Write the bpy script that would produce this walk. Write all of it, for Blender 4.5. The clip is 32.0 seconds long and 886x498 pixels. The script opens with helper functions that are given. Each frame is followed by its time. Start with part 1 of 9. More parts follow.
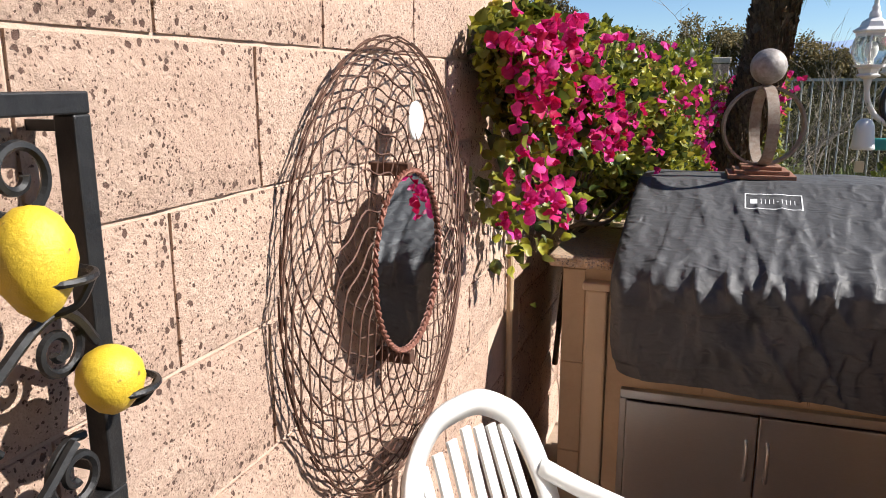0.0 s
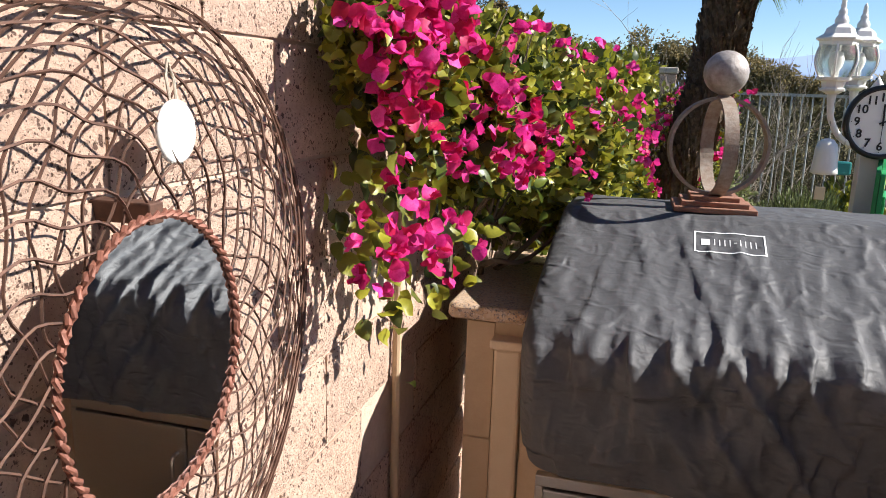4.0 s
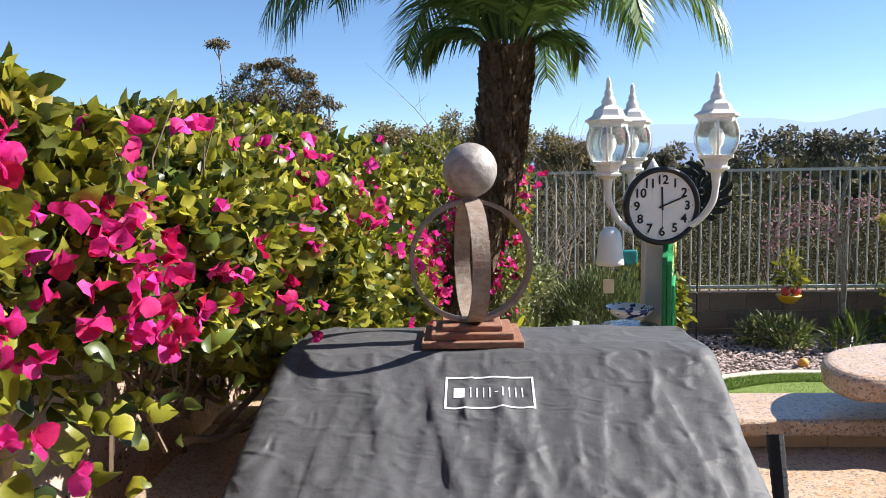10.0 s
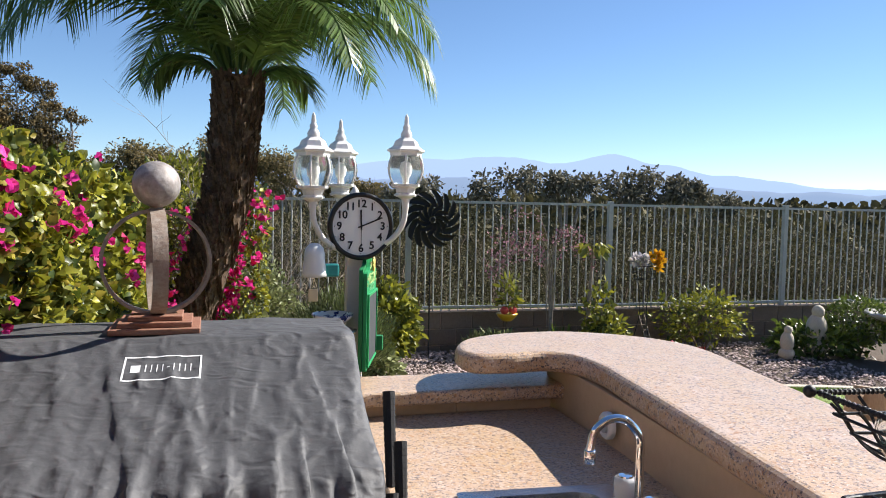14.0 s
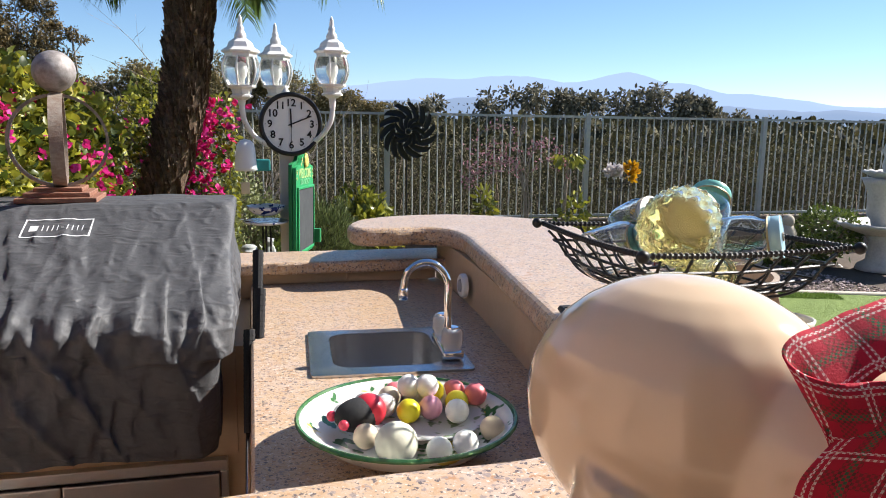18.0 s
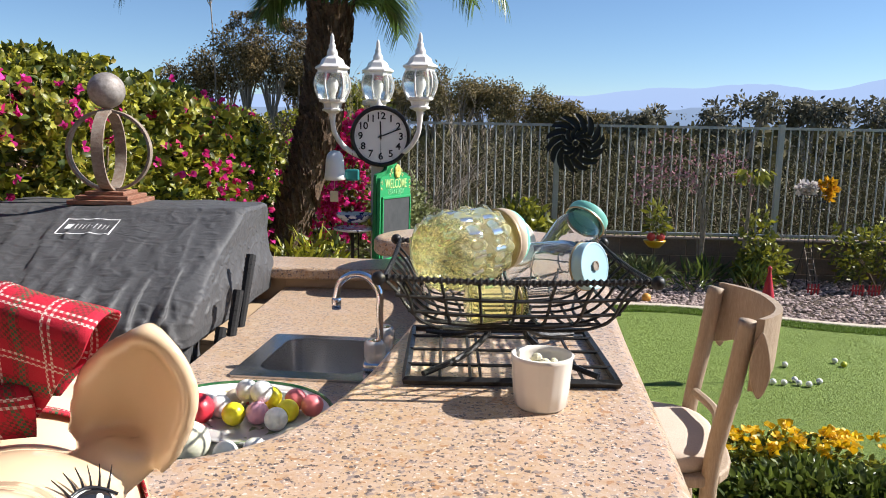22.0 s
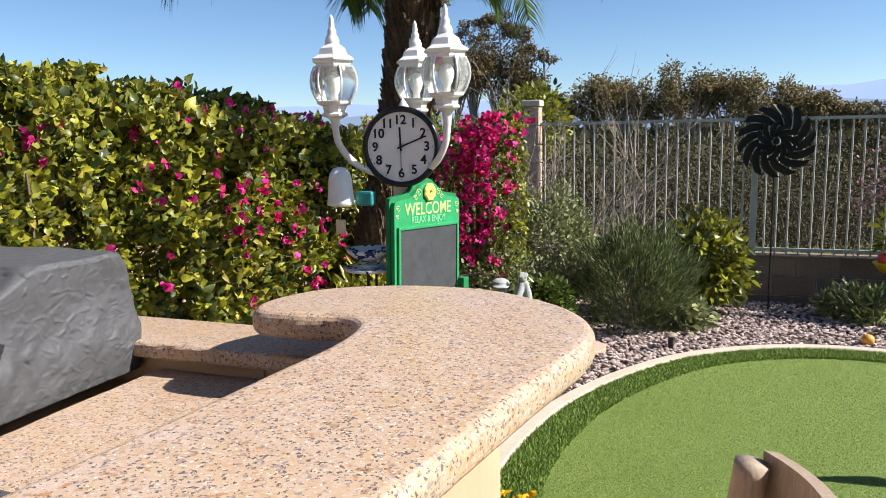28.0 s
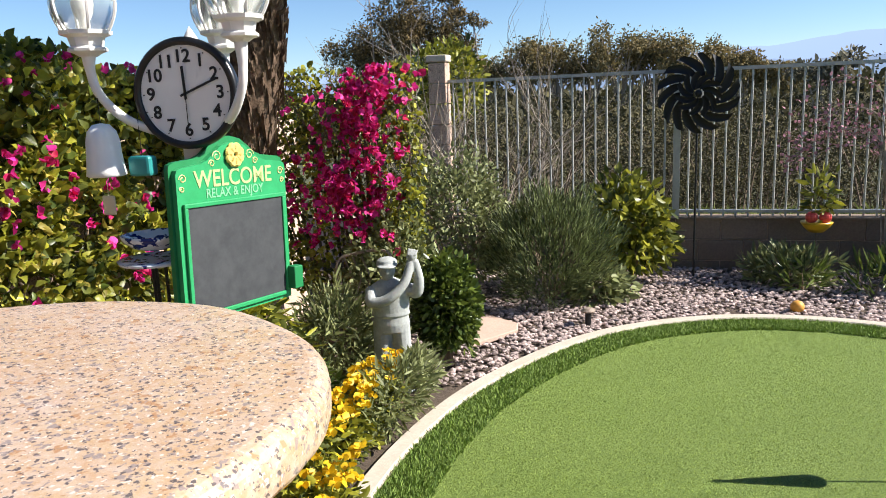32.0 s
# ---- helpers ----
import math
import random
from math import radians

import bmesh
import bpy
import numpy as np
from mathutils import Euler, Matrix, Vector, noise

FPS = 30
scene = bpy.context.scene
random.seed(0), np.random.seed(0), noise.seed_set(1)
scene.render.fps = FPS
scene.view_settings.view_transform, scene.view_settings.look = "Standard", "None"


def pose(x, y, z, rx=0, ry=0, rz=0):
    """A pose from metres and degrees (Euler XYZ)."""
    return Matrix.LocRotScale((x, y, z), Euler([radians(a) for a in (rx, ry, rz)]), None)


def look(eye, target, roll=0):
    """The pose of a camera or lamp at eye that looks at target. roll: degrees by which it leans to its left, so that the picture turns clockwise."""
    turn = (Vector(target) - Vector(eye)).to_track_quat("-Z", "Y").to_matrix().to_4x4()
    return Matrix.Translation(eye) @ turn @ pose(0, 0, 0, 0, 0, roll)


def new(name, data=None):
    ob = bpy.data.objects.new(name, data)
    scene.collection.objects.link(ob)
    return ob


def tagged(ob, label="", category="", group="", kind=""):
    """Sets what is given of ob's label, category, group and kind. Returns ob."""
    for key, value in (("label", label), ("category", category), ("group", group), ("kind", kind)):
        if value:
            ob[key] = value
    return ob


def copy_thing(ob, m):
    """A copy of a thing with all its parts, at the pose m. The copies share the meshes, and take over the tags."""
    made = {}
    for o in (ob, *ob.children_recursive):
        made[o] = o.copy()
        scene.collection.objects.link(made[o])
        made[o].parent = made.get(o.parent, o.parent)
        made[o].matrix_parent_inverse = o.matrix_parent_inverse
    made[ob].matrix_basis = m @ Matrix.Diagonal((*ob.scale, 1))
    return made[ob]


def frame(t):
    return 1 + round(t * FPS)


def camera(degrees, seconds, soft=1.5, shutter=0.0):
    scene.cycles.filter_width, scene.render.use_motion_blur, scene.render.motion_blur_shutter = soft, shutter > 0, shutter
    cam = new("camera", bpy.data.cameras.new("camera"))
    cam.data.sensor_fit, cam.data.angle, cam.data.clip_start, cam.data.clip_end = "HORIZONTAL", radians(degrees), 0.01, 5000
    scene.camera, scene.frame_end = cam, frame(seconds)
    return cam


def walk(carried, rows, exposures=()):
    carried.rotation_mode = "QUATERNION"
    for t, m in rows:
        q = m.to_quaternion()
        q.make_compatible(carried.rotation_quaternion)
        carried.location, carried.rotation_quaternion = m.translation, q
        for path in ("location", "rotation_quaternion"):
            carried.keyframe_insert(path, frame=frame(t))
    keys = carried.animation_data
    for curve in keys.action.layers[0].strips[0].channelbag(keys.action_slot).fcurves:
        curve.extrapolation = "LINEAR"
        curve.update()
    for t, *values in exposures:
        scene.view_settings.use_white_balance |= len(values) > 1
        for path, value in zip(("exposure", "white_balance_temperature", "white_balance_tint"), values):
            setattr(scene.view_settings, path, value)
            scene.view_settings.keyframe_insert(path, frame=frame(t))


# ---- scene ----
cam = camera(60.6, 32.0, 0.95)
METRES, EYE, TILT, LEAN, TURN = 5.4, 1.52, 0.0, 0.0, 18.0
PATH = [
    (0, (0.069, 0.035, 1.551), (-0.578, 1.877, 1.118), -0.1),
    (0.5, (0.08, 0.075, 1.553), (-0.567, 1.917, 1.124), 0.3),
    (1, (0.106, 0.141, 1.558), (-0.533, 1.988, 1.136), 0.6),
    (1.5, (0.15, 0.197, 1.558), (-0.478, 2.048, 1.138), 0.7),
    (2, (0.137, 0.26, 1.549), (-0.452, 2.125, 1.132), 0.5),
    (2.5, (0.079, 0.359, 1.544), (-0.478, 2.234, 1.129), 0.3),
    (4.5, (0.073, 0.682, 1.538), (-0.437, 2.569, 1.114), 2.3),
    (5, (0.075, 0.754, 1.534), (-0.424, 2.647, 1.123), 2.3),
    (5.5, (0.032, 0.856, 1.531), (-0.458, 2.755, 1.138), 2.1),
    (6, (0.012, 0.951, 1.531), (-0.48, 2.854, 1.161), 1.8),
    (6.5, (0.042, 1.035, 1.544), (-0.492, 2.931, 1.201), 1.6),
    (7, (0.078, 1.116, 1.549), (-0.509, 3.001, 1.231), 1.4),
    (7.5, (0.094, 1.156, 1.555), (-0.518, 3.036, 1.249), 1.2),
    (8, (0.103, 1.185, 1.554), (-0.475, 3.076, 1.258), 0.9),
    (8.5, (0.139, 1.188, 1.565), (-0.355, 3.105, 1.28), 0.5),
    (9, (0.184, 1.189, 1.569), (-0.181, 3.136, 1.298), 0.2),
    (9.5, (0.226, 1.182, 1.578), (-0.002, 3.154, 1.339), -0.4),
    (10, (0.246, 1.171, 1.593), (0.15, 3.159, 1.389), -0.9),
    (10.5, (0.255, 1.155, 1.589), (0.265, 3.148, 1.418), -1.1),
    (11, (0.248, 1.122, 1.589), (0.343, 3.115, 1.448), -1.1),
    (11.5, (0.233, 1.099, 1.582), (0.403, 3.088, 1.465), -0.8),
    (12, (0.196, 1.047, 1.581), (0.431, 3.03, 1.475), -0.2),
    (12.5, (0.193, 0.976, 1.573), (0.492, 2.951, 1.471), 0.3),
    (13, (0.261, 0.877, 1.579), (0.626, 2.84, 1.471), 0.8),
    (13.5, (0.368, 0.788, 1.572), (0.806, 2.736, 1.452), 1.0),
    (14, (0.428, 0.776, 1.57), (0.943, 2.704, 1.442), 1.2),
    (14.5, (0.457, 0.772, 1.564), (1.04, 2.681, 1.436), 1.3),
    (16.5, (0.611, 0.667, 1.499), (1.107, 2.588, 1.249), 2.3),
    (17, (0.656, 0.548, 1.492), (1.112, 2.474, 1.204), 1.8),
    (17.5, (0.675, 0.478, 1.48), (1.13, 2.4, 1.165), 1.3),
    (18, (0.752, 0.411, 1.476), (1.235, 2.323, 1.143), 0.9),
    (18.5, (0.884, 0.331, 1.475), (1.397, 2.233, 1.126), 0.9),
    (19, (0.983, 0.288, 1.472), (1.488, 2.188, 1.106), 1.1),
    (19.5, (1.067, 0.3, 1.435), (1.497, 2.214, 1.047), 1.6),
    (20, (1.172, 0.314, 1.424), (1.468, 2.25, 1.018), 2.0),
    (20.5, (1.223, 0.313, 1.422), (1.339, 2.265, 1.004), 2.2),
    (21, (1.284, 0.307, 1.432), (1.255, 2.266, 1.029), 1.8),
    (21.5, (1.353, 0.321, 1.454), (1.27, 2.287, 1.092), 1.3),
    (21.7, (1.381, 0.346, 1.45), (1.289, 2.319, 1.135), -1.6),
    (22, (1.418, 0.352, 1.495), (1.326, 2.325, 1.18), 1.0),
    (22.5, (1.494, 0.471, 1.516), (1.379, 2.449, 1.244), 0.7),
    (23, (1.582, 0.54, 1.53), (1.406, 2.516, 1.282), 0.9),
    (23.5, (1.687, 0.6, 1.534), (1.421, 2.567, 1.292), 0.8),
    (24, (1.724, 0.676, 1.529), (1.373, 2.629, 1.28), 0.5),
    (24.5, (1.746, 0.781, 1.53), (1.33, 2.719, 1.268), 0.1),
    (25, (1.82, 0.874, 1.523), (1.361, 2.8, 1.24), -0.1),
    (25.5, (1.927, 0.977, 1.517), (1.426, 2.889, 1.21), -0.1),
    (27.5, (1.982, 1.4, 1.498), (1.292, 3.251, 1.185), -1.0),
    (28, (2.053, 1.475, 1.504), (1.362, 3.326, 1.197), -1.2),
    (28.5, (2.033, 1.567, 1.487), (1.362, 3.426, 1.184), -1.6),
    (29, (2.022, 1.688, 1.467), (1.38, 3.557, 1.163), -2.1),
    (29.5, (2.066, 1.85, 1.475), (1.456, 3.725, 1.143), -1.9),
    (30, (2.097, 1.967, 1.453), (1.514, 3.848, 1.101), -2.2),
    (30.5, (2.072, 2.074, 1.429), (1.515, 3.957, 1.053), -2.5),
    (31, (2.09, 2.151, 1.424), (1.557, 4.037, 1.024), -2.3),
    (31.5, (2.13, 2.201, 1.411), (1.601, 4.088, 1.01), -2.6),
    (32, (2.152, 2.24, 1.413), (1.612, 4.125, 1.02), -2.4),
]
walk(cam, [(t, look(eye, target, roll)) for t, eye, target, roll in PATH], [(0, 0.92), (3, 1.05), (6, 1.3), (9, 1.34), (11, 1.18), (13, 1.1), (17, 1.08), (20.5, 1.1), (22, 0.88), (25, 0.9), (28, 0.98), (32, 1.1)])

# ---- world, sun, exposure ----
SUN_TO = Vector((0.80, 0.16, 0.64)).normalized()
world = bpy.data.worlds.new("sky")
scene.world = world
world.use_nodes = True
wn = world.node_tree.nodes
sky = wn.new("ShaderNodeTexSky")
sky.sky_type = "NISHITA"
sky.sun_disc = False
sky.sun_elevation = math.asin(SUN_TO.z)
sky.sun_rotation = math.atan2(SUN_TO.x, SUN_TO.y)
sky.dust_density, sky.air_density, sky.ozone_density = 0.0, 0.8, 5.5
wn["Background"].inputs[1].default_value = 0.072
world.node_tree.links.new(sky.outputs[0], wn["Background"].inputs[0])
sun = new("sun", bpy.data.lights.new("sun", "SUN"))
sun.data.energy, sun.data.angle, sun.data.color = 5.0, radians(0.55), (1.0, 0.955, 0.90)
sun.matrix_world = look(SUN_TO * 20, (0, 0, 0))


# ---- materials ----
def ramp(nt, stops):
    n = nt.nodes.new("ShaderNodeValToRGB")
    el = n.color_ramp.elements
    while len(el) < len(stops):
        el.new(0.5)
    for e, (p, c) in zip(el, stops):
        e.position, e.color = p, (*c, 1)
    return n


def mat(name, base, rough=0.6, metal=0.0, grain=None, spots=None, bump=0.0, bscale=60.0, vary=0.0, island=0.0, trans=0.0, ior=1.45, sheen=0.0, coat=0.0, sub=0.0, stretch=None, obj=True):
    """grain: (scale, other colour, amount) soft variation; spots: (scale, colour, threshold) grains with a shape of their own."""
    m = bpy.data.materials.new(name)
    m.use_nodes = True
    nt = m.node_tree
    b = nt.nodes["Principled BSDF"]
    b.inputs["Roughness"].default_value = rough
    b.inputs["Metallic"].default_value = metal
    b.inputs["Transmission Weight"].default_value = trans
    b.inputs["IOR"].default_value = ior
    b.inputs["Sheen Weight"].default_value = sheen
    b.inputs["Coat Weight"].default_value = coat
    tc = nt.nodes.new("ShaderNodeTexCoord")
    vec = tc.outputs["Object"]
    if stretch:
        mp = nt.nodes.new("ShaderNodeMapping")
        mp.inputs["Scale"].default_value = stretch
        nt.links.new(vec, mp.inputs[0])
        vec = mp.outputs[0]
    rgb = nt.nodes.new("ShaderNodeRGB")
    rgb.outputs[0].default_value = (*base, 1)
    col = rgb.outputs[0]

    def mix(fac, other, blend="MIX", scale=1.0):
        nonlocal col
        n = nt.nodes.new("ShaderNodeMix")
        n.data_type, n.blend_type = "RGBA", blend
        if isinstance(fac, float):
            n.inputs[0].default_value = fac
        else:
            nt.links.new(fac, n.inputs[0])
        nt.links.new(col, n.inputs[6])
        if isinstance(other, tuple):
            n.inputs[7].default_value = (*other, 1)
        else:
            nt.links.new(other, n.inputs[7])
        col = n.outputs[2]

    for g in (grain if isinstance(grain, list) else [grain] if grain else []):
        n = nt.nodes.new("ShaderNodeTexNoise")
        n.inputs["Scale"].default_value, n.inputs["Detail"].default_value, n.inputs["Roughness"].default_value = g[0], 6, 0.65
        nt.links.new(vec, n.inputs["Vector"])
        r = ramp(nt, [(0.38, (0, 0, 0)), (0.66, (g[2],) * 3)])
        nt.links.new(n.outputs["Fac"], r.inputs[0])
        mix(r.outputs[0], g[1])
    for s in (spots if isinstance(spots, list) else [spots] if spots else []):
        n = nt.nodes.new("ShaderNodeTexNoise")
        n.inputs["Scale"].default_value, n.inputs["Detail"].default_value, n.inputs["Roughness"].default_value = s[0], 2, 0.6
        nt.links.new(vec, n.inputs["Vector"])
        r = ramp(nt, [(s[2], (0, 0, 0)), (s[2] + 0.035, (1, 1, 1))])
        nt.links.new(n.outputs["Fac"], r.inputs[0])
        mix(r.outputs[0], s[1])
    if vary:
        oi = nt.nodes.new("ShaderNodeObjectInfo")
        r = ramp(nt, [(0, (1 - vary,) * 3), (1, (1 + vary * 0.6,) * 3)])
        nt.links.new(oi.outputs["Random"], r.inputs[0])
        mix(1.0, r.outputs[0], "MULTIPLY")
    if island:
        gi = nt.nodes.new("ShaderNodeNewGeometry")
        lo, hi = (island if isinstance(island, tuple) else ((1 - island,) * 3, (1 + island * 0.7,) * 3))
        r = ramp(nt, [(0, lo), (1, hi)])
        nt.links.new(gi.outputs["Random Per Island"], r.inputs[0])
        mix(1.0, r.outputs[0], "MULTIPLY")
    nt.links.new(col, b.inputs["Base Color"])
    if bump:
        n = nt.nodes.new("ShaderNodeTexNoise")
        n.inputs["Scale"].default_value, n.inputs["Detail"].default_value, n.inputs["Roughness"].default_value = bscale, 8, 0.7
        nt.links.new(vec, n.inputs["Vector"])
        bp = nt.nodes.new("ShaderNodeBump")
        bp.inputs["Strength"].default_value, bp.inputs["Distance"].default_value = 1.0, bump
        nt.links.new(n.outputs["Fac"], bp.inputs["Height"])
        nt.links.new(bp.outputs[0], b.inputs["Normal"])
    if sub:
        tr = nt.nodes.new("ShaderNodeBsdfTranslucent")
        ad = nt.nodes.new("ShaderNodeMixShader")
        ad.inputs[0].default_value = sub
        nt.links.new(col, tr.inputs[0])
        nt.links.new(b.outputs[0], ad.inputs[1])
        nt.links.new(tr.outputs[0], ad.inputs[2])
        nt.links.new(ad.outputs[0], nt.nodes["Material Output"].inputs[0])
    return m


def pits(m, scale, size, depth, colour, warp=0.35):
    """Small holes or grains of uneven size with a shape of their own, dark inside and sunk by depth."""
    nt = m.node_tree
    b = nt.nodes["Principled BSDF"]
    tc = nt.nodes.new("ShaderNodeTexCoord")
    nz = nt.nodes.new("ShaderNodeTexNoise")
    nz.inputs["Scale"].default_value, nz.inputs["Detail"].default_value = scale * 1.3, 2
    nt.links.new(tc.outputs["Object"], nz.inputs["Vector"])
    ad = nt.nodes.new("ShaderNodeVectorMath")
    ad.operation = "MULTIPLY_ADD"
    ad.inputs[1].default_value = (warp / scale,) * 3
    nt.links.new(nz.outputs["Color"], ad.inputs[0])
    nt.links.new(tc.outputs["Object"], ad.inputs[2])
    vo = nt.nodes.new("ShaderNodeTexVoronoi")
    vo.inputs["Scale"].default_value = scale
    nt.links.new(ad.outputs[0], vo.inputs["Vector"])
    sp = nt.nodes.new("ShaderNodeSeparateColor")
    nt.links.new(vo.outputs["Color"], sp.inputs[0])
    pw = nt.nodes.new("ShaderNodeMath")
    pw.operation, pw.inputs[1].default_value = "POWER", 2.0
    nt.links.new(sp.outputs[0], pw.inputs[0])
    th = nt.nodes.new("ShaderNodeMath")
    th.operation, th.inputs[1].default_value = "MULTIPLY", size
    nt.links.new(pw.outputs[0], th.inputs[0])
    df = nt.nodes.new("ShaderNodeMath")
    df.operation = "SUBTRACT"
    nt.links.new(th.outputs[0], df.inputs[0])
    nt.links.new(vo.outputs["Distance"], df.inputs[1])
    mr = nt.nodes.new("ShaderNodeMapRange")
    mr.inputs[1].default_value, mr.inputs[2].default_value = 0.0, 0.08
    nt.links.new(df.outputs[0], mr.inputs[0])
    mx = nt.nodes.new("ShaderNodeMix")
    mx.data_type = "RGBA"
    old = b.inputs["Base Color"].links[0].from_socket
    nt.links.new(mr.outputs[0], mx.inputs[0])
    nt.links.new(old, mx.inputs[6])
    mx.inputs[7].default_value = (*colour, 1)
    nt.links.new(mx.outputs[2], b.inputs["Base Color"])
    if depth:
        bp = nt.nodes.new("ShaderNodeBump")
        bp.invert = True
        bp.inputs["Strength"].default_value, bp.inputs["Distance"].default_value = 1.0, depth
        nt.links.new(mr.outputs[0], bp.inputs["Height"])
        if b.inputs["Normal"].links:
            nt.links.new(b.inputs["Normal"].links[0].from_socket, bp.inputs["Normal"])
        nt.links.new(bp.outputs[0], b.inputs["Normal"])
    return m


def wrinkles(m, layers):
    """Creases in cloth: ridged relief at several sizes, each (scale, stretch, depth)."""
    nt = m.node_tree
    b = nt.nodes["Principled BSDF"]
    tc = nt.nodes.new("ShaderNodeTexCoord")
    for scale, stretch, depth, seed in layers:
        mp = nt.nodes.new("ShaderNodeMapping")
        mp.inputs["Location"].default_value = (seed, seed * 0.7, 0)
        mp.inputs["Rotation"].default_value = (0, radians(seed * 4), 0)
        mp.inputs["Scale"].default_value = stretch
        nt.links.new(tc.outputs["Object"], mp.inputs[0])
        nz = nt.nodes.new("ShaderNodeTexNoise")
        nz.noise_type = "RIDGED_MULTIFRACTAL"
        nz.inputs["Scale"].default_value, nz.inputs["Detail"].default_value, nz.inputs["Distortion"].default_value = scale, 2.0, 0.6
        nt.links.new(mp.outputs[0], nz.inputs["Vector"])
        bp = nt.nodes.new("ShaderNodeBump")
        bp.inputs["Strength"].default_value, bp.inputs["Distance"].default_value = 1.0, depth
        nt.links.new(nz.outputs["Fac"], bp.inputs["Height"])
        if b.inputs["Normal"].links:
            nt.links.new(b.inputs["Normal"].links[0].from_socket, bp.inputs["Normal"])
        nt.links.new(bp.outputs[0], b.inputs["Normal"])
    return m


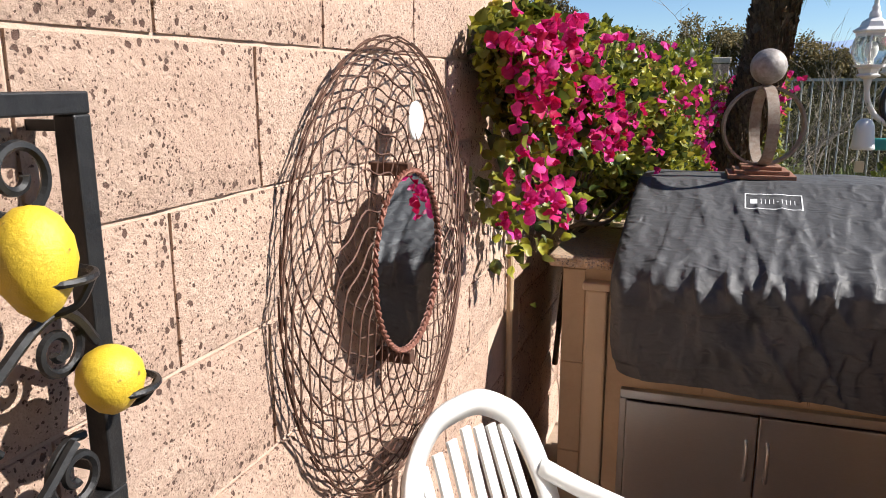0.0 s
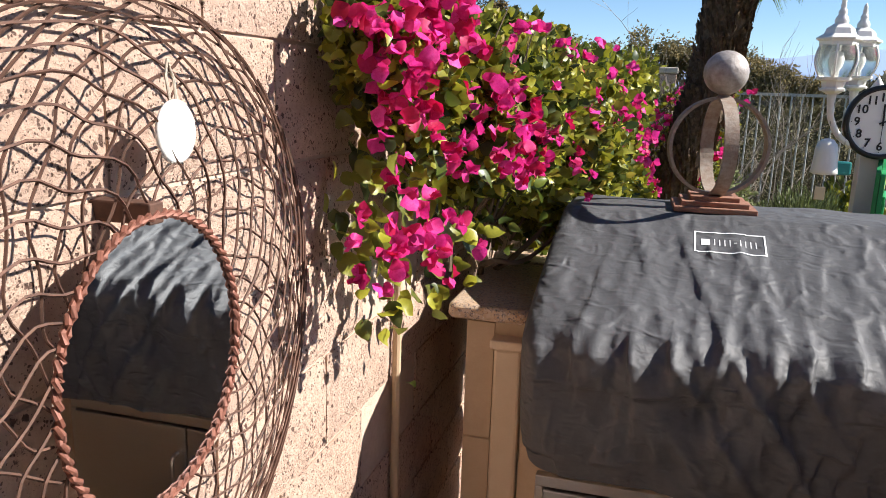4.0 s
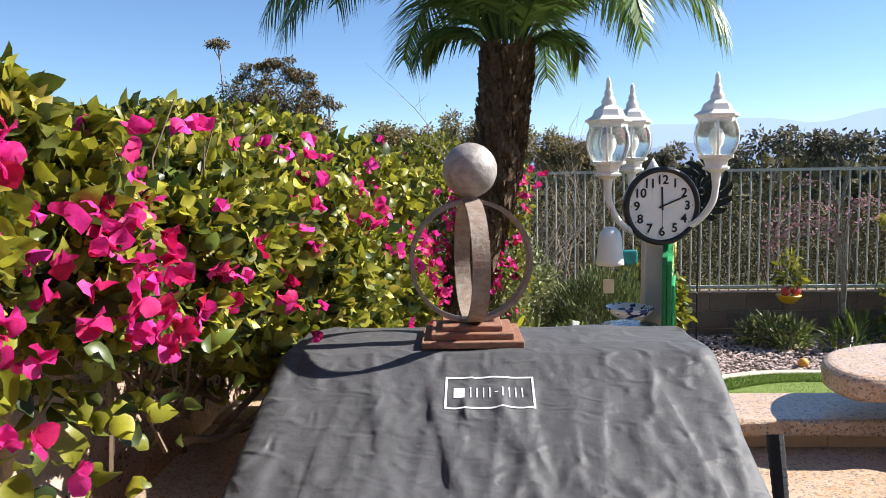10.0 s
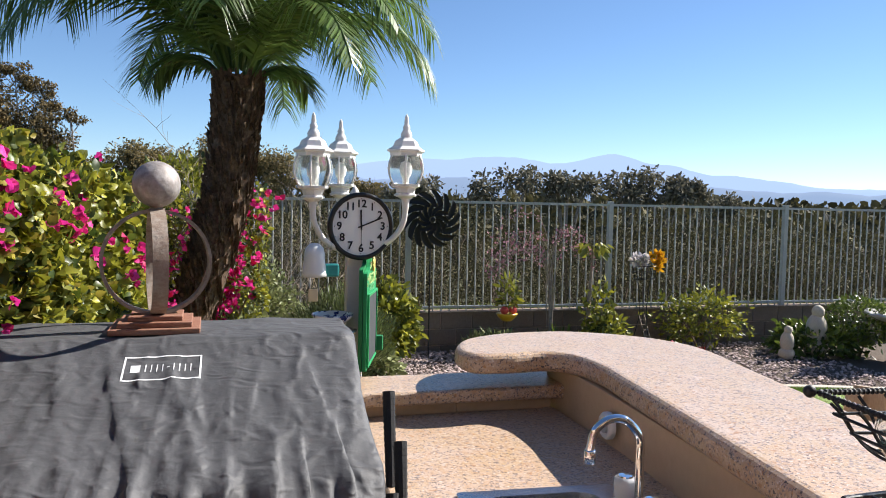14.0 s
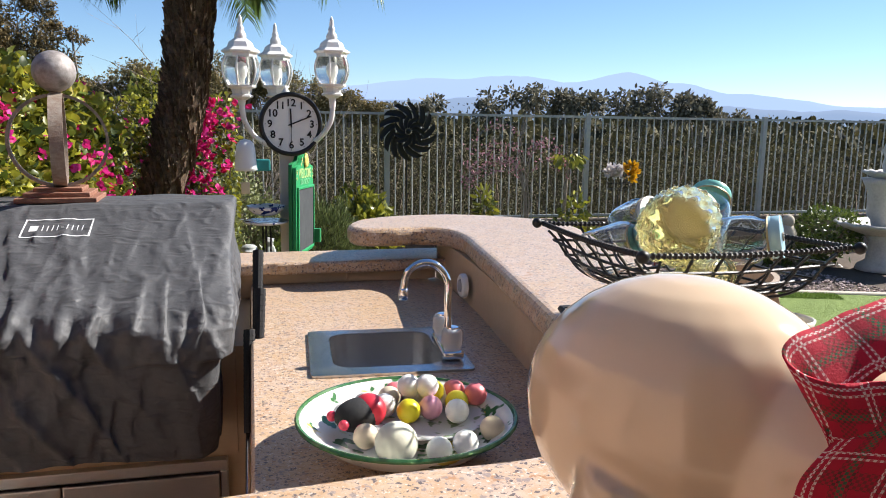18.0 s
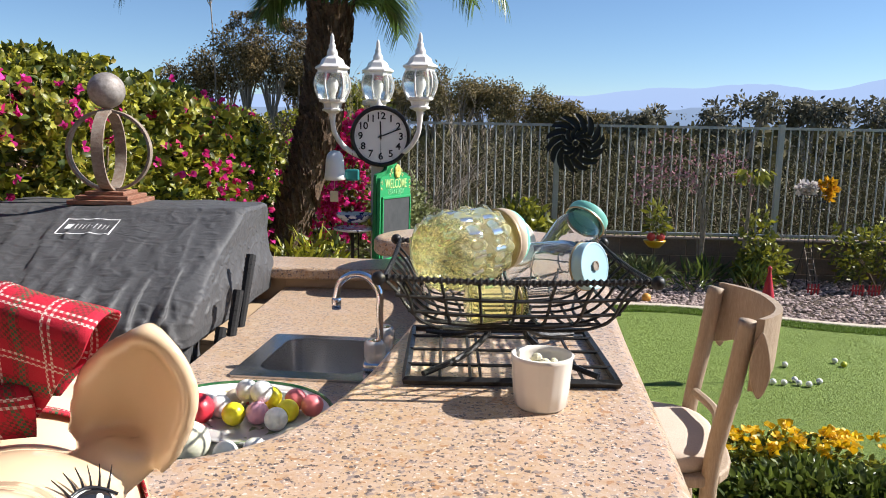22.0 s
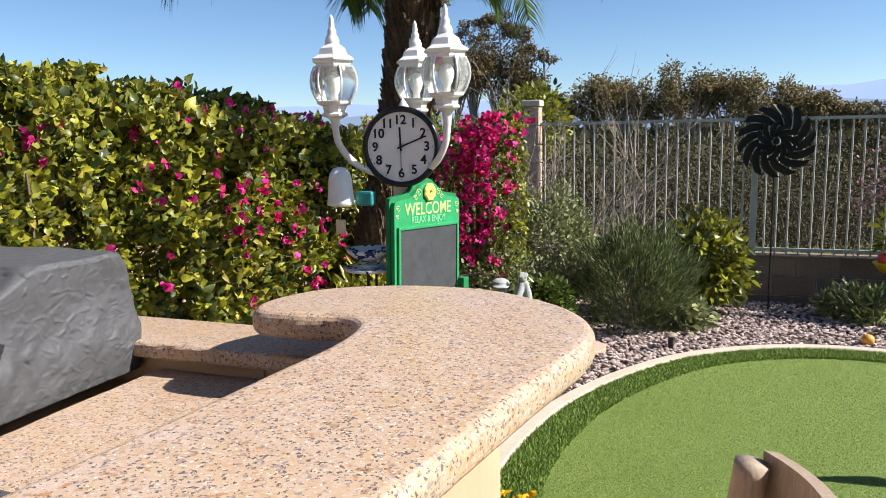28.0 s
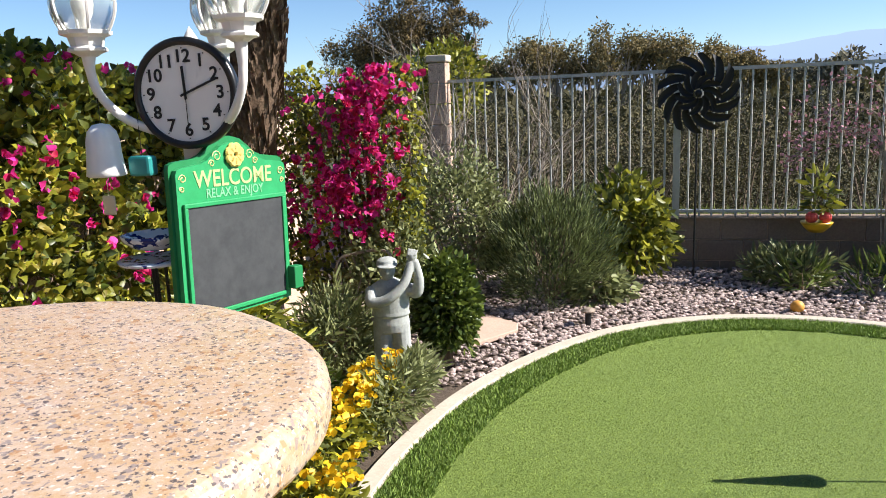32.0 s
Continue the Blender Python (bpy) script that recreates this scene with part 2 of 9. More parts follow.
M = {
    "block": pits(pits(mat("split_block", (0.60, 0.415, 0.315), 0.95, grain=[(3, (0.67, 0.49, 0.385), 0.8), (45, (0.49, 0.33, 0.245), 0.6)], spots=[(150, (0.30, 0.20, 0.15), 0.64)], bump=0.012, bscale=70, vary=0.07), 95, 0.5, 0.004, (0.14, 0.08, 0.06), 0.9), 210, 0.5, 0.002, (0.16, 0.095, 0.07), 0.9),
    "mortar": mat("mortar", (0.56, 0.42, 0.33), 0.95, grain=(40, (0.46, 0.34, 0.26), 0.6), bump=0.004, bscale=90),
    "granite": pits(pits(pits(mat("granite", (0.48, 0.325, 0.205), 0.3, grain=[(5, (0.53, 0.41, 0.335), 0.9), (11, (0.49, 0.335, 0.17), 0.8), (26, (0.43, 0.25, 0.125), 0.7), (80, (0.55, 0.44, 0.36), 0.6)], spots=[(170, (0.64, 0.55, 0.48), 0.62), (60, (0.40, 0.22, 0.11), 0.63)], bump=0.0008, bscale=90), 115, 0.58, 0, (0.30, 0.235, 0.205), 1.6), 180, 0.62, 0, (0.125, 0.10, 0.095), 1.8), 75, 0.27, 0, (0.215, 0.185, 0.18), 2.2),
    "tile": mat("wall_tile", (0.50, 0.36, 0.23), 0.5, grain=[(5, (0.56, 0.42, 0.28), 0.8), (40, (0.42, 0.29, 0.18), 0.4)], bump=0.0015, bscale=40, vary=0.06),
    "steel": mat("stainless_steel", (0.62, 0.62, 0.62), 0.28, 1.0, grain=(60, (0.5, 0.5, 0.5), 0.4), stretch=(1, 1, 18)),
    "chrome": mat("chrome", (0.82, 0.82, 0.83), 0.06, 1.0),
    "fabric": wrinkles(mat("cover_fabric", (0.064, 0.064, 0.067), 0.60, grain=[(4, (0.082, 0.082, 0.086), 0.8), (70, (0.050, 0.050, 0.053), 0.5)], spots=(240, (0.14, 0.13, 0.12), 0.78), bump=0.0012, bscale=110, sheen=0.04), [(5.0, (1.5, 1.0, 0.45), 0.014, 3.0), (12.0, (1.5, 1.0, 0.5), 0.009, 7.0), (30.0, (0.6, 1.0, 1.4), 0.006, 5.0)]),
    "print": mat("white_print", (0.75, 0.75, 0.75), 0.7, grain=(50, (0.6, 0.6, 0.6), 0.5)),
    "rust": mat("weathered_iron", (0.27, 0.22, 0.175), 0.7, 0.2, grain=[(14, (0.38, 0.33, 0.28), 0.8), (60, (0.20, 0.11, 0.065), 0.6)], bump=0.002, bscale=80),
    "wire": mat("rusty_wire", (0.085, 0.045, 0.032), 0.7, 0.4, grain=(60, (0.15, 0.075, 0.05), 0.8)),
    "basewood": mat("red_wood", (0.25, 0.105, 0.06), 0.65, grain=[(12, (0.36, 0.22, 0.15), 0.8), (70, (0.15, 0.05, 0.03), 0.6)], stretch=(1, 6, 6), bump=0.0015),
    "black": mat("black_iron", (0.014, 0.014, 0.015), 0.42, 0.3, grain=(40, (0.03, 0.03, 0.03), 0.6), bump=0.001, bscale=90),
    "rubber": mat("black_rubber", (0.016, 0.016, 0.017), 0.8, bump=0.001, bscale=200),
    "white": mat("white_plastic", (0.80, 0.80, 0.78), 0.35, grain=(6, (0.74, 0.73, 0.69), 0.6)),
    "whitemetal": mat("white_metal", (0.74, 0.71, 0.68), 0.45, grain=(12, (0.66, 0.64, 0.60), 0.6), bump=0.0008),
    "bark": mat("palm_bark", (0.135, 0.082, 0.05), 0.95, grain=[(7, (0.20, 0.13, 0.085), 0.8), (50, (0.055, 0.034, 0.021), 0.7)], bump=0.012, bscale=35, island=0.45),
    "twig": mat("grey_twig", (0.32, 0.265, 0.21), 0.9, grain=(20, (0.14, 0.11, 0.085), 0.8)),
    "stem": mat("brown_stem", (0.20, 0.145, 0.095), 0.9, grain=(25, (0.11, 0.075, 0.05), 0.8)),
    "leaf": mat("bougainvillea_leaf", (0.205, 0.24, 0.048), 0.42, island=((0.20, 0.27, 0.5), (2.3, 1.85, 0.85)), grain=[(60, (0.12, 0.155, 0.032), 0.5), (190, (0.16, 0.19, 0.04), 0.6)], sub=0.3),
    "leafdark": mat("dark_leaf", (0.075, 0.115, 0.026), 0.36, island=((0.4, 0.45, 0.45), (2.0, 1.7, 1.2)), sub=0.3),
    "leafpale": mat("pale_leaf", (0.23, 0.25, 0.10), 0.6, island=0.5, sub=0.3),
    "leafold": mat("yellowed_leaf", (0.42, 0.34, 0.06), 0.55, island=0.5, sub=0.35),
    "bract": mat("magenta_bract", (0.72, 0.008, 0.155), 0.6, island=((0.65, 0.4, 0.30), (1.2, 4.5, 2.4)), grain=[(45, (0.50, 0.003, 0.075), 0.6), (220, (0.80, 0.025, 0.22), 0.5)], sub=0.35),
    "frond": mat("palm_leaflet", (0.13, 0.205, 0.055), 0.38, island=0.5, sub=0.4),
    "rosemary": mat("rosemary_needle", (0.095, 0.12, 0.048), 0.7, island=((0.3, 0.3, 0.3), (2.2, 2.1, 1.8)), sub=0.2),
    "turf": mat("artificial_turf", (0.275, 0.375, 0.068), 0.8, grain=[(2.2, (0.31, 0.405, 0.085), 0.8), (26, (0.235, 0.335, 0.055), 0.5), (150, (0.10, 0.165, 0.025), 0.9)], bump=0.02, bscale=300),
    "pile": mat("turf_pile", (0.26, 0.355, 0.064), 0.7, island=((0.45, 0.5, 0.45), (1.6, 1.5, 1.7)), sub=0.25),
    "fringe": mat("turf_fringe", (0.15, 0.235, 0.04), 0.7, island=((0.55, 0.6, 0.5), (1.5, 1.4, 1.3)), sub=0.25),
    "concrete": mat("kerb_concrete", (0.50, 0.43, 0.34), 0.9, grain=[(6, (0.58, 0.51, 0.42), 0.8), (70, (0.38, 0.32, 0.26), 0.5)], bump=0.003, bscale=70),
    "gravel": mat("gravel", (0.38, 0.305, 0.275), 0.9, island=((0.42, 0.40, 0.40), (1.55, 1.5, 1.5)), bump=0.002, bscale=120),
    "soil": mat("garden_soil", (0.10, 0.072, 0.052), 0.95, grain=[(5, (0.15, 0.11, 0.08), 0.8), (60, (0.05, 0.036, 0.026), 0.7)], bump=0.012, bscale=40),
    "paving": mat("paving", (0.33, 0.25, 0.19), 0.85, grain=[(2, (0.38, 0.295, 0.225), 0.8), (40, (0.26, 0.195, 0.145), 0.5)], bump=0.003, bscale=60, vary=0.08),
    "retwall": mat("retaining_block", (0.21, 0.155, 0.112), 0.95, grain=[(6, (0.26, 0.195, 0.145), 0.8), (60, (0.14, 0.10, 0.07), 0.5)], bump=0.005, bscale=60, vary=0.12),
    "fence": mat("fence_metal", (0.42, 0.42, 0.39), 0.35, 0.0, grain=(20, (0.32, 0.32, 0.30), 0.6)),
    "hill": mat("scrub_hillside", (0.075, 0.080, 0.035), 0.95, grain=[(0.25, (0.14, 0.135, 0.05), 0.9), (1.4, (0.045, 0.05, 0.022), 0.8)], bump=0.15, bscale=3),
    "bushfar": mat("scrub_leaf", (0.058, 0.054, 0.026), 0.9, island=((0.32, 0.35, 0.38), (2.1, 1.9, 1.5)), sub=0.15),
    "eucleaf": mat("eucalyptus_leaf", (0.165, 0.145, 0.065), 0.8, island=((0.5, 0.55, 0.6), (1.8, 1.5, 1.3)), sub=0.25),
    "mountain": mat("mountain_haze_glow", (0.26, 0.34, 0.52), 1.0, grain=(0.004, (0.30, 0.38, 0.55), 0.8)),
}
# no lamp: the ridge glows an even pale blue that stands in for haze
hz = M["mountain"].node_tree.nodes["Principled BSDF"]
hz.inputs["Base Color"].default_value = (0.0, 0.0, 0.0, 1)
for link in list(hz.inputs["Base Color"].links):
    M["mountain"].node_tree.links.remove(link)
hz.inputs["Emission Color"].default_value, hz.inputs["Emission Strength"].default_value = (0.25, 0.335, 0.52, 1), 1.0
GLASS = mat("clear_glass", (0.97, 0.985, 0.98), 0.02, trans=1.0, ior=1.40)


# ---- mesh tools ----
def finish(name, bm, material, smooth=False):
    me = bpy.data.meshes.new(name)
    bmesh.ops.recalc_face_normals(bm, faces=bm.faces)
    bm.to_mesh(me)
    bm.free()
    if smooth:
        me.shade_smooth()
    for mm in (material if isinstance(material, (list, tuple)) else [material]):
        me.materials.append(mm)
    return me


def thing(name, at, label, category, group="", kind="", rz=0.0):
    ob = new(name)
    ob.matrix_world = pose(*at, 0, 0, rz)
    ob.empty_display_size = 0.05
    return tagged(ob, label, category, group, kind)


def part(name, bm, material, parent=None, label="", smooth=False):
    """One mesh object under a thing; the mesh is given in the thing's own space."""
    ob = new(name, finish(name, bm, material, smooth))
    if parent is not None:
        ob.parent = parent
    if label:
        ob["label"] = label
    return ob


def solid(name, bm, material, label, category, group="", kind="", smooth=False, at=None):
    ob = part(name, bm, material, None, smooth=smooth)
    if at:
        ob.matrix_world = at
    return tagged(ob, label, category, group, kind)


def box(bm, lo, hi, bevel=0.0, m=None, seg=2):
    c = [(a + b) / 2 for a, b in zip(lo, hi)]
    s = [abs(b - a) for a, b in zip(lo, hi)]
    mm = Matrix.LocRotScale(c, None, s)
    r = bmesh.ops.create_cube(bm, size=1, matrix=(m @ mm) if m else mm)
    if bevel:
        es = list({e for v in r["verts"] for e in v.link_edges})
        bmesh.ops.bevel(bm, geom=es, offset=bevel, segments=seg, affect="EDGES", profile=0.5)
    return bm


def ball(bm, c, r, u=20, v=12, m=None):
    r = r if isinstance(r, (tuple, list)) else (r, r, r)
    mm = Matrix.LocRotScale(c, None, r)
    bmesh.ops.create_uvsphere(bm, u_segments=u, v_segments=v, radius=1, matrix=(m @ mm) if m else mm)
    return bm


def lathe(bm, prof, c=(0, 0, 0), n=28, m=None, squash=None):
    """prof: (radius, z) from bottom to top, closed at radius 0."""
    rings = []
    for r, z in prof:
        ring = []
        for k in range(n if r > 1e-5 else 1):
            a = 2 * math.pi * k / n
            p = Vector((c[0] + r * math.cos(a), c[1] + r * math.sin(a), c[2] + z))
            ring.append(bm.verts.new(m @ p if m else p))
        rings.append(ring)
    for a, b in zip(rings, rings[1:]):
        for k in range(n):
            q = [a[k % len(a)], a[(k + 1) % len(a)], b[(k + 1) % len(b)], b[k % len(b)]]
            q = list(dict.fromkeys(q))
            if len(q) > 2:
                bm.faces.new(q)
    return bm


def smooth_line(pts, n=6, closed=False):
    P = [Vector(p) for p in pts]
    out = []
    N = len(P)
    for i in range(N if closed else N - 1):
        a, b, c, d = (P[(i - 1) % N], P[i], P[(i + 1) % N], P[(i + 2) % N]) if closed else (P[max(i - 1, 0)], P[i], P[i + 1], P[min(i + 2, N - 1)])
        for k in range(n):
            t = k / n
            out.append(0.5 * (2 * b + (c - a) * t + (2 * a - 5 * b + 4 * c - d) * t * t + (3 * b - a - 3 * c + d) * t ** 3))
    if not closed:
        out.append(P[-1])
    return out


def tube(bm, pts, r, n=6, closed=False, cap=True):
    P = [Vector(p) for p in pts]
    N = len(P)
    rad = r if callable(r) else (lambda t: r)
    up = Vector((0.13, 0.21, 0.97))
    rings = []
    for i, p in enumerate(P):
        d = (P[(i + 1) % N] - P[i - 1]) if closed else (P[min(i + 1, N - 1)] - P[max(i - 1, 0)])
        if d.length < 1e-9:
            d = Vector((0, 0, 1))
        d.normalize()
        x = d.cross(up)
        if x.length < 0.05:
            x = d.cross(Vector((1, 0, 0.1)))
        x.normalize()
        y = d.cross(x)
        up = (x.cross(d)) if not closed else up
        rr = rad(i / max(N - 1, 1))
        rings.append([bm.verts.new(p + rr * (math.cos(2 * math.pi * k / n) * x + math.sin(2 * math.pi * k / n) * y)) for k in range(n)])
    for i in range(N if closed else N - 1):
        a, b = rings[i], rings[(i + 1) % N]
        off = 0
        if closed and i == N - 1:
            off = min(range(n), key=lambda o: sum((a[k].co - b[(k + o) % n].co).length for k in range(n)))
        for k in range(n):
            bm.faces.new([a[k], a[(k + 1) % n], b[(k + 1 + off) % n], b[(k + off) % n]])
    if cap and not closed:
        bm.faces.new(rings[0][::-1])
        bm.faces.new(rings[-1])
    return bm


def slab(bm, outline, z0, z1, r=0.02, flat_bottom=False):
    """A plate with a rounded edge round a closed outline of (x, y)."""
    P = [Vector((p[0], p[1])) for p in outline]
    N = len(P)
    area = sum(P[i].x * P[(i + 1) % N].y - P[(i + 1) % N].x * P[i].y for i in range(N))
    nor = []
    for i in range(N):
        d = (P[(i + 1) % N] - P[i - 1]).normalized()
        nor.append(Vector((d.y, -d.x)) * (1 if area > 0 else -1))
    prof = []
    for k in range(5):
        a = math.pi / 2 * k / 4
        prof.append((r * (1 - math.sin(a)), z0 + r * (1 - math.cos(a))))
    for k in range(5):
        a = math.pi / 2 * (1 - k / 4)
        prof.append((r * (1 - math.sin(a)), z1 - r * (1 - math.cos(a))))
    rings = [[bm.verts.new((P[i].x - nor[i].x * ins, P[i].y - nor[i].y * ins, z)) for i in range(N)] for ins, z in prof]
    for a, b in zip(rings, rings[1:]):
        for i in range(N):
            bm.faces.new([a[i], a[(i + 1) % N], b[(i + 1) % N], b[i]])
    bm.faces.new(rings[-1])
    bm.faces.new(rings[0][::-1])
    return bm


def rounded_loop(x0, x1, y0, y1, r, n=12, e=64):
    """A rounded rectangle as a list of (x, y), with even steps along the long sides."""
    pts = []
    for cx, cy, a0, ax, ay, bx, by in ((x1 - r, y0 + r, -90, x0 + r, y0, x1 - r, y0), (x1 - r, y1 - r, 0, x1, y0 + r, x1, y1 - r), (x0 + r, y1 - r, 90, x1 - r, y1, x0 + r, y1), (x0 + r, y0 + r, 180, x0, y1 - r, x0, y0 + r)):
        for k in range(e):
            t = k / e
            pts.append((ax + (bx - ax) * t, ay + (by - ay) * t))
        for k in range(n):
            a = radians(a0 + 90 * k / n)
            pts.append((cx + r * math.cos(a), cy + r * math.sin(a)))
    return pts


def chisel(bm, z0, z1, amp, f=26, inner=None):
    """Roughen the edge of a slab as if it had been broken by hand."""
    bm.normal_update()
    for v in list(bm.verts):
        if z0 + 0.003 < v.co.z < z1 - 0.003:
            n = v.normal.copy()
            n.z = 0
            if inner is not None and v.co.x > inner:
                n *= 0.22
            k = noise.noise(v.co * f) + 0.6 * noise.noise(v.co * f * 2.3)
            v.co += n * (amp * k)
            v.co.z += amp * 0.4 * noise.noise(v.co * f * 1.3 + Vector((5, 0, 0)))


def sheet(name, verts, faces, material, smooth=False, normals=True):
    me = bpy.data.meshes.new(name)
    me.from_pydata(verts, [], faces)
    me.update()
    if smooth:
        me.shade_smooth()
    me.materials.append(material)
    return me


def leaves(name, pts, nrm, size, material, parent, rng, width=0.62, droop=0.5, spread=0.8, label="", fold=0.25, cup=0.0, fine=False, ripple=0.10):
    """Many small folded leaves, each a pointed oval fanned from a hollow midrib; fine ones curl along the midrib and have a wavy outline."""
    n = len(pts)
    P = np.asarray(pts, float)
    D = np.asarray(nrm, float) + rng.normal(0, spread, (n, 3))
    D[:, 2] -= droop
    D /= np.linalg.norm(D, axis=1)[:, None] + 1e-9
    R = rng.normal(0, 1, (n, 3))
    S = np.cross(D, R)
    S /= np.linalg.norm(S, axis=1)[:, None] + 1e-9
    U = np.cross(S, D)
    L = size * rng.uniform(0.6, 1.25, n)[:, None]
    W = L * width * 0.5
    if fine:
        curl = rng.normal(cup, 0.6 * abs(cup) + 0.05, n)[:, None]
        st = ((0.0, 0.0), (0.14, 0.66), (0.33, 1.0), (0.56, 0.94), (0.79, 0.58), (1.0, 0.0))
        rows = []
        for f, w in st:
            c = P + D * L * f - U * L * curl * f * f * 1.6
            rows.append(c)
            if w:
                for k in (1, -1):
                    rows.append(c + k * S * W * w + U * W * (fold * w + rng.normal(0, ripple, n)[:, None]))
        m = len(rows)
        V = np.stack(rows, 1).reshape(-1, 3)
        pat = [(0, 2, 1), (0, 1, 3)]
        for i in range(3):
            a, b = 1 + 3 * i, 4 + 3 * i
            pat += [(a, a + 1, b + 1), (a, b + 1, b), (a, b, b + 2), (a, b + 2, a + 2)]
        pat += [(10, 11, 13), (10, 13, 12)]
    else:
        ring = [P]
        for k in (1, -1):
            row = [P + D * L * f + k * S * W * w + U * (W * fold * w + L * cup * 0.3 * (f > 0.5)) for f, w in ((0.30, 1.0), (0.72, 0.78))]
            ring += row if k == 1 else row[::-1]
            if k == 1:
                ring.append(P + D * L + U * L * cup * 0.6)
        m = len(ring) + 1
        V = np.stack(ring + [P + D * L * 0.5 - U * L * cup], 1).reshape(-1, 3)
        pat = [(i, (i + 1) % (m - 1), m - 1) for i in range(m - 1)]
    K = np.arange(n)[:, None, None] * m
    F = (K + np.array(pat)[None]).reshape(-1, 3).tolist()
    ob = new(name, sheet(name, V.tolist(), F, material, True))
    ob.parent = parent
    if label:
        ob["label"] = label
    return ob


def blob_points(rng, n, c, r, shell=0.55, lump=0.25, seed=0, low=-1.0):
    """Points near the uneven skin of a rounded mass, with outward normals."""
    out, nor = [], []
    c, r = Vector(c), Vector(r)
    while len(out) < n:
        d = Vector(rng.normal(0, 1, 3)).normalized()
        if d.z < low:
            continue
        k = 1 + lump * noise.noise(Vector((d.x * 2.2 + seed, d.y * 2.2, d.z * 2.2))) * 2 + lump * 0.7 * noise.noise(d * 5 + Vector((seed, 3, 1)))
        q = rng.uniform(shell, 1.0) ** 0.5 * k
        out.append((c.x + d.x * r.x * q, c.y + d.y * r.y * q, c.z + d.z * r.z * q))
        nor.append(tuple(d))
    return out, nor


RNG = np.random.default_rng(7)
G = -0.215    # level of the garden below the patio
BAR, CNT, LEDGE = 1.125, 0.932, 1.01
WALL = -0.51  # face of the block wall

# ---- ground and patio ----
green_edge = smooth_line([(1.07, 4.62), (1.04, 5.2), (1.16, 5.95), (1.42, 6.6), (1.77, 7.15), (2.18, 7.5), (2.7, 7.72), (3.25, 7.74), (3.75, 7.6), (4.3, 7.3), (4.9, 7.12), (5.6, 7.05), (6.5, 6.78), (7.4, 6.4), (8.3, 5.4), (8.5, 4.0), (7.8, 2.7), (6.3, 2.4), (4.9, 2.85), (3.75, 3.65), (2.6, 4.2), (1.75, 4.22), (1.25, 4.32)], 6, True)
bm = bmesh.new()
box(bm, (-3.2, -4.0, -0.6), (2.35, 3.3, 0.0))
box(bm, (2.35, -4.0, -0.6), (6.5, 2.3, -0.001))
solid("patio_floor", bm, M["paving"], "tan paved patio under the counters", "floor", kind="structure")
gx = sorted(set([-3000, -1000, -300, -120, -60, -40, -30, -22, -16, -12, -9, -7, -5, -3.5, -2, 0, 2, 4, 6, 8, 10, 12, 15, 19, 24, 30, 40, 60, 100, 200, 500, 1200, 3000]))
gy = [-3000, -300, -60, -20, -5, 0, 3, 6, 8.5, 9.85, 10.6, 11.6, 13, 15, 18, 22, 27, 33, 40, 50, 65, 90, 140, 240, 500, 1200, 3000]


def land(x, y):
    if y < 9.9:
        return G - 0.02
    d = y - 9.9
    left = max(0.0, min(1.0, (6 - x) / 12))
    fall = -0.1 - 7.5 * (1 - math.exp(-d / 22.0)) * (0.25 + 0.75 * (1 - left)) - min(d, 400) * 0.035
    rise = left * 1.6 * (1 - math.exp(-max(d - 8, 0) / 14.0))
    return G + fall + rise + 0.25 * noise.noise(Vector((x * 0.15, y * 0.15, 0))) * min(d, 3)


verts = [(x, y, land(x, y)) for y in gy for x in gx]
nx = len(gx)
faces = [(j * nx + i, j * nx + i + 1, (j + 1) * nx + i + 1, (j + 1) * nx + i) for j in range(len(gy) - 1) for i in range(nx - 1)]
ground = tagged(new("ground", sheet("ground", verts, faces, M["hill"], True)), "dry scrub hillside falling away behind the garden", "ground", kind="structure")
bm = bmesh.new()
box(bm, (-2.5, 3.0, -0.5), (12, 9.82, G - 0.012))
box(bm, (2.34, 2.2, -0.5), (12, 3.001, G - 0.012))
solid("garden_bed", bm, M["soil"], "dark garden soil under gravel and plants", "ground", kind="structure")
bm = bmesh.new()
slab(bm, green_edge, G - 0.05, G + 0.004, 0.003)
solid("putting_green", bm, M["turf"], "artificial grass putting green with a kerb round it", "putting green", kind="structure")

# ---- block wall ----
bm = bmesh.new()
box(bm, (WALL - 0.2, -3.0, -0.05), (WALL - 0.010, 2.32, 1.995))
box(bm, (WALL - 0.2, 2.32, -0.25), (WALL - 0.010, 7.6, 1.38))
wall_west = solid("wall_west", bm, M["mortar"], "split-face concrete block wall of pinkish tan", "wall", kind="structure")

# ---- retaining wall and fence ----
FY = 9.45
bm = bmesh.new()
box(bm, (-2.4, FY - 0.06, -0.5), (12.0, FY + 0.1, 0.235))
retaining_wall = solid("wall_north", bm, M["mortar"], "low brown block retaining wall in shade", "wall", kind="structure")
fence = thing("fence", (0, FY, 0.24), "grey metal picket fence above a low block wall", "fence")
picket = bmesh.new()
lathe(picket, [(0.0088, 0.0), (0.0088, 1.31)], n=10)
picket_me = finish("picket", picket, M["fence"], True)
post = bmesh.new()
box(post, (-0.03, -0.03, -0.1), (0.03, 0.03, 1.36), 0.003)
post_me = finish("post", post, M["fence"])
for i in range(114):
    x = 0.15 + i * 0.1035
    on_post = (i - 21) % 25 == 0
    o = new("post" if on_post else "picket", post_me if on_post else picket_me)
    o.parent, o.location = fence, (x, 0, 0)
for z, h in ((1.315, 0.03), (0.06, 0.026)):
    bm = bmesh.new()
    box(bm, (0.05, -0.018, z - h / 2), (12.0, 0.018, z + h / 2))
    part("rail", bm, M["fence"], fence)

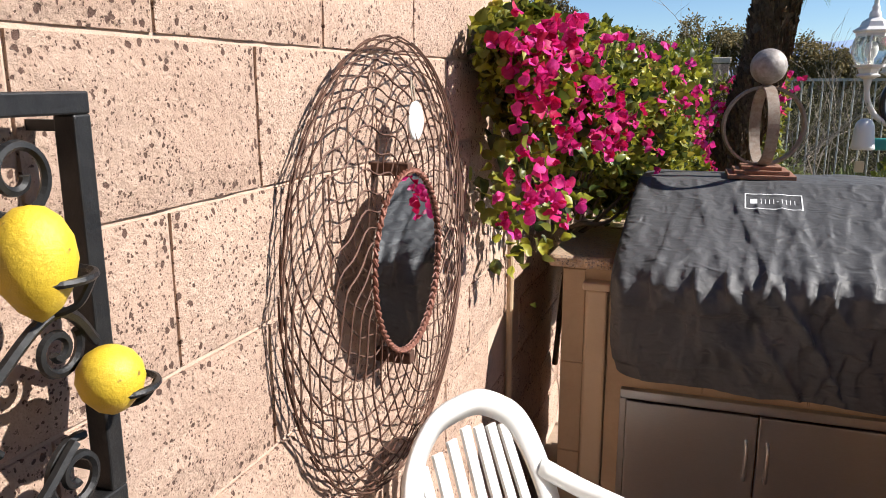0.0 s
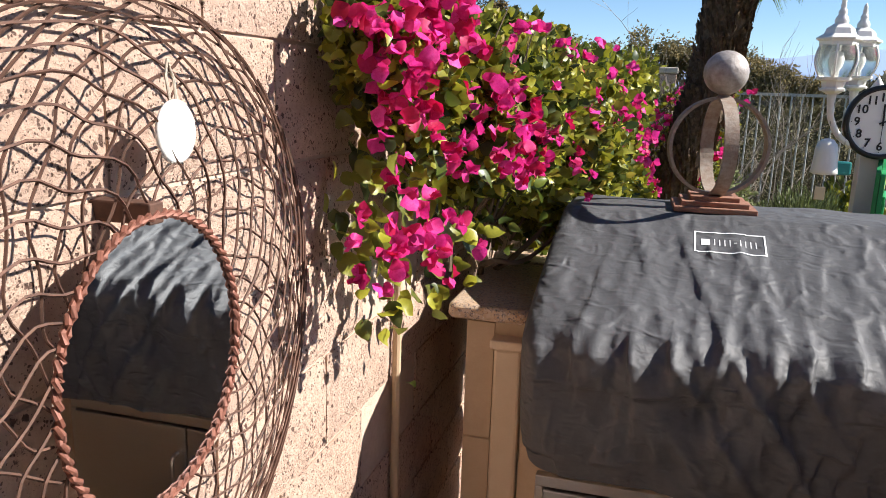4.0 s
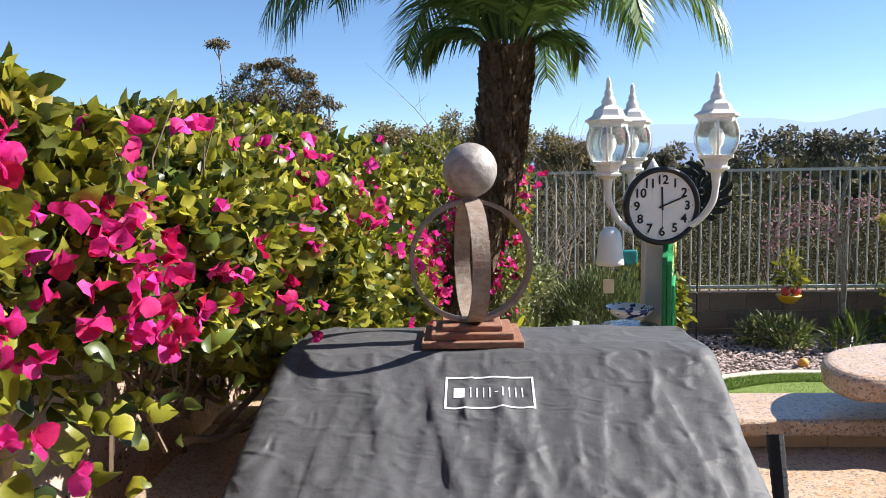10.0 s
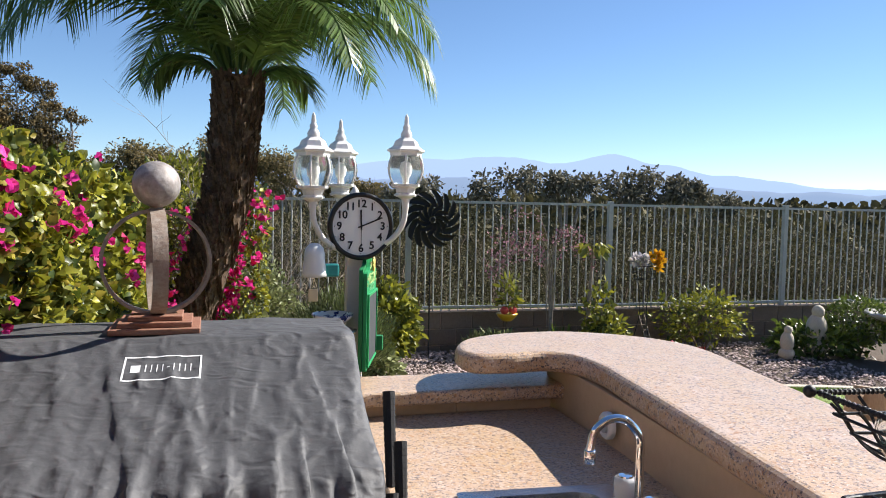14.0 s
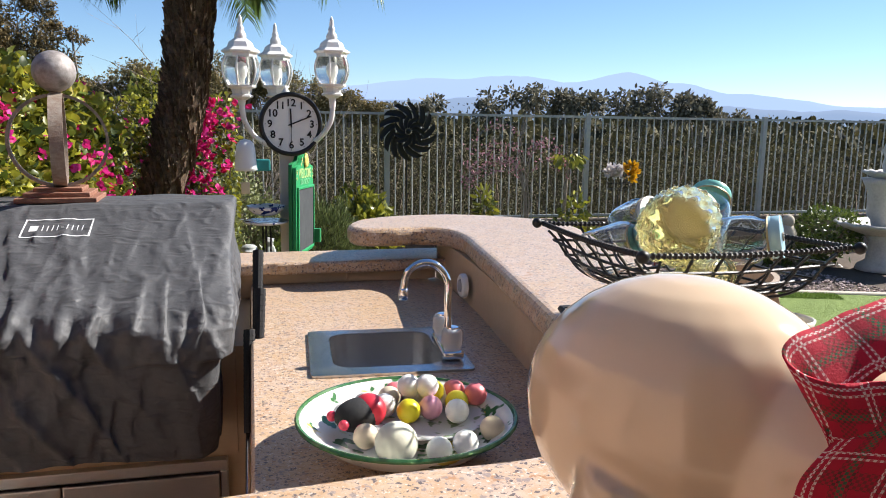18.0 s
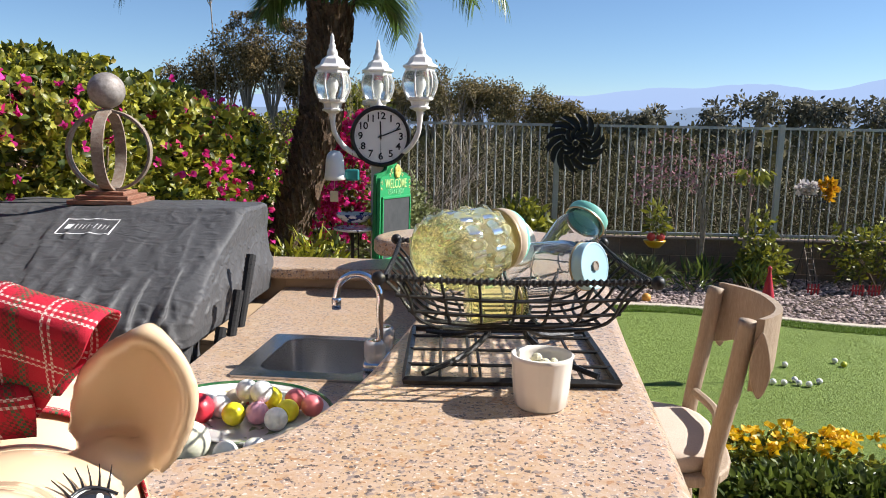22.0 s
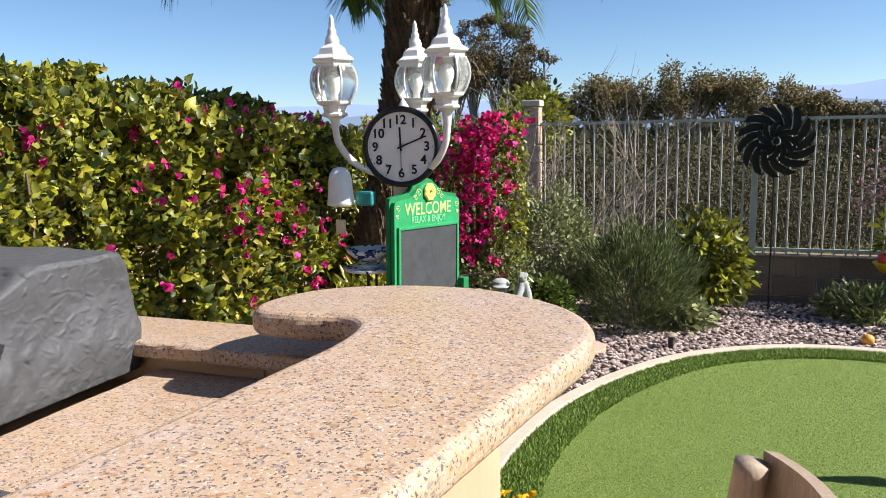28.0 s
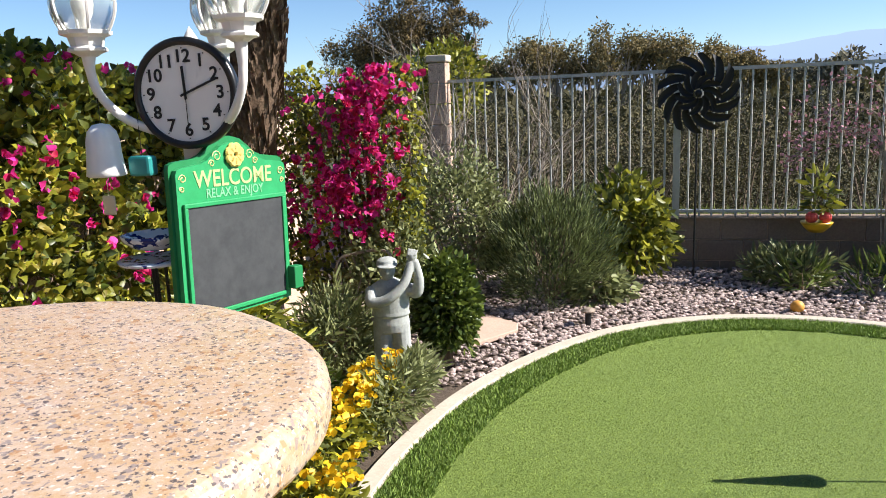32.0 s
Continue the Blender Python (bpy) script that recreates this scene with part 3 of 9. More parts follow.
# ---- island: base walls, counter, ledge, bar ----
bar_line = smooth_line([(0.60, 1.09), (0.575, 0.95), (0.575, 0.64), (0.66, 0.52), (1.0, 0.50), (1.35, 0.50), (1.52, 0.58), (1.60, 0.74), (1.635, 0.95), (1.66, 1.2), (1.68, 1.5), (1.71, 1.9), (1.75, 2.25), (1.795, 2.55), (1.835, 2.80), (1.815, 2.95), (1.73, 3.08), (1.565, 3.19), (1.41, 3.215), (1.25, 3.185), (1.12, 3.10), (1.06, 2.965), (1.085, 2.86), (1.19, 2.842), (1.31, 2.85), (1.37, 2.79), (1.385, 2.66), (1.37, 2.5), (1.345, 2.25), (1.315, 2.0), (1.28, 1.7), (1.24, 1.42), (1.17, 1.22), (1.05, 1.14), (0.85, 1.13)], 16, True)
bm = bmesh.new()
slab(bm, bar_line, BAR - 0.062, BAR, 0.022)
chisel(bm, BAR - 0.062, BAR - 0.012, 0.004, inner=1.5)
solid("bar_counter", bm, M["granite"], "curved raised bar top of speckled tan granite with rounded edge", "countertop", smooth=False)


bar_wall_line = smooth_line([(1.39, 2.9), (1.375, 2.5), (1.35, 2.15), (1.325, 1.8), (1.30, 1.5), (1.22, 1.2), (1.05, 1.105), (0.68, 1.09), (0.66, 1.05), (0.66, 0.64), (0.70, 0.60), (1.35, 0.60), (1.48, 0.68), (1.54, 0.95), (1.56, 1.3), (1.58, 1.9), (1.62, 2.3), (1.66, 2.7), (1.62, 2.95), (1.5, 3.08), (1.40, 3.06)], 4, True)
bm = bmesh.new()
slab(bm, bar_wall_line, -0.28, BAR - 0.0625, 0.003)
solid("bar_wall", bm, M["tile"], "cream tiled wall carrying the raised bar", "wall", kind="structure")
bm = bmesh.new()
box(bm, (0.76, 1.1, 0.0), (1.30, 1.97, CNT - 0.046))
box(bm, (0.76, 2.30, 0.0), (1.30, 2.94, CNT - 0.046))
box(bm, (0.76, 1.97, 0.0), (0.89, 2.30, CNT - 0.046))
box(bm, (1.20, 1.97, 0.0), (1.30, 2.30, CNT - 0.046))
box(bm, (-0.20, 2.40, 0.0), (0.735, 2.94, CNT - 0.046))
box(bm, (-0.36, 2.94, -0.25), (1.34, 3.10, LEDGE - 0.042))
box(bm, (-0.355, 2.425, 0.0), (-0.20, 2.94, LEDGE - 0.042))
solid("island_base", bm, M["tile"], "tan tile-clad base of the grill island", "counter base", kind="structure")
bm = bmesh.new()
slab(bm, rounded_loop(-0.40, 1.42, 2.90, 3.13, 0.02, 4, 90), LEDGE - 0.042, LEDGE, 0.013)
chisel(bm, LEDGE - 0.042, LEDGE - 0.003, 0.005)
solid("granite_ledge", bm, M["granite"], "narrow granite ledge behind the counter", "ledge")
bm = bmesh.new()
slab(bm, rounded_loop(-0.40, -0.19, 2.38, 2.896, 0.02, 4, 40), LEDGE - 0.042, LEDGE - 0.003, 0.013)
chisel(bm, LEDGE - 0.042, LEDGE - 0.006, 0.005)
solid("granite_ledge", bm, M["granite"], "short granite ledge beside the grill", "ledge")

# ---- unseen patio roof behind the camera, placed for its shade ----
bm = bmesh.new()
# first slab is inferred from the shadow edge on the near bar
box(bm, (3.08, -3.6, 2.55), (6.4, 1.345, 2.68), 0.01)
# second slab is added to cut the sky light from behind
box(bm, (-0.7, -3.6, 2.55), (3.08, -0.105, 2.68), 0.01)
solid("patio_roof", bm, M["whitemetal"], "unseen flat white patio roof placed to shade the bar and block sky", "roof", kind="structure")
bm = bmesh.new()
for y in (-3.2, 0.3):
    box(bm, (5.9, y, 0), (6.04, y + 0.14, 2.56), 0.006)
solid("patio_roof_posts", bm, M["whitemetal"], "unseen square white posts added under the patio roof", "post", kind="structure")
# unseen wall, set close behind the patio to dim the sky light
bm = bmesh.new()
box(bm, (-3.2, -2.6, 0), (6.5, -2.4, 3.4))
solid("wall_south", bm, M["tile"], "unseen plain tan wall closing the south side and blocking sky light", "wall", kind="structure")

# ---- far distance ----
def ridge(table, dist, seed, rough):
    """A far ridge: its height above the horizon in degrees at a few bearings, with a broken skyline."""
    V, F = [], []
    n = 240
    for i in range(n + 1):
        az = -60 + 125 * i / n
        for (a0, e0), (a1, e1) in zip(table, table[1:]):
            if a0 <= az <= a1:
                q = (az - a0) / (a1 - a0)
                q = q * q * (3 - 2 * q)
                el = e0 + (e1 - e0) * q
                break
        el += rough * noise.noise(Vector((az * 0.35, seed, 0))) + 0.4 * rough * noise.noise(Vector((az * 1.3, seed, 4)))
        x, y = dist * math.sin(radians(az)), dist * math.cos(radians(az))
        V += [(x * 0.97, y * 0.97, -160), (x * 0.98, y * 0.98, 1.5 + dist * math.tan(radians(el * 0.4))), (x, y, 1.5 + dist * math.tan(radians(el)))]
    for i in range(n):
        for k in range(2):
            F.append((3 * i + k, 3 * i + 3 + k, 3 * i + 4 + k, 3 * i + 1 + k))
    return V, F


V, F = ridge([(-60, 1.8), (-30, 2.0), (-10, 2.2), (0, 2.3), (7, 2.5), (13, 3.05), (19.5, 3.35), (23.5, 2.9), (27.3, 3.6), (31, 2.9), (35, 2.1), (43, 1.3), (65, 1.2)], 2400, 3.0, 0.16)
tagged(new("backdrop", sheet("backdrop", V, F, M["mountain"], True)), "blue mountain ridge far away, its haze painted as a glow", "mountains", kind="structure")
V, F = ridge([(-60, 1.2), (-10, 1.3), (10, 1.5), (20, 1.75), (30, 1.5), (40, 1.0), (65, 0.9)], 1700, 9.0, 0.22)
# foothills glow a darker blue, with the haze painted in the same way
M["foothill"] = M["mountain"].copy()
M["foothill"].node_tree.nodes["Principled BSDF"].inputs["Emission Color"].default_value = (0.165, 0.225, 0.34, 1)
tagged(new("backdrop", sheet("backdrop", V, F, M["foothill"], True)), "lower foothills in front of the mountains, haze painted as a glow", "mountains", kind="structure")

# ---- grill under its cover ----
cover_rows = [(1.2385, -0.115, 0.675, 2.67, 2.85, 0.03), (1.237, -0.14, 0.70, 2.635, 2.88, 0.03), (1.227, -0.152, 0.71, 2.612, 2.90, 0.03), (1.20, -0.158, 0.714, 2.56, 2.92, 0.034), (1.165, -0.162, 0.716, 2.475, 2.935, 0.038), (1.12, -0.166, 0.719, 2.372, 2.945, 0.042), (1.075, -0.170, 0.722, 2.270, 2.95, 0.046), (1.04, -0.172, 0.726, 2.20, 2.95, 0.05), (1.0, -0.173, 0.728, 2.158, 2.95, 0.055), (0.965, -0.173, 0.728, 2.145, 2.95, 0.055), (0.936, -0.172, 0.724, 2.143, 2.95, 0.055), (0.925, -0.172, 0.690, 2.143, 2.385, 0.055), (0.86, -0.172, 0.688, 2.147, 2.385, 0.055), (0.80, -0.168, 0.687, 2.155, 2.385, 0.055), (0.74, -0.16, 0.686, 2.165, 2.385, 0.055), (0.695, -0.15, 0.684, 2.175, 2.385, 0.055)]
V, F, rings = [], [], []
rows = []
for a, b in zip(cover_rows, cover_rows[1:]):
    for k in range(6):
        rows.append([p + (q - p) * k / 6 for p, q in zip(a, b)])
rows.append(list(cover_rows[-1]))
for ri, (z, x0, x1, y0, y1, r) in enumerate(rows):
    loop = rounded_loop(x0 , x1 - 0.028 * min(1, (1.26 - z) / 0.12), y0, y1, r, 12, 110)
    ring = []
    nl = len(loop)
    for i, (x, y) in enumerate(loop):
        cx, cy = (x0 + x1) / 2, (y0 + y1) / 2
        d = Vector((x - cx, y - cy)).normalized()
        side = x if abs(y - y0) < 0.12 else y + 3
        low = max(0.0, min(1.0, (1.24 - z) / 0.2))
        fan = (side - 0.28) * (1 + (1.25 - z) * 0.25)
        ridge = (1 - 2.2 * abs(noise.noise(Vector((fan * 8.5, z * 1.4, 1))))) * 0.5 + (1 - 2.2 * abs(noise.noise(Vector((fan * 19, z * 2.5, 5))))) * 0.22
        pleat = ridge * 0.022 + noise.noise(Vector((side * 5 + (z - 1) * 4, z * 3, 9))) * 0.014
        belt = math.exp(-((z - 1.03) / 0.05) ** 2) * max(0, 0.5 - 1.6 * abs(noise.noise(Vector((side * 13, 3, z * 3))))) * 0.06
        crease = noise.noise(Vector((x * 9 + z * 9, y * 9 - z * 6, z * 12))) * 0.006 + noise.noise(Vector((x * 28, y * 28 - z * 9, z * 22))) * 0.0022
        sharp = -0.024 * max(0.0, 0.20 - abs(noise.noise(Vector((x * 5.5 + z * 4.2, y * 2, z * 3.0 + 11))))) / 0.20 + 0.016 * max(0.0, 0.18 - abs(noise.noise(Vector((x * 7 - z * 5, y * 4, z * 6 + 31))))) / 0.18
        n1 = noise.noise(Vector((fan * 8 + (z - 1) * 4.5, z * 1.1, 21)))
        n2 = noise.noise(Vector((fan * 15 - z * 5, z * 2.2, 44)))
        fold = 0.017 * (1 - min(1, abs(n1) * 3.0)) ** 1.4 + 0.009 * (1 - min(1, abs(n2) * 3.2)) ** 1.3 - 0.006
        fold *= 1.0 if abs(y - y0) < 0.12 else 0.2
        tuck = -0.045 * math.exp(-((z - 0.90) / 0.05) ** 2) * max(0, noise.noise(Vector((side * 7, 8, 2))) + 0.2) if y < 2.5 else 0
        k = (pleat + belt) * low + crease + tuck + sharp * low * 0.12 + fold * max(0.0, min(1.0, (1.235 - z) / 0.07))
        edge = min(1.0, max(0.12, min(x - x0, x1 - x, ) / 0.10))
        k *= edge if abs(y - y0) < 0.12 else 0.35
        hem = 0.035 * noise.noise(Vector((x * 4, 1, 5))) + 0.05 * (x - 0.27) * -0.6 if ri > len(rows) - 8 else 0
        top = 0.006 * noise.noise(Vector((x * 7, y * 7, 2))) if ri < 12 else 0
        V.append((x + d.x * k, y + d.y * k, z + hem + top))
        ring.append(len(V) - 1)
    rings.append(ring)
for a, b in zip(rings, rings[1:]):
    for i in range(len(a)):
        F.append((a[i], b[i], b[(i + 1) % len(a)], a[(i + 1) % len(a)]))
F.append(tuple(rings[0]))
grill = thing("covered_grill", (0, 0, 0), "built-in grill under a wrinkled dark grey fabric cover", "grill cover")
cov = new("fabric_cover", sheet("fabric_cover", V, F, M["fabric"], True))
cov.parent = grill
# printed badge, laid on the sloping front
BADGE = Matrix.Translation((0.262, 2.523, 1.198)) @ Euler((radians(26.5), 0, radians(0.0))).to_matrix().to_4x4()
from mathutils.bvhtree import BVHTree
cover_tree = BVHTree.FromPolygons([Vector(v) for v in V], F)
badge = bmesh.new()


def print_on(bm, x0, x1, y0, y1):
    """A thin printed patch that follows the cloth."""
    nx, ny = max(1, int((x1 - x0) / 0.006)), max(1, int((y1 - y0) / 0.006))
    nor = BADGE.to_3x3() @ Vector((0, 0, 1))
    g = []
    for j in range(ny + 1):
        row = []
        for i in range(nx + 1):
            p = BADGE @ Vector((x0 + (x1 - x0) * i / nx, y0 + (y1 - y0) * j / ny, 0.12))
            hit = cover_tree.ray_cast(p, -nor)[0]
            row.append(bm.verts.new((hit if hit else p - nor * 0.12) + nor * 0.0012))
        g.append(row)
    for j in range(ny):
        for i in range(nx):
            bm.faces.new([g[j][i], g[j][i + 1], g[j + 1][i + 1], g[j + 1][i]])


for r in ((-0.082, 0.082, -0.045, -0.041), (-0.082, 0.082, 0.041, 0.045), (-0.082, -0.078, -0.041, 0.041), (0.078, 0.082, -0.041, 0.041), (-0.066, -0.046, -0.015, 0.013)):
    print_on(badge, *r)
for k in range(9):
    x = -0.036 + k * 0.0118
    if k == 4:
        print_on(badge, x - 0.002, x + 0.004, -0.002, 0.001)
    else:
        print_on(badge, x, x + 0.0022, -0.014, 0.014)
part("badge", badge, M["print"], grill, "white printed rectangular badge")

# cabinet under the grill
cab = thing("grill_cabinet", (0.27, 2.385, 0.0), "stainless steel double-door cabinet under the covered grill", "cabinet")
bm = bmesh.new()
box(bm, (-0.42, -0.012, 0.555), (0.40, 0.016, 0.585), 0.003)
box(bm, (-0.42, -0.012, 0.03), (-0.40, 0.016, 0.555), 0.003)
box(bm, (0.38, -0.012, 0.03), (0.40, 0.016, 0.555), 0.003)
box(bm, (-0.42, -0.012, 0.01), (0.40, 0.016, 0.03), 0.003)
part("door_frame", bm, M["steel"], cab)
for x0, x1, hx in ((-0.398, -0.006, -0.03), (-0.002, 0.378, 0.03)):
    bm = bmesh.new()
    box(bm, (x0, -0.022, 0.033), (x1, 0.0, 0.552), 0.004)
    d = part("door", bm, M["steel"], cab)
    bm = bmesh.new()
    tube(bm, smooth_line([(hx - 0.004, -0.02, 0.35), (hx - 0.004, -0.048, 0.36), (hx - 0.004, -0.048, 0.46), (hx - 0.004, -0.02, 0.47)], 4), 0.006, 8)
    h = part("handle", bm, M["steel"], cab, "curved steel handle", True)
    h.parent = d

# ---- armillary sculpture on the cover ----
arm = thing("armillary_sculpture", (0.228, 2.752, 1.2385), "weathered metal ring sculpture with a ball on a stepped base", "sculpture", rz=2)
for i, (h0, h1, w) in enumerate(((0.0, 0.014, 0.103), (0.014, 0.027, 0.084), (0.027, 0.039, 0.062))):
    bm = bmesh.new()
    box(bm, (-w, -w * 0.9, h0), (w, w * 0.9, h1), 0.002)
    part("base_step", bm, M["basewood"], arm)


def hoop(bm, r, w, t, axis_angle, cz, n=56):
    m = Matrix.Translation((0, 0, cz)) @ Euler((0, 0, axis_angle)).to_matrix().to_4x4()
    rings = []
    for k in range(n):
        a = 2 * math.pi * k / n
        ring = []
        for rr, yy in ((r, -w), (r, w), (r - t, w), (r - t, -w)):
            ring.append(bm.verts.new(m @ Vector((rr * math.cos(a), yy, rr * math.sin(a)))))
        rings.append(ring)
    for k in range(n):
        a, b = rings[k], rings[(k + 1) % n]
        for j in range(4):
            bm.faces.new([a[j], a[(j + 1) % 4], b[(j + 1) % 4], b[j]])


for ang in (radians(8), radians(98)):
    bm = bmesh.new()
    hoop(bm, 0.1295 if ang < 1 else 0.129, 0.0175, 0.008, ang, 0.1665)
    part("ring", bm, M["rust"], arm)
bm = bmesh.new()
ball(bm, (0, 0, 0.356), 0.0565, 28, 18)
part("ball", bm, mat("worn_zinc", (0.30, 0.27, 0.25), 0.6, 0.3, grain=[(14, (0.42, 0.39, 0.37), 0.8), (50, (0.16, 0.12, 0.10), 0.6)], bump=0.002, bscale=60), arm, "grey mottled metal ball", True)
bm = bmesh.new()
lathe(bm, [(0.0, 0.295), (0.02, 0.295), (0.014, 0.299), (0.02, 0.304), (0, 0.305)], n=16)
part("collar", bm, M["rust"], arm)

# ---- bougainvillea hedge over the wall ----
def hedge_pts(rng, n, y0, y1, front, top, bot, depth, seed):
    P, N = [], []
    while len(P) < n:
        y = rng.uniform(y0, y1)
        f, tp, bt = front(y), top(y), bot(y)
        f += 0.10 * noise.noise(Vector((y * 2.6, seed, 0))) + 0.05 * noise.noise(Vector((y * 7, seed, 2)))
        tp += 0.10 * noise.noise(Vector((y * 3, 4, seed))) + 0.05 * noise.noise(Vector((y * 9, 2, seed)))
        s = rng.uniform(0, 1)
        if s < 0.72:
            z = rng.uniform(bt, tp)
            k = (z - bt) / max(tp - bt, 0.1)
            bulge = math.sin(math.pi * min(1, 0.22 + 0.78 * k)) ** 0.6 if k > 0.0 else 0
            x = WALL + (f - WALL) * max(0.3, bulge) + 0.09 * noise.noise(Vector((y * 5, z * 5, seed))) - abs(rng.normal(0, depth))
            nn = (1, rng.normal(0, 0.4), 0.35 + 0.5 * k)
        else:
            x = rng.uniform(WALL - 0.4, f)
            z = tp - 0.16 * max(0, (x - WALL)) / max(f - WALL, 0.1) - abs(rng.normal(0, depth))
            nn = (0.2, 0, 1)
        if y < 2.3 and x < WALL + 0.025 or y < 2.1 and rng.uniform() > 0.25 + 2.4 * (y - 1.78):
            continue
        hole = noise.noise(Vector((x * 3.0, y * 6.5, z * 6.5 + seed))) + 0.5 * noise.noise(Vector((x * 6.0, y * 14.0, z * 14.0)))
        if hole < -0.08 and y > 2.0:
            if rng.uniform() < 0.85:
                continue
            x -= 0.20 * min(1.0, (-0.08 - hole) * 6)
        P.append((x, y, z))
        N.append(nn)
    return P, N


def lerp(tab):
    def f(v):
        for (a, p), (b, q) in zip(tab, tab[1:]):
            if v <= b:
                return p + (q - p) * max(0, min(1, (v - a) / (b - a)))
        return tab[-1][1]
    return f


h_front = lerp([(1.7, -0.36), (2.1, -0.26), (2.6, -0.16), (3.1, -0.03), (4.0, 0.02), (5.0, 0.0), (6.2, -0.1)])
h_top = lerp([(1.7, 1.74), (2.2, 1.70), (2.6, 1.71), (3.2, 1.73), (4.2, 1.76), (4.8, 1.72), (5.5, 1.62), (6.2, 1.54)])
h_bot = lerp([(1.7, 1.58), (1.95, 1.47), (2.2, 1.36), (2.45, 1.30), (2.7, 1.20), (2.95, 1.08), (3.3, 0.75), (4.0, 0.4), (6.2, 0.25)])
hedge = thing("bougainvillea", (0, 0, 0), "bougainvillea hedge with magenta bracts climbing over the block wall", "hedge")
P, N = hedge_pts(RNG, 27000, 1.78, 4.0, h_front, h_top, h_bot, 0.085, 1.0)
leaves("foliage", P, N, 0.034, M["leaf"], hedge, RNG, width=0.80, droop=0.35, spread=0.7, fold=0.45, cup=0.20, fine=True, ripple=0.16)
P, N = hedge_pts(RNG, 12500, 3.8, 6.3, h_front, h_top, h_bot, 0.12, 1.0)
leaves("foliage", P, N, 0.052, M["leaf"], hedge, RNG, width=0.74, droop=0.4, spread=0.7, fold=0.45, cup=0.20, fine=True, ripple=0.14)
# inner leaves take a darker green that stands in for shade in the hollows
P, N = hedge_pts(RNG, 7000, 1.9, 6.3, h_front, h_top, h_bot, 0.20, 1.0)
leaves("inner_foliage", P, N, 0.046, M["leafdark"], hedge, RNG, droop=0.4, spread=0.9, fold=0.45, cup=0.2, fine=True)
P, N = hedge_pts(RNG, 3600, 1.9, 6.2, h_front, h_top, h_bot, 0.04, 1.0)
leaves("yellow_foliage", P, N, 0.036, M["leafold"], hedge, RNG, droop=0.3, spread=0.9, fold=0.45, cup=0.2, fine=True, ripple=0.15)


def bracts(name, centres, rng, material, parent, size=0.034, per=7, spread=0.045):
    """Papery bracts in threes, several to a cluster."""
    P, N = [], []
    for c, k in centres:
        for _ in range(max(1, int(per * k))):
            q = [c[0] + rng.normal(0, spread) * 0.8, c[1] + rng.normal(0, spread), c[2] + rng.normal(0, spread)]
            d = Vector((rng.normal(0.55, 0.5), rng.normal(-0.25, 0.6), rng.normal(0.1, 0.5))).normalized()
            t = d.orthogonal().normalized()
            for j in range(3):
                a = Matrix.Rotation(2.09 * j + rng.uniform(-0.3, 0.3), 3, d) @ t
                P.append(q)
                N.append(tuple(a * 0.9 + d * 0.95))
    ob = leaves(name, P, N, size, material, parent, rng, width=1.06, droop=0.0, spread=0.26, fold=0.40, cup=-0.12, fine=True, ripple=0.24)
    return tagged(ob, kind="stuff")


cl = []
for y, z, k in ((1.88, 1.69, 3.0), (1.93, 1.68, 2.0), (1.81, 1.67, 1.6), (1.84, 1.64, 1.6), (1.83, 1.60, 2.4), (1.84, 1.57, 1.4), (1.80, 1.54, 1.0), (1.78, 1.58, 1.2), (1.77, 1.50, 1.5), (1.98, 1.66, 1.3), (1.82, 1.48, 2.0), (1.90, 1.44, 2.0), (1.96, 1.42, 1.0), (2.06, 1.49, 2.6), (2.16, 1.51, 2.6), (2.13, 1.45, 2.6), (2.24, 1.45, 1.8), (2.24, 1.38, 1.6), (2.29, 1.42, 1.2), (2.19, 1.38, 1.2), (2.48, 1.44, 1.5), (2.60, 1.38, 1.4), (2.40, 1.40, 1.0), (2.22, 1.69, 1.0), (2.22, 1.62, 0.9), (2.35, 1.70, 0.7), (2.20, 1.57, 1.3), (2.33, 1.65, 0.6)):
    cl.append(((h_front(y) + 0.03, y, z), k))
for y, z, k in ((2.33, 1.54, 0.6), (2.60, 1.63, 0.6), (2.75, 1.70, 0.6), (2.97, 1.62, 0.6), (3.08, 1.52, 0.9), (3.01, 1.48, 0.8), (1.80, 1.43, 1.0), (2.04, 1.37, 0.8), (1.81, 1.33, 2.4), (1.81, 1.31, 1.4), (1.88, 1.31, 1.0), (2.02, 1.27, 0.8), (1.76, 1.30, 1.4), (1.85, 1.25, 1.5), (1.94, 1.24, 0.6), (2.70, 1.30, 0.7)):
    cl.append(((h_front(y) + 0.03, y, z), k))
for y, z, k in ((1.78, 1.63, 2.2), (1.74, 1.57, 1.4), (1.80, 1.52, 1.8), (1.86, 1.58, 2.2), (1.76, 1.69, 1.8), (1.86, 1.67, 2.0), (1.76, 1.30, 0.8), (1.78, 1.24, 1.2), (1.84, 1.21, 1.2)):
    cl.append(((-0.37, y, z), k))
for i in range(56):
    y = RNG.uniform(2.4, 6.1)
    z = RNG.uniform(h_bot(y) + 0.1, h_top(y) + 0.02)
    k = (z - h_bot(y)) / (h_top(y) - h_bot(y))
    cl.append(((WALL + (h_front(y) - WALL) * math.sin(math.pi * min(1, 0.22 + 0.78 * k)) ** 0.6 + 0.06, y, z), RNG.uniform(0.2, 0.8)))
for i in range(30):
    y = RNG.uniform(2.4, 5.4)
    z = h_top(y) - RNG.uniform(0.0, 0.32)
    cl.append(((h_front(y) - 0.05 - 0.5 * max(0, z - h_top(y) + 0.2), y, z), RNG.uniform(0.2, 0.5)))
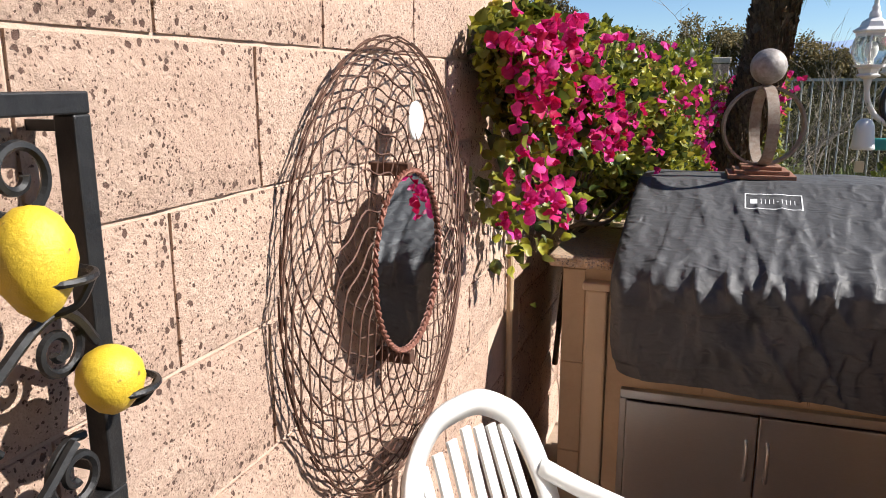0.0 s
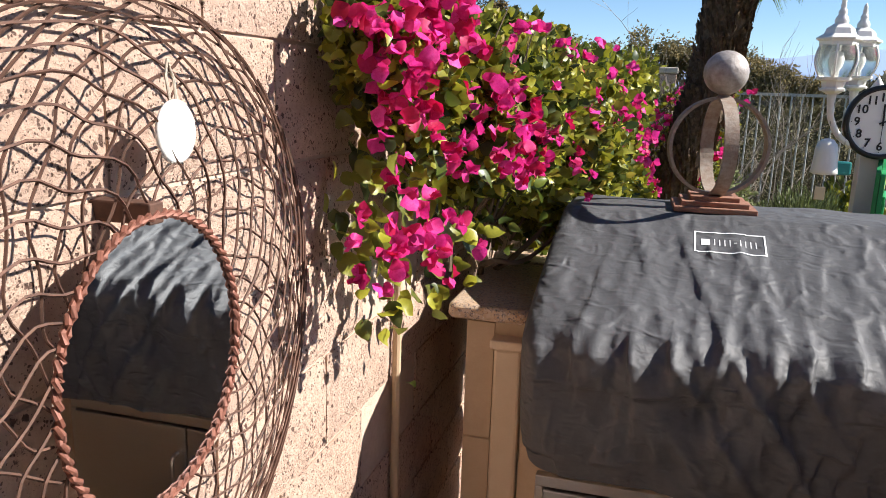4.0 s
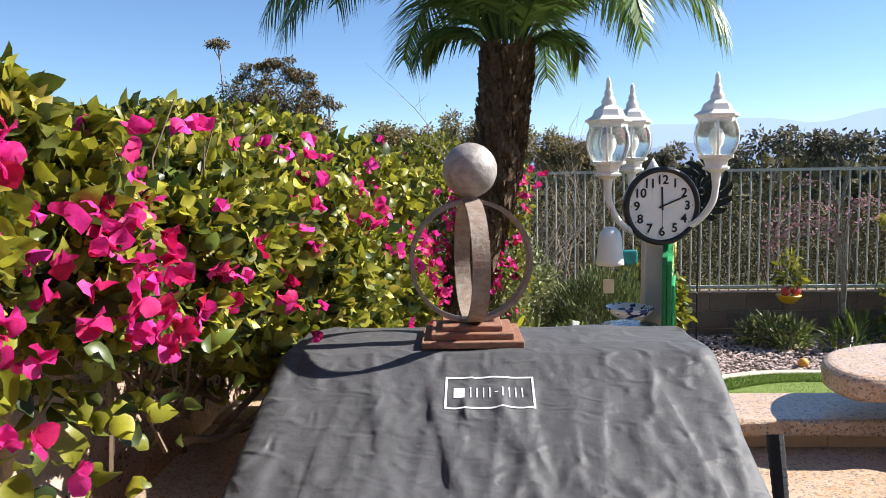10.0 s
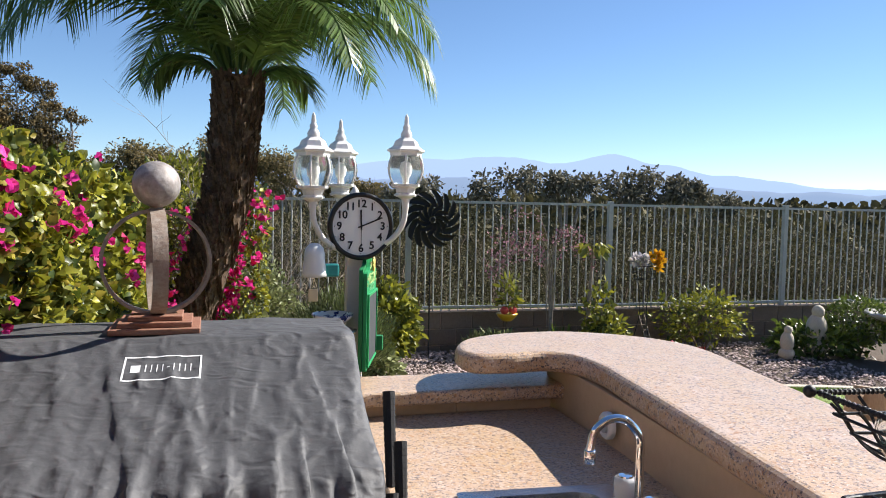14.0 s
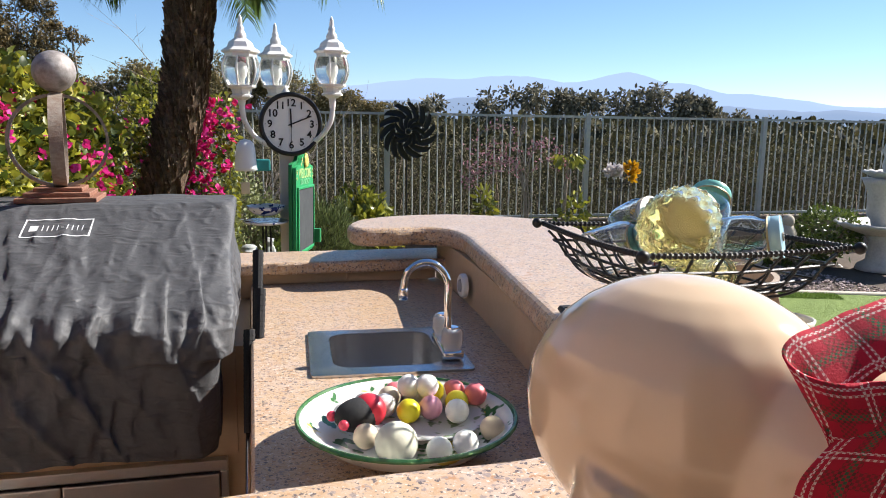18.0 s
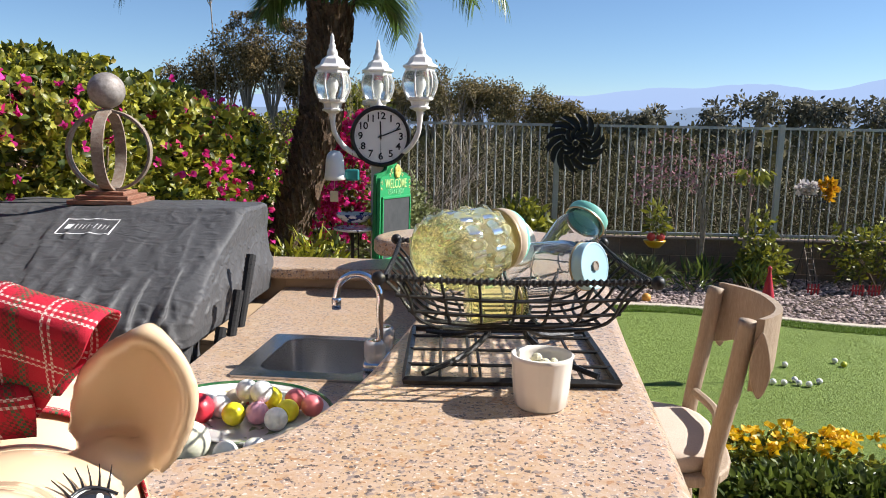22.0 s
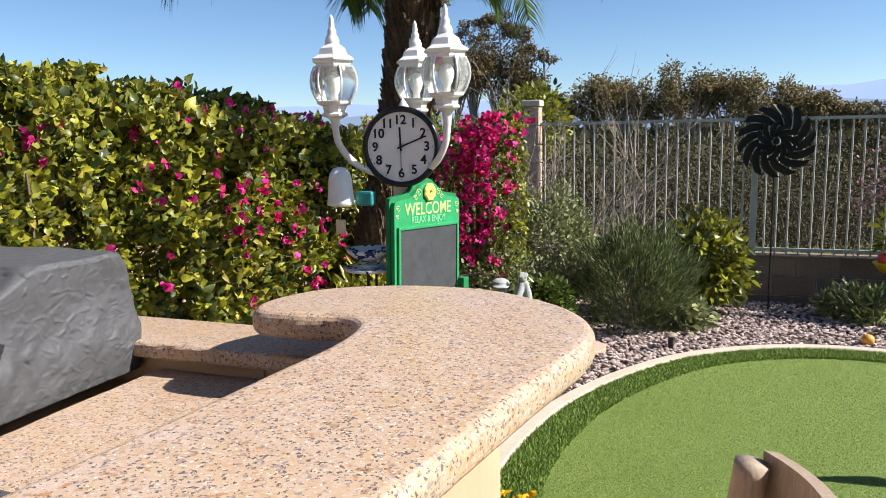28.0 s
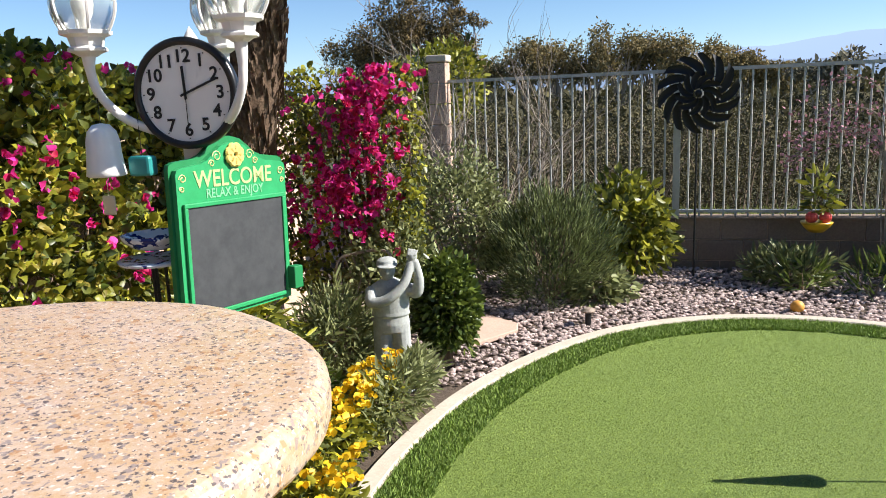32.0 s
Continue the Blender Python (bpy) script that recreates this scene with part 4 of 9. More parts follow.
for c in ((0.03, 4.55, 1.25), (0.04, 4.6, 1.12), (0.05, 4.7, 1.0), (0.03, 4.8, 0.85), (0.05, 5.0, 1.05), (0.06, 4.9, 0.72)):
    cl.append((c, 1.15))
for i, (c, k) in enumerate(cl):
    c = (c[0], c[1], min(c[2], h_top(c[1]) - 0.07))
    if i < 44 or c[0] == -0.37:
        bracts("blossom", [(c, k)], RNG, M["bract"], hedge, 0.028, 2.9, 0.032)
    else:
        bracts("blossom", [(c, k)], RNG, M["bract"], hedge, 0.031, 4.0, 0.028)
for i in range(130):
    y = RNG.uniform(2.4, 6.0)
    z0 = RNG.uniform(0.3, 0.9) if y > 3.1 else RNG.uniform(1.05, 1.2)
    p = Vector((WALL + RNG.uniform(0.02, 0.2), y, z0))
    pts = [p]
    d = Vector((RNG.normal(0.2, 0.3), RNG.normal(0, 0.6), 0.8)).normalized()
    for k in range(5):
        d = (d + Vector((RNG.normal(0.05, 0.25), RNG.normal(0, 0.25), RNG.normal(-0.02, 0.2)))).normalized()
        q = pts[-1] + d * 0.12
        q.x = max(WALL + 0.02, min(q.x, h_front(y) - 0.09))
        pts.append(q)
    bm = bmesh.new()
    tube(bm, pts, lambda t: 0.005 * (1 - 0.7 * t), 4, cap=False)
    part("branch", bm, M["stem"], hedge)
for pts in ([(-0.48, 3.0, 0.4), (-0.42, 2.9, 0.9), (-0.3, 2.7, 1.06), (-0.22, 2.78, 1.15), (-0.15, 2.95, 1.3)], [(-0.46, 3.1, 0.3), (-0.4, 2.75, 0.95), (-0.34, 2.6, 1.07), (-0.24, 2.66, 1.08), (-0.1, 2.98, 1.22)], [(-0.4, 3.3, 0.0), (-0.25, 3.3, 0.7), (-0.12, 3.35, 1.1), (-0.05, 3.3, 1.4)]):
    bm = bmesh.new()
    tube(bm, smooth_line(pts, 6), lambda t: 0.012 * (1 - 0.6 * t), 6)
    part("branch", bm, M["stem"], hedge)
# hanging spray near the wall end
P, N = [], []
for i in range(210):
    t = RNG.uniform(0, 1) ** 1.4
    k = RNG.integers(0, 9)
    P.append((WALL + 0.06 + 0.012 * k + RNG.normal(0, 0.02), 1.88 + 0.066 * k + RNG.normal(0, 0.02), 1.42 - (0.22 + 0.03 * (k * 5 % 7)) * t))
    N.append((1, 0, -0.3))
leaves("hanging_foliage", P, N, 0.044, M["leaf"], hedge, RNG, width=0.8, droop=0.9, spread=0.6, fold=0.45, cup=0.25, fine=True, ripple=0.16)

# ---- palm ----
palm = thing("palm_tree", (0, 0, 0), "date palm with a shaggy brown trunk and arching green fronds", "tree")
axis = smooth_line([(-0.30, 5.44, G - 0.1), (-0.16, 5.45, 0.2), (0.005, 5.46, 0.58), (0.165, 5.47, 0.93), (0.275, 5.48, 1.28), (0.35, 5.48, 1.6), (0.395, 5.48, 1.98), (0.415, 5.48, 2.27)], 8)
bm = bmesh.new()
tube(bm, axis, lambda t: 0.115 + 0.02 * t, 20)
part("trunk", bm, M["bark"], palm)
bm = bmesh.new()
for i in range(2600):
    t = RNG.uniform(0.02, 0.99)
    k = t * (len(axis) - 1)
    p = axis[int(k)].lerp(axis[min(int(k) + 1, len(axis) - 1)], k % 1)
    a = RNG.uniform(0, 2 * math.pi)
    rad = 0.113 + 0.02 * t
    d = Vector((math.cos(a), math.sin(a), 0))
    s = Vector((-math.sin(a), math.cos(a), 0))
    w, L, o = RNG.uniform(0.006, 0.018), RNG.uniform(0.03, 0.075), RNG.uniform(0.012, 0.034)
    b0 = p + d * (rad - 0.01)
    vs = [bm.verts.new(b0 - s * w), bm.verts.new(b0 + s * w), bm.verts.new(b0 + d * o + s * w * 0.5 + Vector((0, 0, -L if RNG.uniform() < 0.35 else L))), bm.verts.new(b0 + d * (o + 0.01) - s * w * 0.5 + Vector((0, 0, L * 0.9))), bm.verts.new(b0 + d * o * 0.9 + Vector((0, 0, L * 0.3)))]
    bm.faces.new([vs[0], vs[1], vs[4]])
    bm.faces.new([vs[1], vs[2], vs[4]])
    bm.faces.new([vs[2], vs[3], vs[4]])
    bm.faces.new([vs[3], vs[0], vs[4]])
part("bark_fibre", bm, M["bark"], palm)
crown = Vector((0.41, 5.48, 2.34))
for i in range(27):
    a = 2.39996 * i + 0.4
    short = i < 2
    lift = RNG.uniform(0.85, 1.0) if short else 0.98 + 0.46 * (i - 4) / 25
    L = RNG.uniform(0.45, 0.6) if short else RNG.uniform(1.25, 1.7)
    d = Vector((math.cos(a) * math.cos(lift), math.sin(a) * math.cos(lift), math.sin(lift)))
    pts = [crown + Vector((math.cos(a) * 0.08, math.sin(a) * 0.08, -0.1 + 0.004 * i))]
    for k in range(14):
        d = (d + Vector((0, 0, -0.085 - 0.017 * k))).normalized()
        pts.append(pts[-1] + d * L / 14)
    bm = bmesh.new()
    tube(bm, pts, lambda t: 0.013 * (1 - 0.85 * t) + 0.0015, 5)
    V, F = [], []
    n = 92
    for k in range(n):
        t = 0.10 + 0.9 * k / n
        q = t * (len(pts) - 1)
        j = min(int(q), len(pts) - 2)
        p = pts[j].lerp(pts[j + 1], q - j)
        tan = (pts[j + 1] - pts[j]).normalized()
        side = tan.cross(Vector((0, 0, 1))).normalized()
        ll = (0.22 if short else 0.34) * math.sin(math.pi * min(1, 0.12 + 0.80 * t)) + 0.06
        for s in (-1, 1):
            e = (side * s * 0.8 + tan * 0.75 + Vector((RNG.normal(0, 0.07), RNG.normal(0, 0.07), -0.28 + RNG.normal(0, 0.08)))).normalized()
            m1 = p + e * ll * 0.5
            m2 = p + e * ll + Vector((0, 0, -0.20 * ll - 0.06 * RNG.uniform()))
            w = tan * 0.0070
            b0 = len(V)
            V += [tuple(p - w), tuple(p + w), tuple(m1 + w * 1.1), tuple(m1 - w * 1.1), tuple(m2)]
            F += [(b0, b0 + 1, b0 + 2, b0 + 3), (b0 + 3, b0 + 2, b0 + 4)]
    fr = new("frond", finish("frond", bm, M["frond"]))
    fr.parent = palm
    lf = new("leaflet_spray", sheet("leaflet_spray", V, F, M["frond"]))
    lf.parent = fr


def words(name, body, size, material, parent, m, depth=0.0006, label="", bold=0.016):
    cu = bpy.data.curves.new(name, "FONT")
    cu.body, cu.size, cu.extrude, cu.align_x, cu.align_y = body, size, depth, "CENTER", "CENTER"
    cu.offset = size * bold
    tmp = new(name, cu)
    dg = bpy.context.evaluated_depsgraph_get()
    me = bpy.data.meshes.new_from_object(tmp.evaluated_get(dg))
    bpy.data.objects.remove(tmp)
    me.materials.clear()
    me.materials.append(material)
    ob = new(name, me)
    ob.parent, ob.matrix_local = parent, m
    if label:
        ob["label"] = label
    return ob


FACE_Y = Euler((radians(90), 0, 0)).to_matrix().to_4x4()   # writing that stands upright and faces -y

# ---- wall art ----
mirror = thing("wire_mirror", (WALL, 1.312, 1.224), "oval mirror in a wide rusty wire sunburst on the block wall", "mirror")
NW = 30
for fam in (-1, 1):
    for i in range(NW):
        a0 = 2 * math.pi * i / NW
        pts = []
        for k in range(33):
            t = k / 32
            q = math.sin(t * math.pi / 2)
            a = a0 + fam * (1.75 * t + 0.030 * math.sin(t * 30 + i * 1.7))
            r = 0.158 + 0.262 * q + 0.004 * math.sin(t * 30 + i * 2) * (1 - t)
            hgt = 0.060 - 0.038 * q + 0.012 * math.sin(math.pi * q) + fam * 0.002
            pts.append((hgt, r * math.cos(a) * 1.0 + 0.034 * q, r * math.sin(a) * (0.97 if math.sin(a) > 0 else 1.08)))
        bm = bmesh.new()
        tube(bm, pts, 0.0018, 4, cap=False)
        part("wire", bm, M["wire"], mirror)
bm = bmesh.new()
rim = [(0.066 + 0.003 * math.sin(k * 1.9), (0.158 + 0.003 * math.cos(k * 1.9)) * math.cos(2 * math.pi * k / 120), (0.168 + 0.003 * math.cos(k * 1.9)) * math.sin(2 * math.pi * k / 120)) for k in range(120)]
tube(bm, rim, 0.0036, 6, True)
rim = [(0.066 - 0.003 * math.sin(k * 1.9), (0.158 - 0.003 * math.cos(k * 1.9)) * math.cos(2 * math.pi * k / 120), (0.168 - 0.003 * math.cos(k * 1.9)) * math.sin(2 * math.pi * k / 120)) for k in range(120)]
tube(bm, rim, 0.0036, 6, True)
part("braided_rim", bm, mat("copper_braid", (0.22, 0.085, 0.055), 0.6, 0.3, grain=(60, (0.12, 0.045, 0.03), 0.7)), mirror, "reddish braided rim")
bm = bmesh.new()
lathe(bm, [(0, 0), (0.156, 0), (0.156, 0.006), (0, 0.006)], n=48, m=Matrix.Translation((0.058, 0, 0)) @ Euler((0, radians(90), 0)).to_matrix().to_4x4() @ Matrix.Diagonal((1.06, 1, 1, 1)))
part("mirror_glass", bm, mat("mirror_silver", (0.66, 0.69, 0.71), 0.02, 1.0), mirror, "dark silvered glass")
for dz in (0.17, -0.19):
    bm = bmesh.new()
    box(bm, (-0.01, -0.012, dz - 0.012), (0.068, 0.012, dz + 0.012), 0.002)
    part("bracket", bm, M["wire"], mirror)
plaque = thing("hanging_plaque", (WALL + 0.052, 1.368, 1.478), "small white oval plaque hung on a cord", "plaque")
bm = bmesh.new()
lathe(bm, [(0, 0), (0.032, 0), (0.0355, 0.003), (0.0355, 0.006), (0.032, 0.009), (0, 0.009)], n=32, m=Euler((0, radians(90), 0)).to_matrix().to_4x4() @ Matrix.Diagonal((1.03, 1, 1, 1)))
part("disc", bm, M["white"], plaque, smooth=True)
bm = bmesh.new()
tube(bm, [(0.004, -0.006, 0.030), (0.0, -0.008, 0.060), (-0.004, 0, 0.080), (0.0, 0.006, 0.060), (0.004, 0.005, 0.030)], 0.0018, 5)
part("cord", bm, M["concrete"], plaque)

lem = thing("lemon_rack", (WALL, -0.008, -0.012), "black iron wall frame with scrolls holding yellow lemons", "wall decor")
LX = 0.045
bm = bmesh.new()
for z in (1.19, 1.52):
    box(bm, (-0.005, 0.57, z), (LX, 0.58, z + 0.01))
for lo, hi in (((0.10, 1.535), (0.585, 1.555)), ((0.10, 1.155), (0.585, 1.175)), ((0.10, 1.175), (0.12, 1.535)), ((0.565, 1.175), (0.585, 1.535))):
    box(bm, (LX - 0.012, lo[0], lo[1]), (LX + 0.012, hi[0], hi[1]), 0.002)
part("frame", bm, M["black"], lem)


def scroll(c, r, turns, a0, flip, z_off=0.0):
    return [(LX + z_off, c[0] + flip * r * (1 - 0.8 * k / 40) * math.cos(a0 + turns * 2 * math.pi * k / 40), c[1] + r * (1 - 0.8 * k / 40) * math.sin(a0 + turns * 2 * math.pi * k / 40)) for k in range(41)]


for c, r, tn, a0, fl in (((0.525, 1.215), 0.036, 1.6, 1.2, 1), ((0.50, 1.49), 0.04, 1.5, 3.0, 1), ((0.52, 1.335), 0.026, 1.5, 2.6, -1), ((0.40, 1.24), 0.06, 1.4, 0.5, 1), ((0.33, 1.42), 0.06, 1.4, 3.5, -1)):
    bm = bmesh.new()
    tube(bm, scroll(c, r, tn, a0, fl, 0.012), 0.0045, 6)
    part("scroll", bm, M["black"], lem)
for pts in ([(LX, 0.2, 1.18), (LX + 0.02, 0.40, 1.30), (LX + 0.03, 0.50, 1.375), (LX + 0.01, 0.565, 1.33)], [(LX, 0.25, 1.30), (LX + 0.02, 0.42, 1.20), (LX + 0.02, 0.52, 1.25)], [(LX, 0.2, 1.54), (LX + 0.02, 0.38, 1.46), (LX + 0.03, 0.5, 1.45)]):
    bm = bmesh.new()
    tube(bm, smooth_line(pts, 8), 0.0055, 6)
    part("stem", bm, M["black"], lem)
LEMONS = (((0.085, 0.497, 1.425), 0.032, 0.045), ((0.085, 0.562, 1.302), 0.030, 0.031), ((0.085, 0.42, 1.19), 0.030, 0.038))
for c, r, h in LEMONS:
    bm = bmesh.new()
    tube(bm, [(c[0] + r * 1.02 * math.cos(a), c[1] + r * 1.02 * math.sin(a), c[2] - h * 0.35) for a in np.linspace(0, 2 * math.pi, 25)[:-1]], 0.0035, 6, True)
    tube(bm, smooth_line([(c[0] - r, c[1], c[2] - h * 0.35), (c[0] - r * 0.6, c[1], c[2] - h * 1.05), (c[0] + r * 0.3, c[1] + r * 0.4, c[2] - h * 0.95), (c[0] + r * 0.7, c[1] + r * 0.7, c[2] - h * 0.35)], 6), 0.0035, 6)
    tube(bm, [(LX, c[1] - 0.01, c[2] - h * 0.35), (c[0] - r, c[1], c[2] - h * 0.35)], 0.0035, 6)
    part("holder", bm, M["black"], lem)
lemon_skin = mat("lemon_skin", (0.68, 0.46, 0.03), 0.38, grain=[(10, (0.76, 0.55, 0.06), 0.8), (45, (0.45, 0.30, 0.03), 0.35)], spots=(60, (0.22, 0.14, 0.03), 0.70), bump=0.0012, bscale=160)
for c, r, h in LEMONS:
    bm = bmesh.new()
    lathe(bm, [(0, -h * 1.12), (r * 0.16, -h * 1.05), (r * 0.5, -h * 0.86), (r * 0.86, -h * 0.45), (r, 0), (r * 0.93, h * 0.42), (r * 0.7, h * 0.75), (r * 0.36, h * 0.95), (0, h)], n=24)
    solid("lemon", bm, lemon_skin, "yellow lemon resting in an iron ring", "lemon", "lemons in the rack", smooth=True, at=Matrix.Translation((WALL + c[0], c[1] - 0.022, c[2] - 0.012)))

# conduit on the wall beside the hedge
bm = bmesh.new()
tube(bm, [(WALL + 0.012, 2.29, 0.0), (WALL + 0.012, 2.29, 1.3)], 0.011, 10)
solid("conduit", bm, M["tile"], "thin tan conduit running up the block wall", "conduit")

# ---- white plastic chair ----
chair = thing("plastic_chair", (-0.045, 1.285, 0.0), "white moulded plastic armchair with a slatted back", "chair", rz=69)
chair.scale = (1, 1, 0.968)
# local: faces -y... the back stands at +y


def band(bm, pts, w, t):
    """A flat ribbon along a line, w wide across and t thick."""
    P = [Vector(p) for p in pts]
    rings = []
    for i, p in enumerate(P):
        d = (P[min(i + 1, len(P) - 1)] - P[max(i - 1, 0)]).normalized()
        n = Vector((0, 1, 0.15)).normalized()
        s = d.cross(n).normalized()
        n = s.cross(d).normalized()
        rings.append([bm.verts.new(p + s * w + n * t), bm.verts.new(p - s * w + n * t), bm.verts.new(p - s * w - n * t), bm.verts.new(p + s * w - n * t)])
    for a, b in zip(rings, rings[1:]):
        for j in range(4):
            bm.faces.new([a[j], a[(j + 1) % 4], b[(j + 1) % 4], b[j]])
    bm.faces.new(rings[0][::-1])
    bm.faces.new(rings[-1])


bm = bmesh.new()
band(bm, smooth_line([(-0.20, 0.20, 0.44), (-0.21, 0.27, 0.66), (-0.175, 0.33, 0.83), (-0.09, 0.36, 0.905), (0, 0.365, 0.92), (0.09, 0.36, 0.905), (0.175, 0.33, 0.83), (0.21, 0.27, 0.66), (0.20, 0.20, 0.44)], 6), 0.028, 0.007)
part("back_frame", bm, M["white"], chair, smooth=True)
for i in range(-3, 4):
    bm = bmesh.new()
    x = i * 0.046
    band(bm, [(x * 0.9, 0.205, 0.45), (x, 0.275, 0.66), (x * 0.95, 0.345, 0.885 - abs(i) * 0.013)], 0.013, 0.004)
    part("back_slat", bm, M["white"], chair)
bm = bmesh.new()
slab(bm, smooth_line([(-0.24, 0.22), (-0.25, -0.2), (-0.18, -0.26), (0.18, -0.26), (0.25, -0.2), (0.24, 0.22)], 5, True), 0.415, 0.435, 0.008)
part("seat", bm, M["white"], chair, smooth=True)
for s in (-1, 1):
    bm = bmesh.new()
    tube(bm, smooth_line([(s * 0.20, 0.29, 0.73), (s * 0.27, 0.2, 0.665), (s * 0.285, 0.0, 0.64), (s * 0.275, -0.18, 0.63), (s * 0.255, -0.24, 0.56), (s * 0.25, -0.25, 0.42)], 6), lambda t: 0.022, 8)
    part("armrest", bm, M["white"], chair, smooth=True)
    for y in (-0.23, 0.22):
        bm = bmesh.new()
        tube(bm, [(s * 0.235, y, 0.425), (s * 0.26, y * 1.12, 0.0)], lambda t: 0.024 - 0.008 * t, 8)
        part("leg", bm, M["white"], chair, smooth=True)

# ---- three-headed lamp post ----
lamp = thing("lamp_post", (0.915, 4.13, G), "white post lamp with three glass lanterns on curved arms", "lamp")
bm = bmesh.new()
box(bm, (-0.036, -0.036, 0), (0.036, 0.036, 1.746), 0.004)
part("post", bm, M["whitemetal"], lamp)
bm = bmesh.new()
lathe(bm, [(0.036, 1.745), (0.04, 1.757), (0.02, 1.768), (0.026, 1.782), (0.03, 1.797), (0.012, 1.827), (0.0, 1.847)], n=16)
part("finial", bm, M["whitemetal"], lamp, smooth=True)
lamp_glass = mat("lantern_glass", (0.74, 0.77, 0.74), 0.14, trans=0.85, ior=1.2, grain=(10, (0.58, 0.60, 0.55), 0.6))
for hx, hy, hz in ((-0.199, -0.166, -0.003), (-0.037, 0.225, 0.014), (0.208, -0.095, 0.015)):
    bm = bmesh.new()
    tube(bm, smooth_line([(0, 0, 1.575), (hx * 0.35, hy * 0.35, 1.563), (hx * 0.72, hy * 0.72, 1.605), (hx * 0.94, hy * 0.94, 1.67), (hx, hy, 1.73), (hx, hy, 1.785 + hz)], 7), lambda t: 0.0125 + 0.008 * max(0.0, t - 0.8) * 5, 10)
    arm_ob = part("arm", bm, M["whitemetal"], lamp, "curved white arm", True)
    bm = bmesh.new()
    lathe(bm, [(0.0, 1.772), (0.022, 1.772), (0.034, 1.780), (0.049, 1.785), (0.050, 1.792), (0.040, 1.798), (0.046, 1.820), (0.064, 1.827), (0.066, 1.837), (0, 1.839)], c=(hx, hy, hz), n=8)
    base_ob = part("lantern_base", bm, M["whitemetal"], lamp)
    bm = bmesh.new()
    lathe(bm, [(0.058, 1.838), (0.068, 1.855), (0.078, 1.882), (0.081, 1.906), (0.077, 1.934), (0.066, 1.960)], c=(hx, hy, hz), n=24)
    g = part("globe", bm, lamp_glass, lamp, "clear curved glass globe", True)
    g.visible_shadow = False
    for k in range(6):
        a = 2 * math.pi * k / 6 + 0.3
        bm = bmesh.new()
        tube(bm, smooth_line([(hx + r * math.cos(a), hy + r * math.sin(a), z + hz) for r, z in ((0.060, 1.836), (0.071, 1.855), (0.081, 1.882), (0.084, 1.906), (0.080, 1.934), (0.068, 1.962))], 4), 0.0042, 5)
        rb = part("rib", bm, M["whitemetal"], lamp)
        rb.parent = g
    bm = bmesh.new()
    lathe(bm, [(0.0, 1.837), (0.012, 1.837), (0.012, 1.866), (0.020, 1.882), (0.024, 1.905), (0.017, 1.928), (0, 1.936)], c=(hx, hy, hz), n=12)
    bb = part("bulb", bm, M["white"], lamp, smooth=True)
    bb.parent = g
    bm = bmesh.new()
    lathe(bm, [(0.0, 1.955), (0.066, 1.955), (0.070, 1.961), (0.071, 1.972), (0.083, 1.979), (0.084, 1.985), (0.074, 1.991), (0.059, 2.000), (0.054, 2.012), (0.050, 2.022), (0.034, 2.033), (0.026, 2.039), (0, 2.043)], c=(hx, hy, hz), n=6)
    rf = part("cap", bm, M["whitemetal"], lamp, "stepped white metal cap")
    bm = bmesh.new()
    lathe(bm, [(0.024, 2.038), (0.026, 2.050), (0.022, 2.062), (0.014, 2.074), (0.017, 2.081), (0.013, 2.092), (0.009, 2.098), (0.0115, 2.105), (0.008, 2.117), (0.0095, 2.123), (0.005, 2.134), (0.0, 2.142)], c=(hx, hy, hz), n=14)
    fn = part("spire", bm, M["whitemetal"], lamp, smooth=True)
    fn.parent = rf

# ---- clock ----
clock = thing("wall_clock", (0.935, 4.042, 1.450), "round black-rimmed wall clock hung on the lamp post", "clock", rz=8)
CR = 0.147
bm = bmesh.new()
lathe(bm, [(0, 0.045), (CR - 0.02, 0.045), (CR, 0.03), (CR + 0.001, 0.012), (CR - 0.006, 0.002), (CR - 0.018, 0.004), (CR - 0.02, 0.012), (CR - 0.02, 0.02)], n=64, m=Euler((radians(-90), 0, 0)).to_matrix().to_4x4())
part("rim", bm, mat("clock_rim", (0.012, 0.012, 0.013), 0.3), clock, "glossy black rim", True)
bm = bmesh.new()
lathe(bm, [(0, 0.014), (CR - 0.018, 0.014), (CR - 0.018, 0.02), (0, 0.02)], n=64, m=Euler((radians(-90), 0, 0)).to_matrix().to_4x4())
part("dial", bm, mat("clock_dial", (0.80, 0.80, 0.78), 0.5, grain=(8, (0.74, 0.74, 0.72), 0.5)), clock, "off-white dial")
ink = mat("black_ink", (0.012, 0.012, 0.012), 0.6)
for h in range(1, 13):
    a = radians(90 - 30 * h)
    words("numeral", str(h), 0.047, ink, clock, Matrix.Translation((0.098 * math.cos(a), 0.0118, 0.097 * math.sin(a))) @ FACE_Y, 0.0008, bold=0.021)
for k in range(12):
    a = radians(30 * k)
    bm = bmesh.new()
    box(bm, (-0.0016, -0.0006, -0.0016), (0.0016, 0.0006, 0.0016), m=Matrix.Translation((0.119 * math.cos(a), 0.0125, 0.119 * math.sin(a))))
    part("tick", bm, ink, clock)
for nm, ang, L, w in (("hour_hand", -2.0, 0.072, 0.0036), ("minute_hand", 68.0, 0.095, 0.003), ("second_hand", 180.0, 0.082, 0.0009)):
    bm = bmesh.new()
    box(bm, (-w, 0.0085, -0.015), (w, 0.0100, L), m=Euler((0, radians(ang), 0)).to_matrix().to_4x4())
    part(nm, bm, ink, clock)

